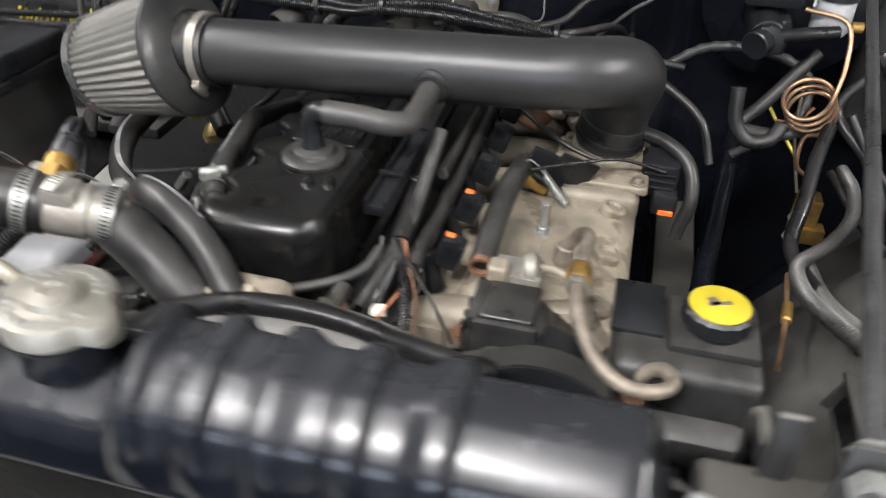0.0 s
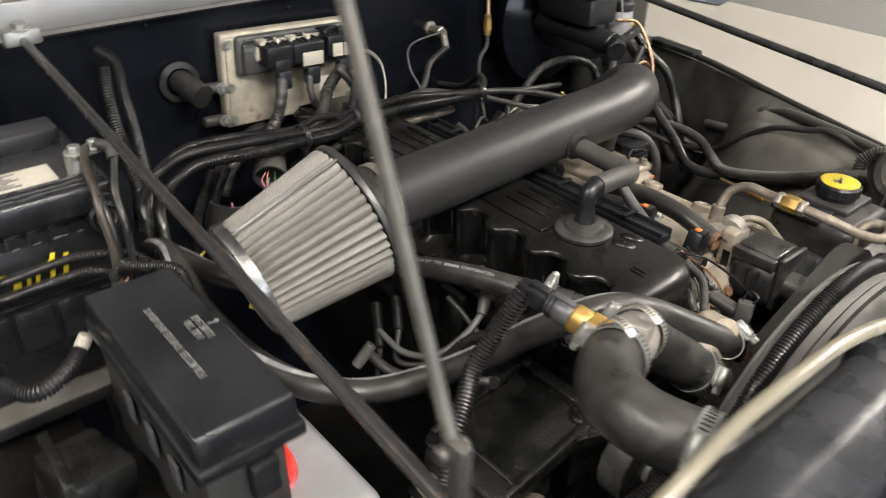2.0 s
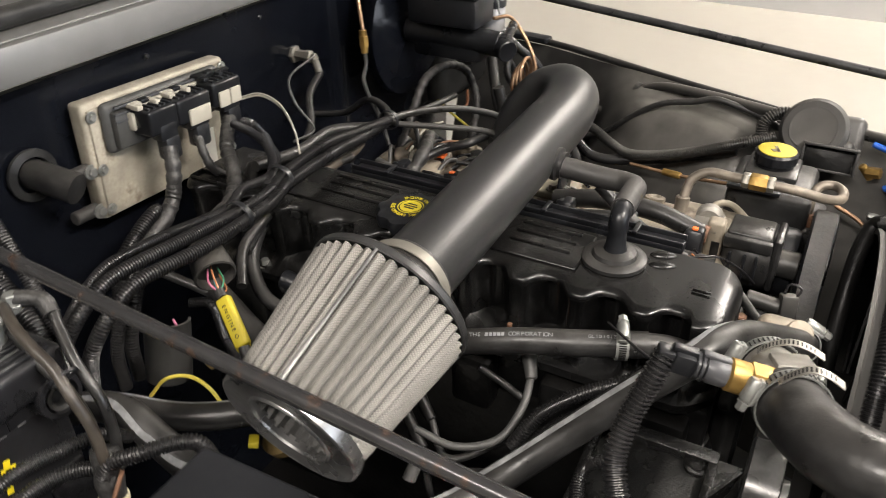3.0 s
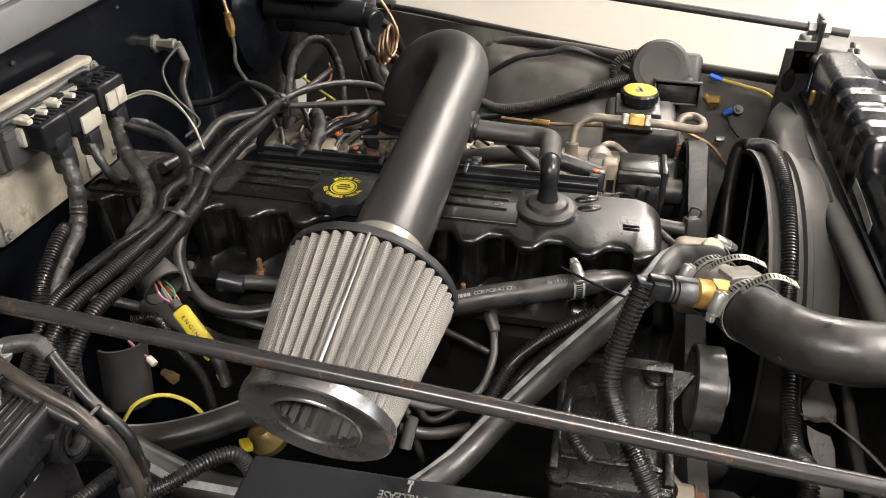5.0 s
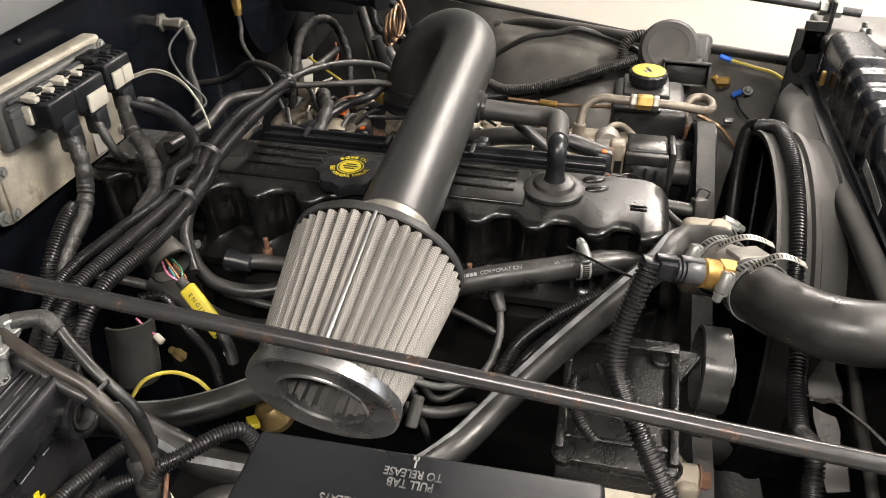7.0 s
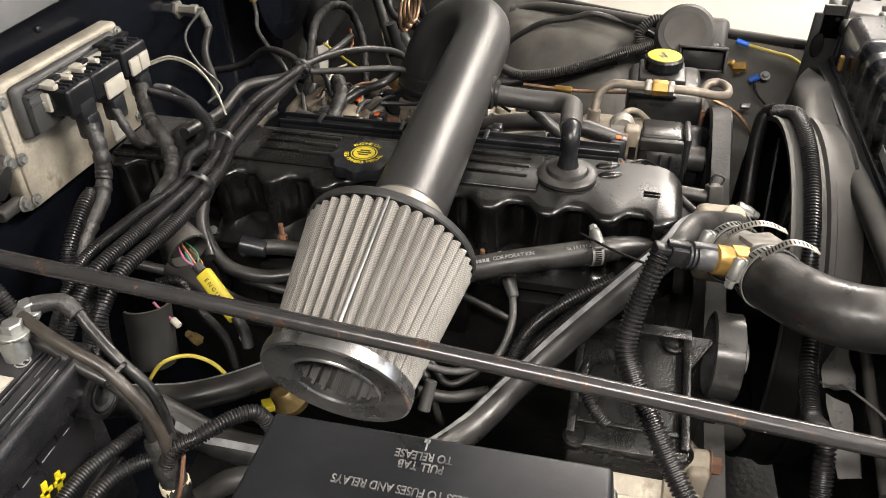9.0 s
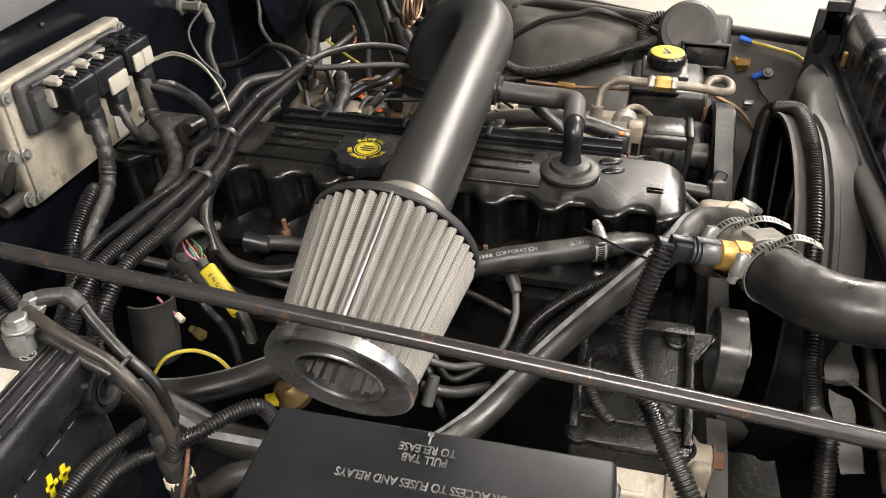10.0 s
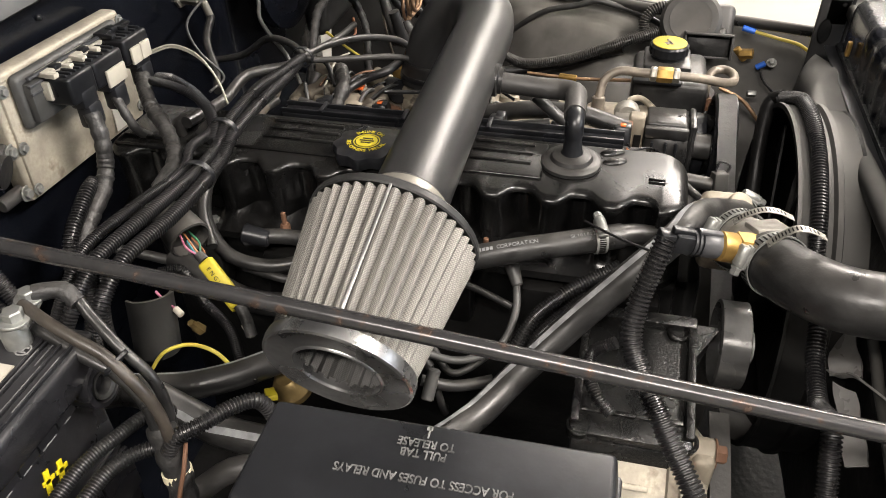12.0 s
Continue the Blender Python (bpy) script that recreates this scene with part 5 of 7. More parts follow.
# firewall fittings
ff = thing("ground_fitting", (0.089, 1.25, 1.07), "tarnished metal fitting on the firewall with a wire", "fitting")
part("fitting", join(lathe([(0.014, 0), (0.014, 0.006), (0.0085, 0.008), (0.0085, 0.024), (0.010, 0.025), (0.010, 0.036), (0.007, 0.038), (0.007, 0.044)], (0.089, 1.288, 1.094), (0, -1, 0), 6), cyl((0.089, 1.246, 1.092), (0.092, 1.24, 1.064), 0.006)), M["cap"], ff)
wire("wire", [(0.089, 1.244, 1.098), (-0.01, 1.22, 1.091), (-0.024, 1.2, 1.064), (-0.025, 1.17, 1.032), (-0.092, 1.154, 1.04)], 0.0018, "plugwire", "thin grey wire from a firewall fitting", "wire", "wires")
wire("hose", [(0.092, 1.24, 1.068), (0.041, 1.225, 1.051), (0.007, 1.2, 1.024), (-0.048, 1.17, 1.017)], 0.006, "rubber", "black hose down the firewall", "hose")
for k, m_ in ((0, "wire_w"), (0.003, "wire_w")):
    wire("wire", [(-0.140, 1.195, 1.112 + k), (-0.130, 1.17, 1.118 + k), (-0.128, 1.14, 1.108 + k), (-0.140, 1.11, 1.085), (-0.152, 1.095, 1.058)], 0.0014, m_, "thin pale wire from a computer plug", "wire", "wires")
conduit([(-0.150, 1.185, 1.085), (-0.172, 1.150, 1.095), (-0.187, 1.121, 1.092), (-0.205, 1.098, 1.090), (-0.221, 1.079, 1.085), (-0.241, 1.066, 1.075), (-0.262, 1.058, 1.070)], 0.0068, "thin black corrugated conduit curving from the computer")
hp = thing("heater_pipe", (-0.39, 1.24, 1.05), "black rubber heater stub on the firewall", "pipe")
part("stub", sweep([(-0.394, 1.288, 1.094), (-0.392, 1.262, 1.092), (-0.391, 1.24, 1.090), (-0.386, 1.222, 1.085)], 0.018, 20), M["rubber"], hp)
part("seal", lathe([(0.022, 0), (0.031, 0.002), (0.031, 0.006), (0.022, 0.008)], (-0.397, 1.286, 1.095), (0, -1, 0), 28, ring=True), M["rubber"], hp)
conduit([(-0.513, 1.25, 1.174), (-0.498, 1.23, 1.157), (-0.504, 1.2, 1.127), (-0.511, 1.16, 1.078), (-0.521, 1.12, 1.014), (-0.542, 1.09, 0.966)], 0.0075, "black corrugated conduit down from the cowl")
conduit([(-0.508, 1.25, 1.146), (-0.519, 1.22, 1.109), (-0.525, 1.18, 1.059), (-0.533, 1.13, 1.022), (-0.55, 1.1, 0.973)], 0.0092, "thick black corrugated conduit down from the cowl")
for k, r in ((0.0, 0.0072), (0.020, 0.0076)):
    conduit([(-0.430 + k, 1.122, 1.018), (-0.440 + k, 1.121, 1.002), (-0.452 + k, 1.118, 0.985), (-0.468 + k, 1.116, 0.95), (-0.47 + k, 1.116, 0.90)], r, "black corrugated conduit hanging down behind the battery")
# brass fitting line at the firewall
bl = thing("brake_line", (0.14, 1.18, 1.06), "steel line with a brass union at the firewall", "brake line")
part("line", sweep([(0.140, 1.183, 1.100), (0.137, 1.18, 1.078), (0.113, 1.17, 1.063), (0.084, 1.14, 1.045), (0.062, 1.11, 1.029), (0.054, 1.09, 0.988)], 0.0032, 8), M["plugwire"], bl)
part("union", join(lathe([(0.0075, 0), (0.0075, 0.018)], (0.14, 1.183, 1.105), (0.02, 0.05, 1), 6), lathe([(0.0058, 0), (0.0058, 0.036)], (0.14, 1.183, 1.096), (0.02, 0.05, 1), 12)), M["brass"], bl, "brass union")
part("line_top", sweep([(0.142, 1.185, 1.13), (0.155, 1.2, 1.18), (0.18, 1.22, 1.21)], 0.003, 8), M["copper"], bl)

# ---- brake booster, master cylinder and valve ----
mc = thing("master_cylinder", (0.28, 1.1, 1.03), "black brake master cylinder with clear-topped reservoir on the firewall", "master cylinder")
part("booster", lathe([(0.05, -0.035), (0.05, 0), (0.115, 0.012), (0.125, 0.03), (0.125, 0.045), (0.10, 0.06), (0.045, 0.075)], (0.33, 1.255, 1.09), (0, -1, 0), 40), M["firewall"], mc, "round black booster drum")
part("body", join(cyl((0.277, 1.18, 1.10), (0.277, 1.005, 1.095), 0.021), lathe([(0.016, 0), (0.019, 0.003), (0.019, 0.018), (0.013, 0.02)], (0.277, 1.01, 1.094), (0, -1, 0), 24, 12, 0.04), box((0.285, 1.10, 1.085), (0.05, 0.13, 0.05), 0.01)), M["plastic"], mc, "black cast body")
part("reservoir", box((0.28, 1.10, 1.145), (0.075, 0.13, 0.05), 0.010), M["plastic"], mc, "black reservoir box")
part("reservoir_top", join(box((0.28, 1.10, 1.178), (0.08, 0.135, 0.014), 0.004), box((0.28, 1.10, 1.188), (0.05, 0.10, 0.010), 0.003), *[box((0.28, 1.06 + 0.02 * k, 1.194), (0.046, 0.006, 0.004), 0.0015) for k in range(5)]), M["bottle"], mc, "pale translucent reservoir lid")
part("cap_bail", sweep([(0.325, 1.03, 1.13), (0.33, 1.05, 1.18), (0.33, 1.1, 1.19), (0.325, 1.15, 1.14)], 0.002, 6), M["zinc"], mc)
cr = thing("clutch_reservoir", (0.35, 1.06, 1.09), "pale cloudy plastic clutch fluid reservoir", "reservoir")
part("bottle", lathe([(0.02, 0), (0.024, 0.006), (0.024, 0.04), (0.021, 0.045)], (0.355, 1.06, 1.09), (0, 0, 1), 24), M["bottle"], cr)
part("cap", lathe([(0.026, 0), (0.026, 0.012), (0.022, 0.016)], (0.355, 1.06, 1.135), (0, 0, 1), 24), M["plastic"], cr)
part("fitting", cyl((0.38, 1.06, 1.10), (0.395, 1.06, 1.10), 0.007), M["brass"], cr)
solo("vacuum_valve", join(cyl((0.272, 1.0, 1.093), (0.262, 0.985, 1.09), 0.018), cyl((0.285, 1.0, 1.10), (0.36, 1.02, 1.105), 0.008)), M["plastic"], "black plastic check valve on the master cylinder", "valve")
pv = thing("proportioning_valve", (0.394, 1.032, 0.79), "brass brake proportioning valve under coiled copper lines", "valve")
part("valve_body", join(box((0.394, 1.032, 0.835), (0.032, 0.036, 0.07), 0.005), box((0.40, 1.02, 0.815), (0.045, 0.026, 0.026), 0.004)), M["brass"], pv)
for dz in (-0.02, 0.012):
    part("flare_nut", lathe([(0.007, 0), (0.007, 0.014)], (0.378, 1.015, 0.835 + dz), (-0.4, -0.8, 0), 6), M["zinc"], pv)
CC = Vector((0.338, 0.978, 1.014))
coil_pts = [CC + Vector((0.029 * math.cos(a) - 0.006 * (a / 6.28), -0.010 * (a / 6.28), 0.029 * math.sin(a) + 0.012 * (a / 6.28) + 0.022)) for a in [-2 * math.pi * i / 12 for i in range(0, 40)]]
solo("copper_brake_line", sweep([CC + Vector((-0.02, 0.06, 0.11)), CC + Vector((0.03, 0.05, 0.10)), CC + Vector((0.036, 0.02, 0.06))] + coil_pts + [CC + Vector((0.02, 0.03, -0.09)), (0.385, 1.02, 0.90), (0.392, 1.03, 0.875)], 0.0030, 8, 0.003), M["copper"], "coiled bare copper brake line", "brake line")
solo("copper_brake_line", sweep([(0.345, 1.05, 1.02), (0.352, 1.045, 0.95), (0.375, 1.035, 0.87)], 0.0022, 8), M["pipe"], "thin bare metal brake line", "brake line")
wire("hose", [(0.353, 1.06, 1.063), (0.297, 1.02, 1.002), (0.271, 1, 0.977), (0.31, 1, 0.969), (0.356, 1.02, 0.972)], 0.009, "rubber", "black hose looped by the brake valve", "hose")
wire("hose", [(0.436, 1.1, 1.055), (0.49, 1.08, 0.985), (0.533, 1.06, 0.902), (0.537, 1.04, 0.828), (0.568, 1, 0.761)], 0.009, "rubber", "thick black hose by the cowl corner", "hose")
wire("hose", [(0.426, 1.05, 1.053), (0.392, 1.04, 0.998), (0.436, 1, 0.949), (0.483, 0.96, 0.877), (0.505, 0.9, 0.869), (0.561, 0.85, 0.908)], 0.007, "rubber", "black cable along the inner fender", "cable")
wire("hose", [(0.38, 1, 0.99), (0.364, 0.95, 0.963), (0.354, 0.9, 0.932), (0.341, 0.85, 0.9), (0.358, 0.75, 0.908), (0.376, 0.68, 0.923), (0.371, 0.62, 0.946)], 0.009, "loom", "black conduit along the inner fender", "conduit")

# ---- intake manifold side ----
im = thing("intake_manifold", (0.08, 0.78, 0.85), "stained cast aluminium intake manifold beside the head", "intake manifold")
part("plenum", join(box((0.095, 0.77, 0.905), (0.12, 0.44, 0.10), 0.035, segs=5), box((0.10, 0.86, 0.945), (0.11, 0.13, 0.04), 0.012, segs=3)), M["alu"], im)
for i in range(6):
    y = 0.585 + 0.088 * i
    part("runner", sweep([(0.06, y + 0.01, 0.915), (0.02, y, 0.93), (-0.03, y, 0.925), (-0.075, y, 0.905)], 0.021, 16), M["alu"], im)
part("cast_deck", join(box((0.055, 0.70, 0.925), (0.14, 0.22, 0.055), 0.024, (0, 8, 0), segs=5), box((0.0, 0.66, 0.915), (0.10, 0.16, 0.05), 0.02, (0, -6, 0), segs=4), box((0.13, 0.62, 0.925), (0.07, 0.10, 0.06), 0.024, segs=5)), M["alu"], im, "broad smooth stained cast deck")
part("front_bracket", join(box((0.035, 0.585, 0.925), (0.17, 0.030, 0.045), 0.012, (0, -14, 4), segs=3), box((0.09, 0.578, 0.948), (0.08, 0.026, 0.020), 0.008, (0, -14, 6)), box((-0.04, 0.575, 0.89), (0.05, 0.035, 0.08), 0.012)), M["alu"], im, "cast accessory bracket")
for x, z in ((-0.06, 0.945), (0.0, 0.95), (0.09, 0.965)):
    part("bracket_bolt", bolt((x, 0.566, z - 0.022), (0, -1, 0.5), 0.0075, 0.007), M["rust"], im)
TBM = toward((0.107, 0.903, 0.972), (0.05, -0.1, 1))
tb = part("throttle_body", turned(join(box((0, 0, -0.03), (0.085, 0.085, 0.05), 0.012, segs=3), lathe([(0.044, -0.008), (0.044, 0.004), (0.041, 0.008)], (0, 0, 0), (0, 0, 1), 32), box((-0.03, -0.03, -0.02), (0.03, 0.03, 0.05), 0.006), box((0.0, -0.045, -0.028), (0.05, 0.014, 0.03), 0.005)), TBM), M["alu"], im, "grey cast throttle body")
part("position_sensor", join(box((0.175, 0.868, 0.965), (0.045, 0.05, 0.045), 0.006), box((0.185, 0.845, 0.94), (0.03, 0.03, 0.03), 0.005), *[box((0.175, 0.842, 0.975 - 0.009 * i), (0.036, 0.003, 0.003), 0.001) for i in range(3)]), M["plastic"], tb, "black sensor with orange clip")
part("clip", box((0.188, 0.828, 0.932), (0.018, 0.004, 0.006), 0.001), M["orange"], tb, "orange clip")
part("linkage", join(box((0.045, 0.80, 0.985), (0.05, 0.004, 0.045), 0.001, (0, 20, 0)), cyl((0.03, 0.795, 0.98), (0.065, 0.79, 0.965), 0.004)), M["plastic"], tb, "dark throttle bracket")
sp = thing("return_spring", (0.058, 0.788, 0.965), "bright throttle return spring with a hooked end", "spring")
p0, p1 = Vector((0.035, 0.79, 0.995)), Vector((0.075, 0.775, 0.955))
part("coil", sweep([p0.lerp(p1, i / 90) + Vector((0, 0.0058 * math.cos(i), 0.0058 * math.sin(i))) for i in range(20, 91)], 0.0015, 5, 0.0018), M["zinc"], sp)
part("hook", sweep([p0.lerp(p1, 0.22), p0, p0 + Vector((-0.012, 0.0, 0.006)), p0 + Vector((-0.012, 0.0, -0.008))], 0.0013, 6), M["zinc"], sp)
part("end_plate", box(p1 + Vector((0.008, -0.005, -0.008)), (0.022, 0.012, 0.003), 0.001, (0, 40, 0)), M["alu"], sp)
fr = thing("fuel_rail", (-0.04, 0.78, 0.96), "dark fuel rail with injectors and orange-clipped plugs", "fuel rail")
part("rail", sweep([(-0.052, 0.575, 0.985), (-0.05, 0.8, 0.987), (-0.05, 1.04, 0.985)], 0.0085, 14), M["rubber"], fr)
for i in range(6):
    y = 0.607 + 0.083 * i
    j = part("injector", join(cyl((-0.048, y, 0.985), (-0.036, y, 0.94), 0.009), box((-0.022, y, 0.99), (0.026, 0.022, 0.032), 0.004, (0, 20, 0)), box((-0.020, y - 0.004, 1.0), (0.018, 0.014, 0.018), 0.003)), M["plastic"], fr, "black injector plug")
    if i in (0, 1, 4):
        part("clip", box((-0.022, y, 1.0092), (0.009, 0.007, 0.003), 0.001, (0, 10, 0)), M["orange"], j, "orange clip")
part("harness_channel", join(box((-0.098, 0.825, 1.024), (0.026, 0.44, 0.012), 0.003), box((-0.088, 0.825, 1.032), (0.003, 0.44, 0.008), 0.001), box((-0.108, 0.825, 1.032), (0.003, 0.44, 0.008), 0.001), *[box((-0.098, 0.66 + 0.11 * i, 1.036), (0.026, 0.006, 0.004), 0.001) for i in range(4)]), M["plastic"], fr, "black plastic harness channel")
part("regulator", join(lathe([(0.013, 0), (0.017, 0.004), (0.017, 0.012), (0.012, 0.016)], (0.052, 0.603, 0.985), (1, 0.1, 0.1), 24), box((0.045, 0.603, 0.985), (0.05, 0.032, 0.006), 0.001), box((0.045, 0.587, 0.978), (0.05, 0.003, 0.018), 0.001)), M["adapter"], fr, "dull regulator on its bracket")
part("line", sweep([(0.066, 0.604, 0.99), (0.085, 0.60, 0.992), (0.105, 0.585, 0.985), (0.118, 0.56, 0.96)], 0.0045, 10), M["alu"], fr)
hs = thing("wiring_sleeve", (-0.08, 0.68, 0.99), "thick glossy black wiring sleeve beside the injectors", "wiring")
part("sleeve", sweep([(-0.073, 0.606, 0.992), (-0.076, 0.64, 1.002), (-0.082, 0.69, 1.008), (-0.088, 0.75, 1.004)], 0.0105, 20, 0.005), M["loom"], hs)
part("tie", lathe([(0.0107, -0.003), (0.0117, -0.002), (0.0117, 0.002), (0.0107, 0.003)], (-0.0815, 0.686, 1.0078), (-0.1, 1, 0.1), 24, ring=True), M["tape"], hs)
part("tail", sweep([(-0.073, 0.610, 0.990), (-0.076, 0.59, 0.975), (-0.085, 0.57, 0.955), (-0.092, 0.55, 0.935)], 0.0085, 14, 0.004, lambda k: 1 + 0.08 * math.sin(k * 1.3)), M["tape"], hs, "taped tail of wires")
solo("sensor_connector", box((-0.080, 0.552, 0.938), (0.016, 0.014, 0.026), 0.003, (10, 0, 12)), M["white"], "small white wiring connector at the front of the head", "connector")
solo("long_bolt", join(cyl((-0.112, 0.53, 0.90), (-0.110, 0.53, 0.965), 0.007, seg=12), *[lathe([(0.007, 0), (0.0082, 0.0015), (0.007, 0.003)], (-0.1115, 0.53, 0.915 + 0.005 * k), (0, 0, 1), 14) for k in range(9)]), M["rust"], "rusty ribbed stud standing beside the thermostat", "bolt")
rt = thing("drain_tube", (-0.01, 0.64, 0.985), "dark tube with an open rusty end", "tube")
part("tube", sweep([(0.011, 0.603, 0.985), (0.012, 0.66, 1.0), (0.014, 0.73, 1.0), (0.016, 0.8, 0.985)], 0.0125, 16), M["rubber"], rt)
part("open_end", lathe([(0.0085, 0.002), (0.0085, -0.004), (0.0125, -0.004), (0.0128, 0.002)], (0.011, 0.600, 0.9845), (0, 1, 0.15), 20, ring=True), M["rust"], rt, "rusty rim")
wire("vacuum_hose", [(-0.062, 0.72, 1.06), (-0.066, 0.68, 1.03), (-0.07, 0.63, 1.0), (-0.085, 0.58, 0.975), (-0.10, 0.55, 0.95)], 0.0075, "rubber", "black taped wiring down the front of the head", "wiring")
wire("wiring_harness", [(-0.055, 0.70, 1.02), (-0.06, 0.80, 1.005), (-0.06, 0.95, 1.0), (-0.04, 1.05, 1.01)], 0.006, "tape", "black taped injector wiring along the head", "wiring")
for k in range(4):
    wire("wire", [(-0.09 + 0.012 * k, 0.60, 1.0), (-0.085 + 0.014 * k, 0.575, 0.985 - 0.006 * k), (-0.10 + 0.015 * k, 0.55, 0.955), (-0.13 + 0.02 * k, 0.53, 0.93)], 0.0013, ("plugwire", "loom", "wire_o", "loom")[k], "thin loose wire at the front of the head", "wire", "wires")
solo("throttle_cable", sweep([(0.10, 0.83, 0.99), (0.06, 0.84, 1.0), (0.0, 0.88, 1.02), (-0.03, 0.93, 1.03)], 0.003, 8), M["rubber"], "thin black throttle cable", "cable")
wire("hose", [(0.12, 0.9, 1.0), (0.17, 0.885, 1.0), (0.205, 0.86, 0.985), (0.215, 0.84, 0.95), (0.205, 0.83, 0.90)], 0.0085, "rubber", "black hose beside the throttle body", "hose")
wire("steering_shaft", [(0.30, 1.2, 0.90), (0.265, 0.95, 0.84), (0.24, 0.7, 0.76)], 0.014, "firewall", "black steering shaft down to the box", "shaft")

# ---- front accessories ----
alt = thing("steering_pump", (0.10, 0.5, 0.85), "black power steering pump with belt pulley and remote reservoir", "pump")
part("pump_body", join(lathe([(0.03, 0), (0.043, 0.004), (0.046, 0.012), (0.046, 0.05), (0.038, 0.062), (0.03, 0.09)], (0.085, 0.488, 0.930), (0, 1, 0), 36)), M["plastic"], alt)
part("pulley", lathe([(0.02, 0.0), (0.066, 0.002), (0.072, 0.004), (0.072, 0.007), (0.068, 0.009), (0.072, 0.030), (0.069, 0.033), (0.064, 0.033), (0.06, 0.012), (0.02, 0.01)], (0.09, 0.452, 0.93), (0, 1, 0), 44), M["plastic"], alt, "dark belt pulley")
rs = thing("steering_reservoir", (0.21, 0.54, 0.9), "black plastic steering fluid reservoir with yellow-topped cap", "reservoir")
part("tank", box((0.205, 0.545, 0.945), (0.125, 0.11, 0.095), 0.012, segs=3), M["rubber"], rs)
part("neck_block", box((0.225, 0.551, 0.993), (0.075, 0.07, 0.014), 0.004), M["rubber"], rs)
part("sloped_face", box((0.20, 0.50, 0.92), (0.12, 0.05, 0.06), 0.01, (20, 0, 0)), M["rubber"], rs)
part("lower_body", box((0.18, 0.555, 0.86), (0.10, 0.09, 0.16), 0.012), M["rubber"], rs)
part("neck", lathe([(0.026, 0), (0.026, 0.03)], (0.225, 0.551, 0.985), (0, 0, 1), 24), M["plastic"], rs)
part("top_plate", box((0.162, 0.565, 0.994), (0.045, 0.07, 0.006), 0.002), M["plastic"], rs)
cp = part("cap", lathe([(0.027, 0), (0.029, 0.002), (0.029, 0.014), (0.026, 0.017)], (0.225, 0.551, 1.005), (0, 0, 1), 60, 15, 0.02), M["plastic"], rs, "black screw cap")
part("cap_top", lathe([(0.0255, 0), (0.0255, 0.0015), (0.024, 0.002)], (0.225, 0.551, 1.0215), (0, 0, 1), 36), M["yellow"], cp, "yellow cap top")
part("print_mark", join(box((0.225, 0.551, 1.0238), (0.02, 0.004, 0.0006), 0, (0, 0, 20)), box((0.22, 0.553, 1.0238), (0.008, 0.010, 0.0006), 0, (0, 0, 35))), M["pipe"], cp)
ln = thing("steering_line", (0.12, 0.5, 1.0), "tan oxidised steering line with a brass union and looped end", "pipe")
part("line", sweep([(0.085, 0.645, 0.985), (0.10, 0.640, 1.012), (0.108, 0.622, 1.023), (0.107, 0.59, 1.024), (0.106, 0.556, 1.024), (0.112, 0.51, 1.02), (0.130, 0.475, 1.008), (0.155, 0.458, 1.0), (0.180, 0.458, 1.0), (0.192, 0.470, 1.0), (0.185, 0.486, 0.998), (0.172, 0.492, 0.985), (0.168, 0.492, 0.965), (0.166, 0.492, 0.94)], 0.0064, 14), M["pipe"], ln)
un = part("union", lathe([(0.0100, 0), (0.0112, 0.002), (0.0112, 0.020), (0.0100, 0.022)], (0.106, 0.569, 1.024), (0, -1, 0), 6), M["brass"], ln, "brass union")
for y in (0.578, 0.547):
    part("end_nut", lathe([(0.0095, 0), (0.0105, 0.0015), (0.0105, 0.0075), (0.0095, 0.009)], (0.106, y, 1.024), (0, -1, 0), 6), M["cap"], un, "dull steel end nut")
part("flare_nut", lathe([(0.0100, 0), (0.0105, 0.002), (0.0105, 0.024), (0.0095, 0.026)], (0.166, 0.492, 0.940), (0, 0, 1), 6), M["rust"], ln, "rusty flare nut")
part("drop_line", sweep([(0.166, 0.492, 0.942), (0.160, 0.492, 0.92), (0.140, 0.492, 0.89), (0.12, 0.492, 0.85)], 0.0045, 12), M["rust"], ln, "rusty line down to the pump")
part("end_clamp", cyl((0.083, 0.645, 0.970), (0.087, 0.645, 0.992), 0.0095), M["pipe"], ln)
belt = thing("drive_belt", (-0.1, 0.47, 0.8), "ribbed black drive belt round the front pulleys", "belt")


def belt_loop(centres):
    """A flat belt over the outside of round pulleys given in turn."""
    pts = []
    n = len(centres)
    for i in range(n):
        (x0, z0, r0), (x1, z1, r1) = centres[i], centres[(i + 1) % n]
        a = math.atan2(z1 - z0, x1 - x0) + math.pi / 2
        pts.append((x0 + r0 * math.cos(a), z0 + r0 * math.sin(a), i))
        pts.append((x1 + r1 * math.cos(a), z1 + r1 * math.sin(a), (i + 1) % n))
    out = []
    for i in range(0, len(pts), 2):
        p, q, nxt = pts[i], pts[i + 1], pts[(i + 2) % len(pts)]
        out += [(p[0], p[1])]
        cx, cz, r = centres[q[2]]
        a0, a1 = math.atan2(q[1] - cz, q[0] - cx), math.atan2(nxt[1] - cz, nxt[0] - cx)
        while a1 > a0:
            a1 -= 2 * math.pi
        for k in range(13):
            a = a0 + (a1 - a0) * k / 12
            out.append((cx + r * math.cos(a), cz + r * math.sin(a)))
    return out


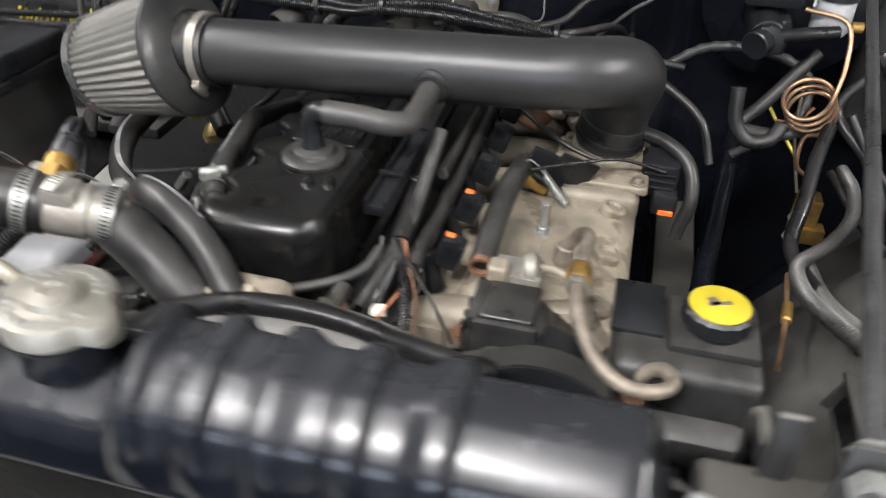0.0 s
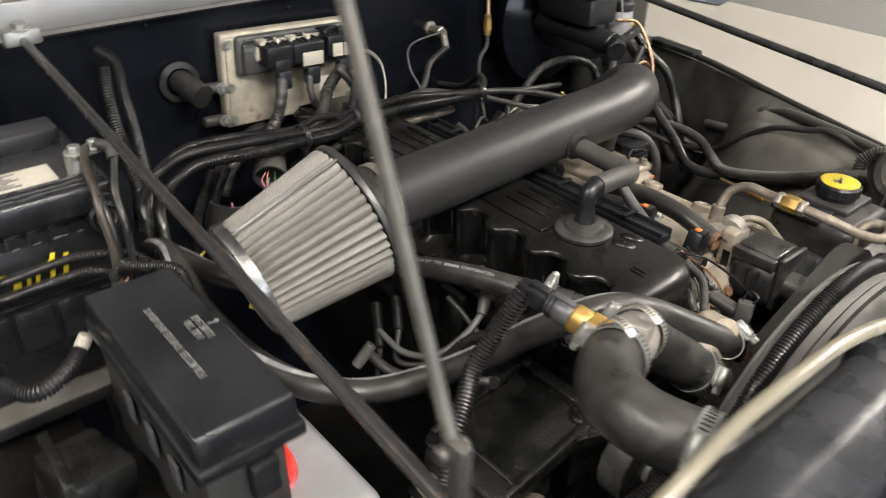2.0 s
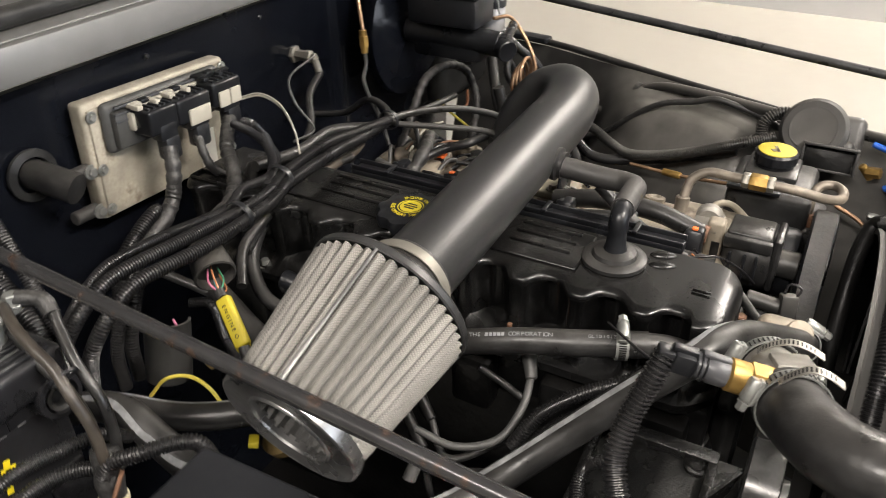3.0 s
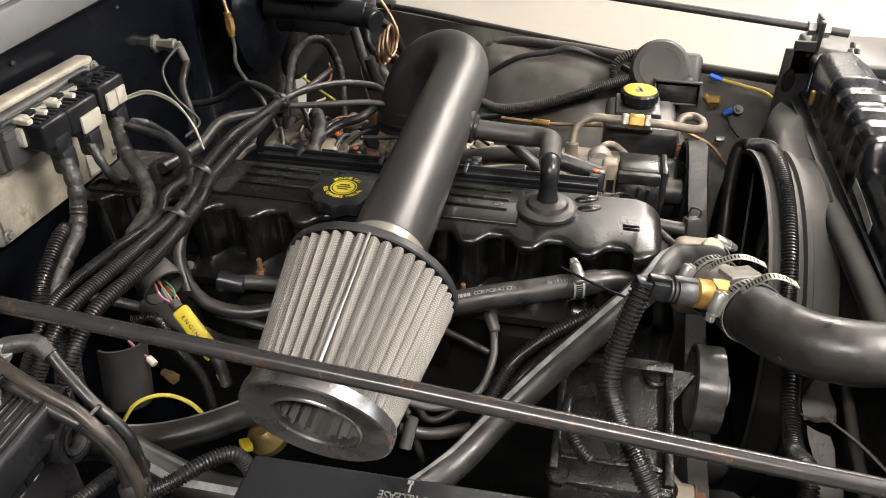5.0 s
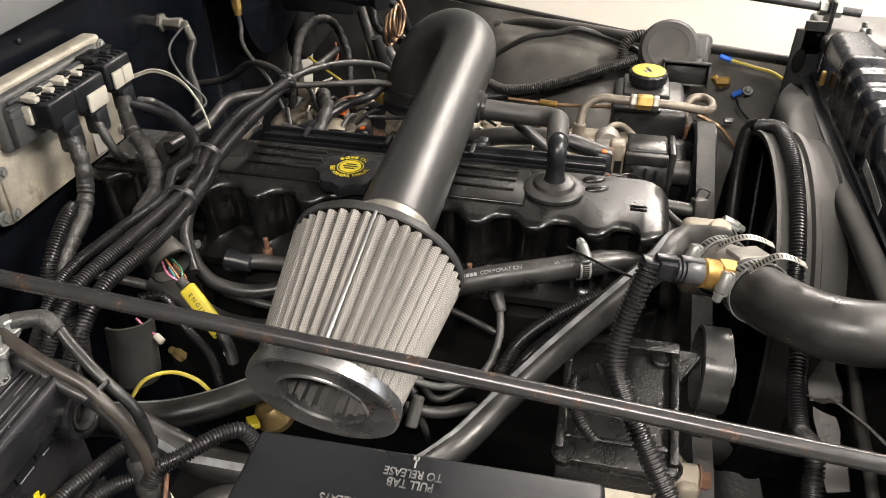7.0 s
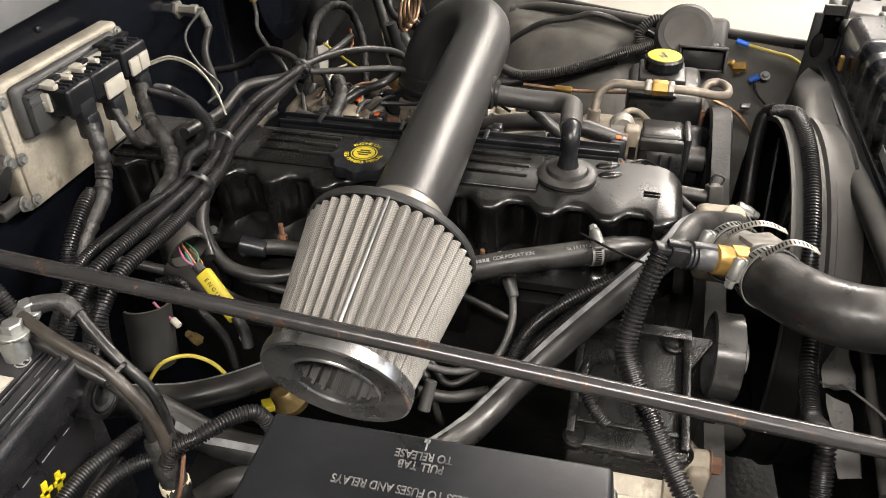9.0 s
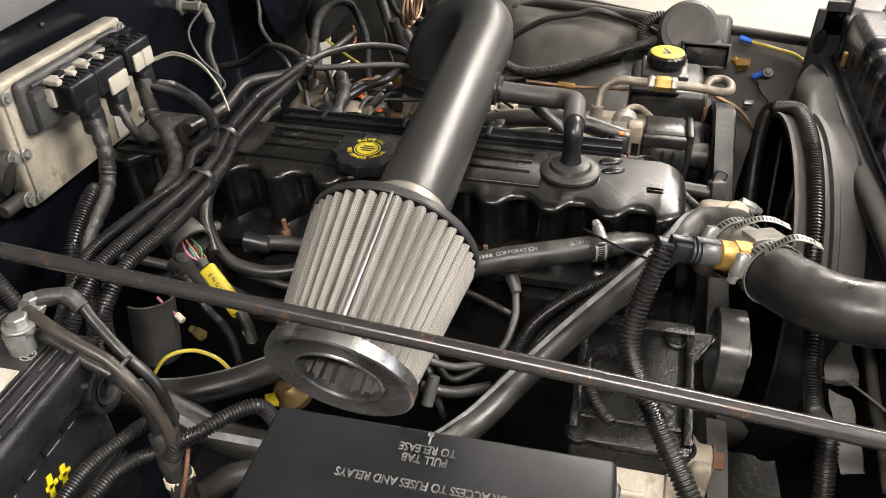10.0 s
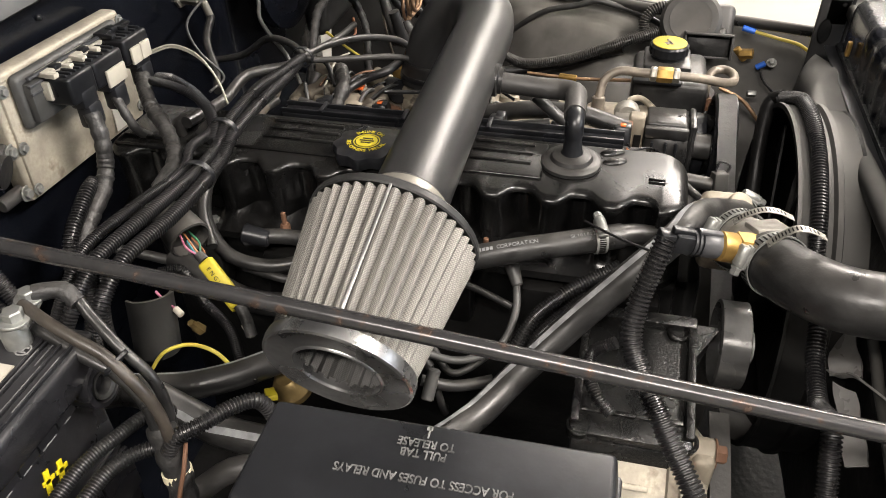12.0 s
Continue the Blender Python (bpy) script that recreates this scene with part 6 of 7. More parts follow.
bl_ = belt_loop([(-0.215, 0.850, 0.030), (0.09, 0.93, 0.0735), (-0.13, 0.62, 0.08)])
bm = bmesh.new()
rows = []
for x, z in bl_:
    rows.append([bm.verts.new((x, y, z)) for y in (0.458, 0.482)])
for a, b in zip(rows, rows[1:] + rows[:1]):
    bm.faces.new((a[0], a[1], b[1], b[0]))
bmesh.ops.solidify(bm, geom=bm.faces[:], thickness=0.004)
part("belt", bm, M["belt"], belt)
part("belt_run", strap([(-0.368, 0.477, 0.874), (-0.395, 0.476, 0.868), (-0.430, 0.474, 0.852), (-0.50, 0.472, 0.82)], (0, 1, 0), 0.020, 0.004), M["belt"], belt)
idl = thing("idler_pulley", (-0.28, 0.46, 0.9), "smooth worn steel-grey idler pulley beside the bracket", "pulley")
part("rim", lathe([(0.018, 0), (0.044, 0.002), (0.047, 0.003), (0.047, 0.031), (0.044, 0.033), (0.04, 0.02), (0.018, 0.018)], (-0.295, 0.452, 0.905), (0, 1, 0), 40), M["pulley"], idl)
part("bearing", lathe([(0.008, 0), (0.017, 0.002), (0.017, 0.012), (0.008, 0.014)], (-0.295, 0.444, 0.905), (0, 1, 0), 24), M["zinc"], idl)

bk = thing("accessory_bracket", (-0.385, 0.565, 0.8), "oily black cast compressor-delete bracket on the engine's side", "bracket")
BK = pose(-0.374, 0.567, 0.912, 0, -13, 0)
plate = part("casting", turned(box((0, 0, 0), (0.146, 0.116, 0.016), 0.004, segs=3), BK), M["oily"], bk, "oily cast plate")
for at, size in (((0.066, 0, 0.012), (0.014, 0.116, 0.016)), ((0.0, 0.054, 0.008), (0.13, 0.009, 0.020)), ((0.0, -0.054, 0.008), (0.13, 0.009, 0.020)), ((-0.048, 0, 0.010), (0.006, 0.10, 0.008)), ((-0.060, 0.0, 0.004), (0.028, 0.116, 0.014))):
    part("edge_rib", turned(box(at, size, 0.0025), BK), M["oily"], plate)
part("front_web", box((-0.448, 0.567, 0.862), (0.014, 0.112, 0.070), 0.005, (0, 8, 0)), M["oily"], bk)
part("web", box((-0.315, 0.567, 0.86), (0.03, 0.10, 0.12), 0.006), M["oily"], bk)
part("web", box((-0.40, 0.567, 0.85), (0.08, 0.09, 0.06), 0.008), M["oily"], bk)
gus = bmesh.new()
a_ = [gus.verts.new(v) for v in ((-0.352, 0.512, 0.930), (-0.312, 0.512, 0.944), (-0.312, 0.484, 0.944), (-0.352, 0.512, 0.86), (-0.312, 0.512, 0.86), (-0.312, 0.500, 0.88))]
for f_ in ((0, 1, 2), (3, 5, 4), (0, 2, 5, 3), (1, 4, 5, 2), (0, 3, 4, 1)):
    gus.faces.new([a_[k] for k in f_])
bmesh.ops.recalc_face_normals(gus, faces=gus.faces[:])
bmesh.ops.bevel(gus, geom=gus.edges[:], offset=0.003, segments=2, affect="EDGES")
part("gusset", gus, M["oily"], bk, "triangular cast gusset")
for x, y, z in ((-0.436, 0.616, 0.893), (-0.436, 0.516, 0.893), (-0.318, 0.526, 0.924)):
    part("lug", lathe([(0.0125, 0), (0.0125, 0.014), (0.010, 0.016), (0.006, 0.012), (0, 0.012)], (x, y, z), (-0.22, 0, 1), 20), M["oily"], bk)
al = thing("alternator", (-0.43, 0.52, 0.75), "dusty pale aluminium alternator below the bracket", "alternator")
alh = part("housing", cyl((-0.43, 0.49, 0.815), (-0.43, 0.61, 0.815), 0.068, seg=40, edge=0.008), M["pcm"], al)
for k in range(14):
    a = 2 * math.pi * k / 14
    part("fin", box((-0.43 + 0.068 * math.cos(a), 0.575, 0.815 + 0.068 * math.sin(a)), (0.008, 0.06, 0.006), 0.002, (0, -math.degrees(a), 0)), M["pcm"], alh)
for k in range(9):
    a = radians(96 + 13 * k)
    part("vent", box((-0.43 + 0.0675 * math.cos(a), 0.600, 0.815 + 0.0675 * math.sin(a)), (0.008, 0.022, 0.007), 0.001, (0, -math.degrees(a), 0)), M["block"], alh)
part("band", lathe([(0.0685, 0), (0.0705, 0.002), (0.0705, 0.012), (0.0685, 0.014)], (-0.43, 0.515, 0.815), (0, 1, 0), 40, ring=True), M["alu"], alh)
part("ear", join(box((-0.446, 0.498, 0.862), (0.022, 0.022, 0.08), 0.007, segs=3), cyl((-0.436, 0.512, 0.893), (-0.436, 0.488, 0.893), 0.014)), M["alu"], al, "tan mounting ear")
part("ear_bolt", bolt((-0.436, 0.488, 0.893), (0, -1, 0), 0.009, 0.010), M["rust"], al, "rusty bolt")

# ---- wiring beside the engine ----
conduit([s0 + sd * 0.080, (-0.385, 0.566, 1.088), (-0.402, 0.577, 1.050), (-0.423, 0.581, 1.017), (-0.445, 0.569, 0.995), (-0.468, 0.554, 0.980), (-0.490, 0.537, 0.960), (-0.515, 0.517, 0.938), (-0.535, 0.50, 0.91), (-0.55, 0.49, 0.86)], 0.0098, "black corrugated conduit from the temperature sensor")
conduit([(-0.385, 0.591, 0.97), (-0.386, 0.611, 0.955), (-0.401, 0.614, 0.945), (-0.426, 0.603, 0.935), (-0.436, 0.588, 0.925)], 0.0062, "thin black corrugated conduit on the bracket")
conduit([(-0.292, 0.595, 0.99), (-0.32, 0.644, 0.97), (-0.345, 0.675, 0.95), (-0.369, 0.692, 0.92)], 0.0075, "black corrugated conduit beside the block")
conduit([(-0.293, 0.596, 0.975), (-0.319, 0.637, 0.95), (-0.349, 0.668, 0.93), (-0.365, 0.682, 0.9)], 0.0075, "black corrugated conduit beside the block")
conduit([(0.050, 0.413, 1.030)] + [ring_at(a, SR + 0.009, 0.400) for a in (70, 82, 94, 106, 118, 130, 142)] + [(-0.325, 0.404, 0.985), (-0.372, 0.408, 0.965), (-0.418, 0.41, 0.962), (-0.462, 0.412, 0.985), (-0.485, 0.412, 0.965), (-0.52, 0.412, 0.93)], 0.0088, "black corrugated conduit over the shroud ring")
wire("hose", [(-0.06, 0.43, 0.88), (-0.02, 0.432, 0.95), (0.03, 0.428, 1.005), (0.052, 0.420, 1.026), (0.042, 0.410, 1.036)], 0.0095, "block", "black hose along the shroud", "hose")
sw = thing("plug_wire", (-0.3, 0.7, 0.9), "grey spark plug wire with a rubber boot", "plug wire", "plug wires")
part("boot", cyl((-0.286, 0.71, 0.97), (-0.305, 0.699, 0.955), 0.0085, 0.006), M["plugwire"], sw)
part("lead", sweep([(-0.301, 0.701, 0.955), (-0.33, 0.697, 0.94), (-0.364, 0.708, 0.92), (-0.384, 0.746, 0.91), (-0.39, 0.788, 0.92)], 0.0042, 10), M["plugwire"], sw)
for pts_, r in (([(-0.293, 1.027, 0.96), (-0.281, 0.996, 0.96), (-0.266, 0.961, 0.95)], 0.0095), ([(-0.307, 0.757, 0.95), (-0.301, 0.725, 0.93), (-0.301, 0.706, 0.92)], 0.004), ([(-0.309, 1.025, 0.93), (-0.317, 0.986, 0.93), (-0.312, 0.946, 0.92)], 0.005), ([(-0.411, 0.783, 0.9), (-0.403, 0.749, 0.89), (-0.386, 0.709, 0.89)], 0.0065), ([(-0.351, 1.161, 0.97), (-0.336, 1.109, 0.95), (-0.331, 1.071, 0.94)], 0.006)):
    wire("plug_wire", pts_, r, "rubber", "black cable low beside the engine", "cable", "low cables")
solo("coil_boot", join(cyl((-0.289, 1.028, 0.965), (-0.287, 0.997, 0.96), 0.013, 0.010)), M["plastic"], "black rubber coil boot", "boot")
solo("plug_boot", cyl((-0.415, 0.766, 0.925), (-0.436, 0.770, 0.90), 0.0068), M["plugwire"], "grey spark plug boot", "boot")
for a_, b_, c_, e_ in (((-0.372, 0.818, 0.935), (-0.398, 0.775, 0.905), (-0.41, 0.76, 0.86), (-0.36, 0.77, 0.80)), ((-0.342, 0.818, 0.932), (-0.362, 0.785, 0.908), (-0.385, 0.755, 0.89), (-0.33, 0.70, 0.90))):
    pw = thing("plug_wire", a_, "grey spark plug wire with a ribbed rubber boot", "plug wire", "plug wires")
    part("boot", cyl(a_, b_, 0.0072, 0.006), M["block"], pw)
    part("lead", sweep([b_, c_, e_], 0.0042, 10), M["rubber"], pw)
# yellow tag, connector and loose wires by the filter
yt = thing("cable_tag", (-0.43, 0.99, 0.98), "yellow heat-shrink cable tag with black lettering", "tag")
ta, tb_ = Vector((-0.408, 1.004, 1.022)), Vector((-0.431, 0.962, 0.990))
TM = toward((ta + tb_) / 2, tb_ - ta)
side_ = TM.to_3x3().inverted() @ Vector((-0.75, 0.0, 0.66))
TM = TM @ pose(0, 0, 0, 0, 0, math.degrees(math.atan2(side_.y, side_.x)))
part("sleeve", turned(box((0, 0, 0), (0.010, 0.0165, (tb_ - ta).length), 0.003, segs=3), TM), M["yellow"], yt)
part("fold", turned(box((-0.006, 0.004, 0.016), (0.008, 0.016, 0.028), 0.003), TM), M["yellow"], yt, "folded yellow flap")
part("lettering", letters("E N G I N E  O", 0.0062, TM @ pose(0.0052, 0, 0, 0, 90, 0) @ pose(0, 0, 0, 0, 0, 180), 0.0003), M["plastic"], yt, "black lettering", smooth=False)
part("cable", sweep([(-0.404, 1.012, 1.026), ta], 0.0055, 12), M["tape"], yt)
part("cable", sweep([tb_, (-0.438, 0.953, 0.98), (-0.446, 0.946, 0.965)], 0.006, 12), M["tape"], yt)
CA, CB_ = Vector((-0.371, 1.060, 1.046)), Vector((-0.393, 1.024, 1.032))
cn = thing("connector", (CA + CB_) / 2 - Vector((0, 0, 0.02)), "dusty grey-black round wiring connector with coloured wires", "connector")
part("shell", lathe([(0.012, -0.004), (0.017, 0.0), (0.020, 0.012), (0.0225, 0.036), (0.0225, 0.042), (0.0205, 0.043), (0.0195, 0.030), (0.0, 0.028)], CA, CB_ - CA, 28), M["plastic_dull"], cn)
for k, m_ in enumerate(("wire_g", "wire_o", "wire_p", "wire_t", "wire_o")):
    o = Vector((0.006 * math.cos(1.3 * k), 0.005 * math.sin(1.3 * k), 0.006 * math.sin(1.3 * k)))
    part("strand", sweep([CB_.lerp(CA, 0.25) + o, CB_ + (CB_ - CA) * 0.18 + o * 1.5 + Vector((-0.002, 0, 0)), Vector((-0.404, 1.011, 1.026)) + o * 0.5, Vector((-0.408, 1.004, 1.022))], 0.0011, 8), M[m_], cn)
solo("wire_shield", turned(grid_surface(lambda u, v: Vector((0.024 * math.cos(u), 0.022 * math.sin(u), 0.85 * v * (1 - 0.06 * math.sin(u)))), [math.pi * (1.0 + i / 16) for i in range(17)], [-0.038 + 0.0095 * i for i in range(9)], 0.003), pose(*(-0.452, 1.051, 0.97), -8, 10, -35)), M["plastic_dull"], "dull grey-black curved plastic shield among the wiring", "shield")
wire("wire", [(-0.5, 1.032, 0.95), (-0.489, 1.017, 0.97), (-0.479, 0.994, 0.975), (-0.479, 0.968, 0.97), (-0.479, 0.953, 0.95)], 0.0020, "wire_y", "yellow wire looped below the filter", "wire", "wires")
wire("wire", [(-0.443, 1.044, 1.004), (-0.446, 1.034, 0.995), (-0.444, 1.027, 0.985)], 0.0014, "wire_p", "pink wire to a white plug", "wire", "wires")
solo("plug", cyl((-0.444, 1.027, 0.985), (-0.448, 1.018, 0.981), 0.0036), M["tab_cream"], "small white wire plug", "plug")
solo("plug", cyl((-0.436, 0.957, 0.97), (-0.446, 0.945, 0.965), 0.0046), M["tab_cream"], "small white wire plug", "plug")
solo("brass_switch", join(lathe([(0.0065, 0), (0.0065, 0.008), (0.005, 0.010), (0.004, 0.02)], (-0.426, 1.018, 0.94), (-0.5, 0.2, 1), 6)), M["old_brass"], "brass pressure switch on the block", "switch")
solo("brass_switch", join(lathe([(0.02, 0), (0.022, 0.01), (0.015, 0.022), (0.01, 0.026)], (-0.45, 0.907, 0.9), (-0.3, 0.2, 1), 24)), M["old_brass"], "brass sender below the filter", "switch")
solo("tag", turned(box((0, 0, 0), (0.02, 0.010, 0.006), 0.001), pose(*(-0.486, 0.914, 0.93), 10, 20, 40)), M["yellow"], "yellow plastic clip below the filter", "clip")
conduit([(-0.391, 1.077, 0.98), (-0.382, 1.055, 0.98), (-0.394, 1.029, 0.95), (-0.41, 0.995, 0.93), (-0.437, 0.973, 0.91)], 0.0055, "thin black corrugated conduit behind the wiring")
conduit([(-0.312, 1.192, 1.030), (-0.330, 1.186, 1.032), (-0.358, 1.182, 1.022), (-0.388, 1.178, 1.005), (-0.41, 1.175, 0.96)], 0.0085, "thick black corrugated conduit behind the battery")
# battery cables
bc = [([(-0.611, 1.013, 1.142), (-0.622, 0.985, 1.140), (-0.627, 0.962, 1.133), (-0.629, 0.942, 1.124), (-0.634, 0.922, 1.108), (-0.633, 0.912, 1.08), (-0.634, 0.909, 1.045)], 0.0044, "cable_dusty"), ([(-0.600, 1.013, 1.143), (-0.590, 0.992, 1.141), (-0.598, 0.972, 1.127), (-0.609, 0.946, 1.110), (-0.612, 0.926, 1.088), (-0.613, 0.921, 1.06), (-0.618, 0.92, 1.02)], 0.0044, "rubber"), ([(-0.615, 1.006, 1.125), (-0.622, 0.970, 1.112), (-0.624, 0.945, 1.10), (-0.624, 0.930, 1.075), (-0.627, 0.925, 1.03)], 0.0046, "rubber")]
for pts_, r, m_ in bc:
    wire("battery_cable", pts_, r, m_, "thick dusty brown battery cable from the terminal" if m_ == "cable_dusty" else "thick black battery cable from the terminal", "cable", "battery cables", 14)
solo("taped_sleeve", sweep([(-0.600, 1.012, 1.143), (-0.591, 0.994, 1.1415), (-0.594, 0.982, 1.134)], 0.0066, 14, 0.004, lambda k: 1 + 0.05 * math.sin(1.4 * k)), M["tape"], "black cloth tape round a battery cable", "tape")
solo("cable_tie", lathe([(0.0105, -0.0016), (0.0114, -0.0012), (0.0114, 0.0012), (0.0105, 0.0016)], (-0.626, 0.938, 1.114), (-0.1, -0.75, -0.6), 20, ring=True), M["plastic"], "black cable tie round the battery cables", "cable tie", "cable ties")
conduit([(-0.98, 0.955, 1.03), (-0.84, 0.958, 1.036), (-0.70, 0.965, 1.042), (-0.664, 0.961, 1.045), (-0.640, 0.952, 1.045), (-0.612, 0.943, 1.04), (-0.59, 0.94, 1.02)], 0.0056, "black corrugated conduit across the battery")
conduit([(-0.98, 0.945, 1.02), (-0.82, 0.946, 1.028), (-0.69, 0.955, 1.028), (-0.657, 0.950, 1.03), (-0.640, 0.939, 1.03), (-0.630, 0.925, 1.03)], 0.0060, "black corrugated conduit across the battery")
conduit([(-0.638, 0.912, 1.036), (-0.632, 0.905, 1.048), (-0.620, 0.891, 1.052), (-0.597, 0.873, 1.052), (-0.587, 0.861, 1.049), (-0.584, 0.853, 1.034), (-0.582, 0.85, 1.0)], 0.0063, "black corrugated conduit into the fuse box")
conduit([(-0.77, 0.854, 1), (-0.749, 0.822, 1), (-0.716, 0.826, 1.01), (-0.693, 0.846, 1.02)], 0.0085, "black corrugated conduit up to the fuse box")
solo("plug", cyl((-0.702, 0.839, 1.015), (-0.692, 0.839, 1.03), 0.0072), M["tab_cream"], "cream plug beside the fuse box", "plug")
for pts_ in ([(-0.530, 1.06, 0.95), (-0.524, 1.034, 0.952), (-0.509, 0.987, 0.95), (-0.486, 0.950, 0.948), (-0.45, 0.91, 0.945), (-0.42, 0.88, 0.93)],):
    lh = thing("heater_hose", pts_[2], "black rubber hose with a pale painted highlight below the air filter", "hose")
    part("hose", sweep(pts_, 0.0140, 18, 0.006), M["rubber"], lh)
    part("stripe", stripe(pts_, 0.0140, 0.0004, 0.16, (0.45, 0.1, 0.9)), M["stripe"], lh, "pale painted highlight")

# ---- driver side fender clutter ----
wire("cable", [(0.54, 0.95, 0.90), (0.535, 0.878, 0.913), (0.53, 0.844, 0.948), (0.52, 0.798, 0.976), (0.48, 0.697, 0.991), (0.435, 0.572, 0.995), (0.385, 0.429, 1.002), (0.335, 0.326, 1.011)], 0.0088, "loom_dusty", "black taped cable along the fender edge", "cable")
wire("cable", [(0.41, 1.04, 0.905), (0.445, 0.95, 0.878), (0.45, 0.918, 0.884), (0.45, 0.871, 0.897), (0.45, 0.805, 0.950), (0.45, 0.763, 0.975), (0.45, 0.708, 0.988), (0.45, 0.68, 0.997), (0.45, 0.645, 0.992), (0.445, 0.594, 0.980), (0.43, 0.56, 0.97)], 0.0056, "rubber", "black cable along the inner fender", "cable")
conduit([(0.36, 0.82, 0.893), (0.36, 0.742, 0.911), (0.37, 0.654, 0.942), (0.39, 0.583, 0.972)], 0.0085, "dusty black corrugated conduit across the inner fender", skin="loom_dusty")
conduit([(0.38, 0.581, 0.955), (0.39, 0.589, 0.992), (0.4, 0.569, 1.011), (0.41, 0.534, 1.007)], 0.0095, "dusty black corrugated conduit bent at the horn", skin="loom_dusty")
solo("clip", lathe([(0.013, -0.005), (0.0145, -0.005), (0.0145, 0.005), (0.013, 0.005)], (0.528, 0.83, 0.962), (0.3, 1, 0.1), 20, ring=True), M["rubber_grey"], "grey clip holding the fender wiring", "clip")
hn = thing("horn", (0.36, 0.50, 0.97), "dull black round horn with a square mouth", "horn")
part("disc", lathe([(0.046, 0), (0.050, 0.004), (0.050, 0.022), (0.044, 0.027), (0.0, 0.0272)], (0.385, 0.513, 0.992), (-0.75, 0.1, 0.55), 40), M["plastic_dull"], hn)
part("flare", join(box((0.384, 0.474, 0.990), (0.030, 0.062, 0.074), 0.013, (0, 30, 0), segs=4), box((0.372, 0.478, 0.972), (0.04, 0.05, 0.04), 0.010, (0, 25, 0), segs=3)), M["plastic_dull"], hn, "curved horn flare")
part("recess", lathe([(0.034, 0), (0.034, 0.0012), (0.031, 0.0006), (0.0, 0.0006)], Vector((0.385, 0.513, 0.992)) + Vector((-0.75, 0.1, 0.55)).normalized() * 0.0275, (-0.75, 0.1, 0.55), 36), M["fender_in"], hn, "darker pressed centre")
part("mouth", box((0.332, 0.484, 0.974), (0.004, 0.066, 0.034), 0.001, (0, 20, 0)), M["block"], hn, "dark square horn mouth")
for dy, dz, sy, sz in ((0, 0.0195, 0.076, 0.004), (0, -0.0195, 0.076, 0.004), (0.037, 0, 0.004, 0.042), (-0.037, 0, 0.004, 0.042)):
    part("mouth_rim", box((0.340, 0.484 + dy, 0.974 + dz), (0.034, sy, sz), 0.001, (0, 20, 0)), M["plastic_dull"], hn)
solo("brass_fitting", join(lathe([(0.0085, 0), (0.0085, 0.02)], (0.34, 0.43, 0.964), (-0.3, -1, 0.2), 6), cyl((0.34, 0.438, 0.973), (0.34, 0.421, 0.954), 0.006)), M["brass"], "brass fitting on the inner fender", "fitting")
wire("wire", [(0.37, 0.417, 0.993), (0.36, 0.372, 0.986), (0.35, 0.341, 0.982), (0.33, 0.319, 0.973)], 0.0028, "wire_y", "yellow ground wire on the inner fender", "wire", "wires")
solo("crimp_terminal", cyl((0.375, 0.43, 0.995), (0.37, 0.409, 0.991), 0.0048), M["blue"], "blue crimp terminal on a wire", "terminal", "crimps")
solo("crimp_terminal", cyl((0.33, 0.402, 0.946), (0.33, 0.389, 0.955), 0.0048), M["blue"], "blue crimp terminal on a wire", "terminal", "crimps")
solo("ground_bolt", bolt((0.33, 0.380, 0.956), (-0.6, 0, 0.8), 0.0052, 0.005), M["zinc"], "zinc ground bolt on the inner fender", "bolt")
wire("wire", [(0.33, 0.397, 0.948), (0.31, 0.39, 0.934), (0.29, 0.376, 0.925)], 0.002, "loom", "thin black ground wire", "wire", "wires")
cl = thing("steel_line", (0.3, 0.6, 0.9), "copper-coloured line with brass union across the inner fender", "brake line")
part("line", sweep([(0.33, 0.78, 0.905), (0.32, 0.697, 0.906), (0.3, 0.599, 0.92)], 0.003, 8), M["copper"], cl)
part("line_end", sweep([(0.28, 0.459, 0.929), (0.27, 0.421, 0.915), (0.26, 0.391, 0.886)], 0.0032, 8), M["copper"], cl)
part("union", cyl((0.325, 0.723, 0.905), (0.32, 0.692, 0.906), 0.006), M["brass"], cl, "brass union")
solo("clip", box((0.28, 0.408, 0.923), (0.014, 0.014, 0.008), 0.001, (0, 40, 0)), M["zinc"], "zinc line clip on the inner fender", "clip")

# ---- printed marks along the heater hose ----
def print_along(points, r, start, bits, turn, size):
    """Short printed words or bars laid round a hose, one after the other."""
    path = spline(points, 0.0005)
    fr_ = frames(path)
    out, s = [], start
    for word in bits:
        for ch in word if isinstance(word, str) else [None] * word:
            k = min(len(path) - 1, int(s / 0.0005))
            t, n, b = fr_[k]
            u = n * math.cos(turn) + b * math.sin(turn)
            rot = Matrix((t, u.cross(t), u)).transposed().to_4x4()
            m_ = Matrix.Translation(path[k] + u * (r + 0.0003)) @ rot
            if ch is None:
                out.append(turned(box((0, 0, 0), (size * 0.5, size * 0.62, 0.0004), 0), m_))
            elif ch != " ":
                out.append(letters(ch, size, m_, 0.0002))
            s += size * (0.35 if ch in (" ", "I") else 0.66)
        s += size * 0.5
    return out


words = print_along(list(reversed(G)), 0.0135, 0.335, ["IN USA BY THE", 5, "CORPORATION"], radians(-60), 0.0062)
for w in words:
    part("print", w, M["stripe"], hh, smooth=False)
for w in print_along(list(reversed(G)), 0.0135, 0.482, ["GL101012"], radians(-60), 0.0050):
    part("print", w, M["stripe"], hh, smooth=False)

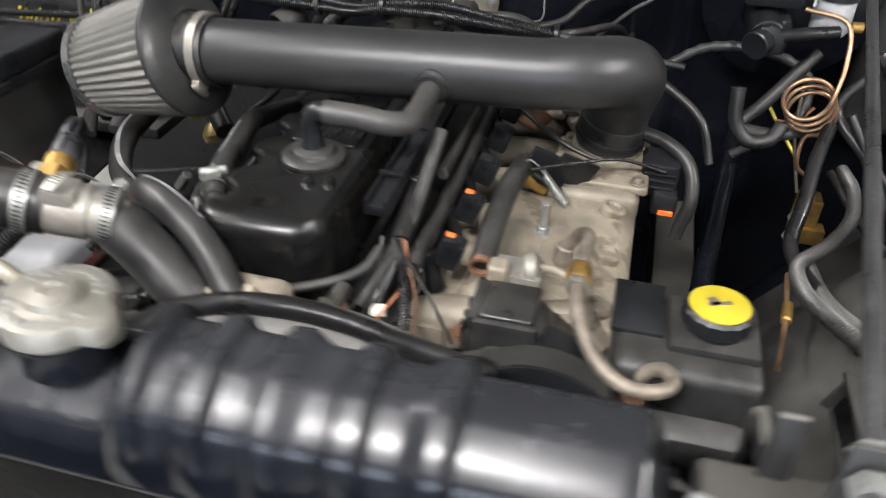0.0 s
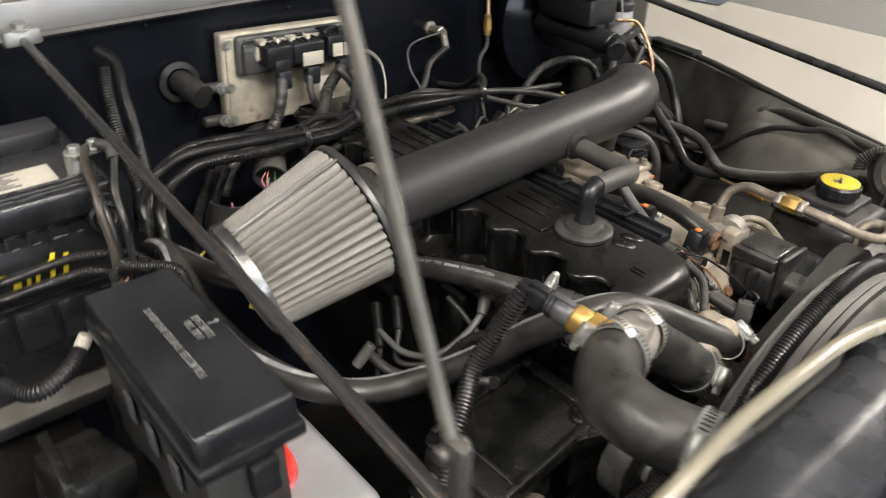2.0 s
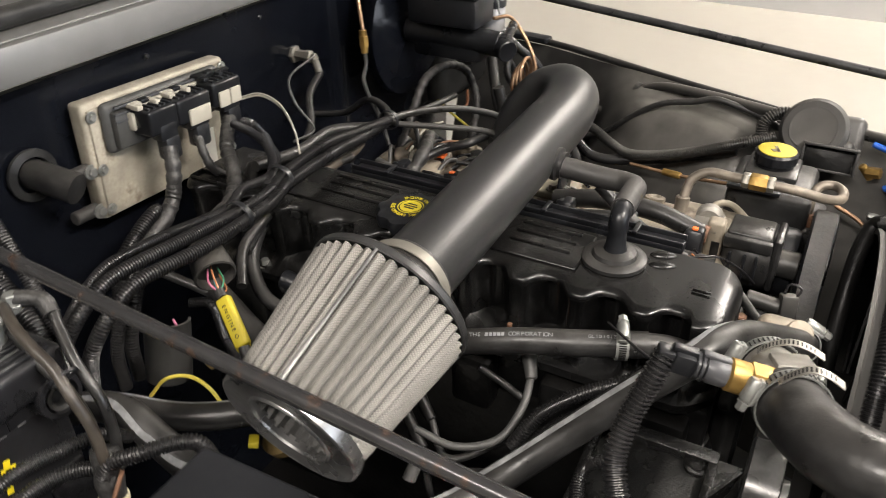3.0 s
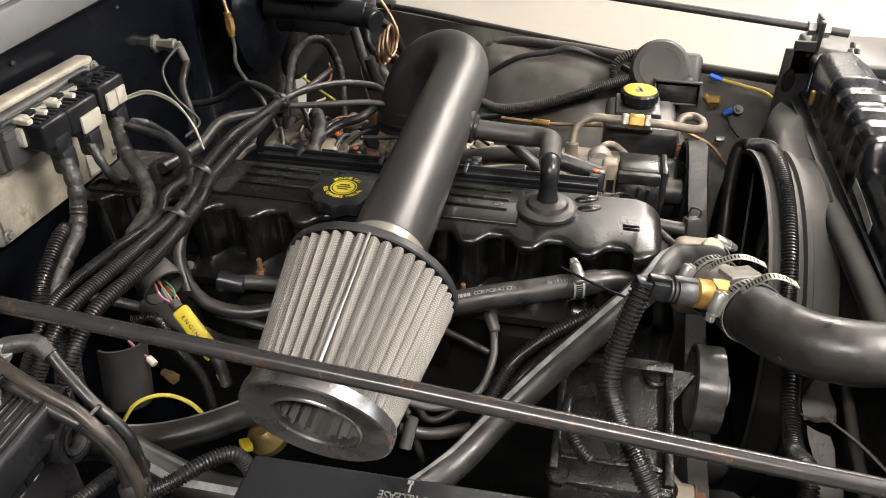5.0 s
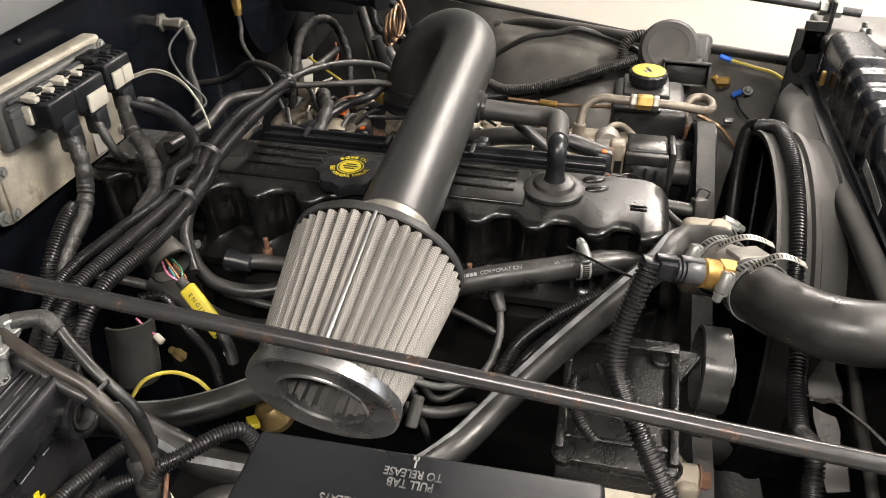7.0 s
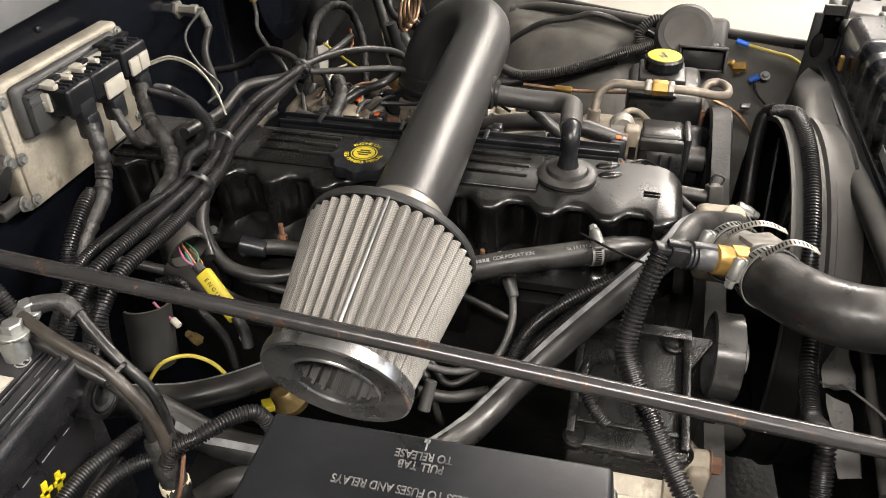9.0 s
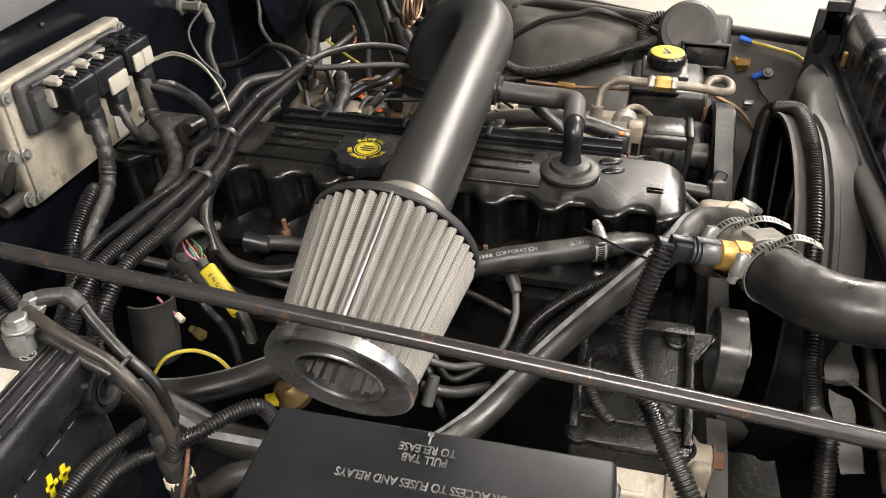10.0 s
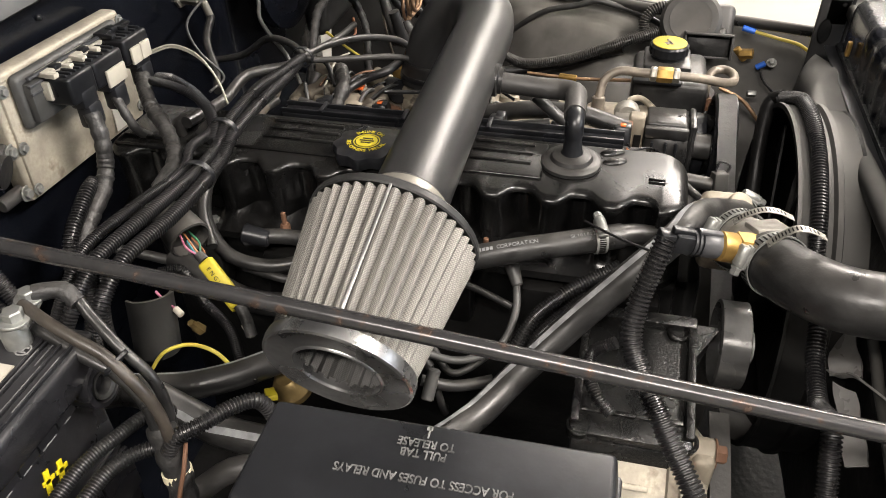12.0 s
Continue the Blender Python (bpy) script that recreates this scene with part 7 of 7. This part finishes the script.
# ---- low things beside the fuse box ----
wire("hose", [(-0.60, 0.93, 0.93), (-0.585, 0.905, 0.945), (-0.575, 0.875, 0.945), (-0.57, 0.84, 0.93)], 0.011, "rubber_grey", "dull dark hose below the fuse box", "hose")
wire("hose", [(-0.625, 0.895, 0.92), (-0.615, 0.872, 0.945), (-0.61, 0.85, 0.95), (-0.60, 0.82, 0.93)], 0.010, "rubber_grey", "dull dark hose below the fuse box", "hose")
jc = thing("junction_plug", (-0.72, 0.5, 0.86), "black wiring junction with yellow and green plugs", "connector")
part("block", box((-0.694, 0.648, 0.9), (0.07, 0.045, 0.035), 0.004, (0, 0, 20)), M["plastic"], jc)
part("print_patch", box((-0.713, 0.659, 0.918), (0.03, 0.025, 0.001), 0, (0, 0, 20)), M["print"], jc, "worn pale print")
part("plug", cyl((-0.667, 0.638, 0.92), (-0.661, 0.631, 0.92), 0.005), M["yellow"], jc, "yellow plug")
part("plug", cyl((-0.669, 0.636, 0.905), (-0.663, 0.63, 0.905), 0.005), M["wire_g"], jc, "green plug")
conduit([(-0.659, 0.637, 0.915), (-0.642, 0.627, 0.9), (-0.63, 0.615, 0.87)], 0.007, "black corrugated conduit below the fuse box")
conduit([(-0.73, 0.639, 0.9), (-0.683, 0.618, 0.9), (-0.654, 0.621, 0.9), (-0.653, 0.641, 0.9)], 0.007, "black corrugated conduit below the fuse box")
for k in range(3):
    wire("wire", [(-0.769, 0.706, 0.93), (-0.75, 0.695, 0.92), (-0.73, 0.681, 0.91)] if k == 0 else ([(-0.772, 0.697, 0.92), (-0.755, 0.687, 0.91), (-0.735, 0.676, 0.9)] if k == 1 else [(-0.773, 0.711, 0.915), (-0.75, 0.693, 0.91), (-0.73, 0.681, 0.9)]), 0.005, "rubber", "thin black cable beside the fuse box", "cable", "low cables")
solo("panel_bolt", bolt((-0.747, 0.654, 0.9), (0, 0, 1), 0.011, 0.008), M["white"], "pale round bolt head beside the fuse box", "bolt")
solo("mount_bracket", join(box((-0.741, 0.743, 0.95), (0.06, 0.07, 0.05), 0.006, (0, 10, 15)), box((-0.759, 0.752, 0.95), (0.01, 0.08, 0.06), 0.002)), M["oily"], "greasy black bracket with a tan edge", "bracket")
# clutter behind the valve cover
rw = thing("rear_wiring", (0.05, 1.0, 0.95), "taped wiring knot with pale plugs behind the head", "wiring")
part("arch", sweep([(0.078, 1.09, 0.953), (0.163, 1.11, 1), (0.222, 1.12, 1.034), (0.305, 1.12, 1.035), (0.36, 1.11, 1.008), (0.36, 1.09, 0.962), (0.307, 1.07, 0.92), (0.278, 1.06, 0.901)], 0.0072, 14, 0.004, lambda k: 1 + 0.1 * math.sin(k * 1.3)), M["tape"], rw)
part("stub", sweep([(0.078, 1.09, 0.953), (0.078, 1.08, 0.978), (0.088, 1.08, 0.988)], 0.012, 14), M["rubber"], rw)
part("branch", sweep([(0.024, 1.061, 1.05), (0.102, 1.047, 1.04), (0.191, 1.046, 1.03)], 0.005, 12), M["rubber"], rw)
part("knot", sweep([(-0.024, 1.007, 0.99), (0, 1.006, 1), (0.017, 1.006, 1.01), (0.09, 1.037, 1)], 0.010, 14, 0.004, lambda k: 1 + 0.15 * math.sin(k * 0.9)), M["tape"], rw)
part("knot", sweep([(0.009, 1.009, 1), (0.04, 0.983, 1.01), (0.053, 0.952, 1.02), (0.089, 0.941, 1.02)], 0.0065, 12), M["loom"], rw)
part("plug", cyl((0.128, 1.087, 0.98), (0.119, 1.059, 0.98), 0.014), M["pipe"], rw, "tan round sensor")
part("plug", box((0.100, 0.985, 0.962), (0.022, 0.022, 0.022), 0.004, (0, 0, 20)), M["wire_w"], rw, "cream plug")
part("plug", lathe([(0.018, 0), (0.018, 0.03)], (0.098, 0.96, 0.97), (-0.6, -0.6, 0.2), 20), M["plastic"], rw, "black round plug")
part("clip", box((0.046, 0.992, 0.995), (0.014, 0.012, 0.004), 0.001), M["orange"], rw, "orange clip")
for pts_, m_ in (([(0.383, 1.12, 0.962), (0.362, 1.11, 0.943), (0.334, 1.11, 0.94)], "wire_o"), ([(0.319, 1.15, 0.958), (0.345, 1.13, 0.924), (0.374, 1.11, 0.89)], "wire_y"), ([(-0.005, 0.996, 0.99), (-0.005, 0.971, 0.99), (0.005, 0.957, 0.98)], "loom")):
    part("strand", sweep(pts_, 0.0025, 10), M[m_], rw)
random.seed(11)
for k in range(26):
    lx, ly, lz = random.uniform(0.0, 0.14), random.uniform(0.94, 1.09), random.uniform(0.925, 0.985)
    part("cast_lump", box((lx, ly, lz), (random.uniform(0.02, 0.045), random.uniform(0.02, 0.045), random.uniform(0.015, 0.03)), 0.007, (random.uniform(-30, 30), random.uniform(-30, 30), random.uniform(0, 90)), segs=3), M[("alu", "pipe", "block", "alu", "pipe", "rust")[k % 6]], rw)
for k in range(18):
    a0 = Vector((random.uniform(0.0, 0.06), random.uniform(0.98, 1.06), random.uniform(0.97, 1.0)))
    a1 = a0 + Vector((random.uniform(0.03, 0.09), random.uniform(-0.07, 0.05), random.uniform(-0.03, 0.02)))
    part("strand", sweep([a0, a0.lerp(a1, 0.5) + Vector((0, 0, 0.015)), a1], random.uniform(0.0016, 0.004), 10), M[("loom", "tape", "loom", "plugwire", "rust", "loom", "wire_w")[k % 7]], rw)
part("sensor_base", box((0.085, 1.08, 0.94), (0.07, 0.08, 0.05), 0.015, segs=3), M["alu"], rw, "dirty cast boss")

# ---- hoses and wiring by the brake parts and across the front of the cover ----
wire("hose", [(0.259, 1, 1.029), (0.264, 0.99, 0.987), (0.283, 0.985, 0.964), (0.309, 0.985, 0.967), (0.323, 1, 0.984)], 0.0095, "rubber", "black hose looped by the brake line", "hose")
wire("hose", [(0.446, 1.08, 1.065), (0.453, 1.05, 1.035), (0.475, 1.02, 1.002), (0.487, 1, 0.953), (0.477, 0.97, 0.899), (0.493, 0.95, 0.805)], 0.0085, "loom", "thick dusty black hose at the cowl corner", "hose")
wire("hose", [(0.405, 1.02, 1), (0.438, 1, 0.952), (0.482, 0.98, 0.903), (0.505, 0.95, 0.848), (0.527, 0.92, 0.849), (0.543, 0.9, 0.871)], 0.006, "rubber", "thin black hose along the inner fender", "hose")
conduit([(0.43, 1.06, 0.90), (0.42, 0.95, 0.925), (0.405, 0.88, 0.925), (0.375, 0.832, 0.916), (0.34, 0.786, 0.918), (0.33, 0.706, 0.939), (0.34, 0.619, 0.97), (0.36, 0.566, 0.985)], 0.0085, "dusty corrugated conduit dropping to the horn", skin="loom_dusty")
wire("vacuum_hose", [(-0.205, 0.492, 1.000), (-0.170, 0.496, 0.992), (-0.146, 0.512, 0.990), (-0.118, 0.530, 0.990), (-0.093, 0.552, 0.994), (-0.085, 0.58, 1.0)], 0.0048, "tape", "thin taped hose across the front of the valve cover", "hose")
wire("wire", [(-0.074, 0.612, 1.0), (-0.062, 0.585, 0.992), (-0.045, 0.56, 0.97), (-0.038, 0.53, 0.93)], 0.0012, "rust", "thin brown loose wire", "wire", "wires")
wire("hose", [(-0.217, 1.072, 1.03), (-0.171, 1.072, 1.032), (-0.12, 1.07, 1.032), (-0.072, 1.072, 1.03), (-0.02, 1.091, 1.02)], 0.0068, "pipe_brown", "brown-grey rubber hose behind the head", "hose")
solo("plug", box((-0.161, 1.074, 1.044), (0.012, 0.006, 0.008), 0.001, (0, 0, 30)), M["adapter"], "small pale plug on the rear wiring", "plug")
wire("wire", [(-0.275, 0.636, 1.03), (-0.311, 0.6, 1.04), (-0.338, 0.572, 1.05)], 0.0014, "loom", "long black tail of a cable tie", "cable tie")

# ---- cast details on the intake manifold ----
part("flange", box((0.105, 0.865, 0.966), (0.115, 0.11, 0.012), 0.004, segs=3), M["alu"], im, "cast throttle flange")
for x, y in ((0.06, 0.82), (0.15, 0.82), (0.06, 0.91), (0.155, 0.905)):
    part("flange_bolt", bolt((x, y, 0.972), (0, 0, 1), 0.006, 0.007), M["pipe"], im)
for y in (0.60, 0.69, 0.78):
    part("boss", lathe([(0.016, 0), (0.015, 0.012), (0.010, 0.014), (0.008, 0.010), (0, 0.010)], (0.125, y, 0.948), (0.25, 0, 1), 20), M["alu"], im)
part("stud", join(cyl((0.055, 0.72, 0.95), (0.055, 0.72, 0.99), 0.004), bolt((0.055, 0.72, 0.952), (0, 0, 1), 0.007, 0.007)), M["zinc"], im, "zinc stud and nut")
part("vacuum_port", join(cyl((0.045, 0.80, 0.955), (0.02, 0.795, 0.975), 0.007), cyl((0.03, 0.797, 0.967), (0.018, 0.7945, 0.977), 0.009)), M["brass"], im, "brass vacuum port")
part("tag_plate", box((0.075, 0.805, 0.985), (0.05, 0.003, 0.04), 0.001, (15, 25, 20)), M["plastic"], im, "dark bracket plate")
wire("throttle_cable", [(0.03, 0.76, 1.005), (0.08, 0.80, 1.0), (0.13, 0.83, 0.995), (0.18, 0.84, 0.98)], 0.0022, "loom", "thin black cable over the throttle", "cable")
wire("wire", [(-0.075, 0.60, 1.0), (-0.06, 0.575, 1.0), (-0.04, 0.56, 0.985), (-0.02, 0.545, 0.965), (0.0, 0.53, 0.94)], 0.0016, "loom", "thin black loose wire at the front of the head", "wire", "wires")
conduit([(-0.07, 0.60, 0.98), (-0.055, 0.56, 0.965), (-0.05, 0.53, 0.94), (-0.055, 0.515, 0.90)], 0.006, "short black corrugated conduit at the front of the head")

# ---- taped branch beside the fuse box ----
tbx = thing("wiring_harness", (-0.632, 0.916, 0.98), "black taped wiring branch with a cream tape band", "wiring")
part("branch", sweep([(-0.622, 0.925, 1.045), (-0.630, 0.918, 1.025), (-0.634, 0.914, 1.005), (-0.638, 0.913, 0.97)], 0.0108, 16, 0.004, lambda k: 1 + 0.06 * math.sin(k * 1.2)), M["tape"], tbx)
part("tape_band", cyl((-0.6325, 0.9155, 1.009), (-0.6345, 0.9140, 1.000), 0.0116), M["label_cream"], tbx, "cream tape band")
part("strand", sweep([(-0.626, 0.904, 1.035), (-0.640, 0.902, 1.02), (-0.648, 0.906, 1.0), (-0.65, 0.91, 0.97)], 0.0018, 8), M["rust"], tbx, "thin brown strand")
pb = part("pump_case", join(lathe([(0.020, 0), (0.038, 0.004), (0.042, 0.012), (0.042, 0.050), (0.036, 0.058), (0.030, 0.062)], (0.052, 0.515, 0.948), (0, 1, 0), 40), box((0.050, 0.548, 0.986), (0.050, 0.054, 0.010), 0.004, segs=3), box((0.020, 0.548, 0.980), (0.012, 0.058, 0.016), 0.003), box((0.050, 0.514, 0.955), (0.060, 0.010, 0.074), 0.005)), M["rubber"], alt, "black rounded pump case")
part("pump_boss", cyl((0.045, 0.515, 0.950), (0.045, 0.486, 0.950), 0.018), M["plastic_dull"], pb)
for y in (0.566, 0.548, 0.534):
    part("case_rib", box((0.010, y, 0.950), (0.006, 0.004, 0.04), 0.0015), M["plastic"], pb)
part("side_bracket", join(box((0.030, 0.589, 0.966), (0.020, 0.022, 0.068), 0.005, segs=3)), M["alu"], alt, "pale cast bracket")
part("bracket_slot", box((0.0205, 0.586, 0.958), (0.003, 0.010, 0.030), 0.001), M["block"], alt)
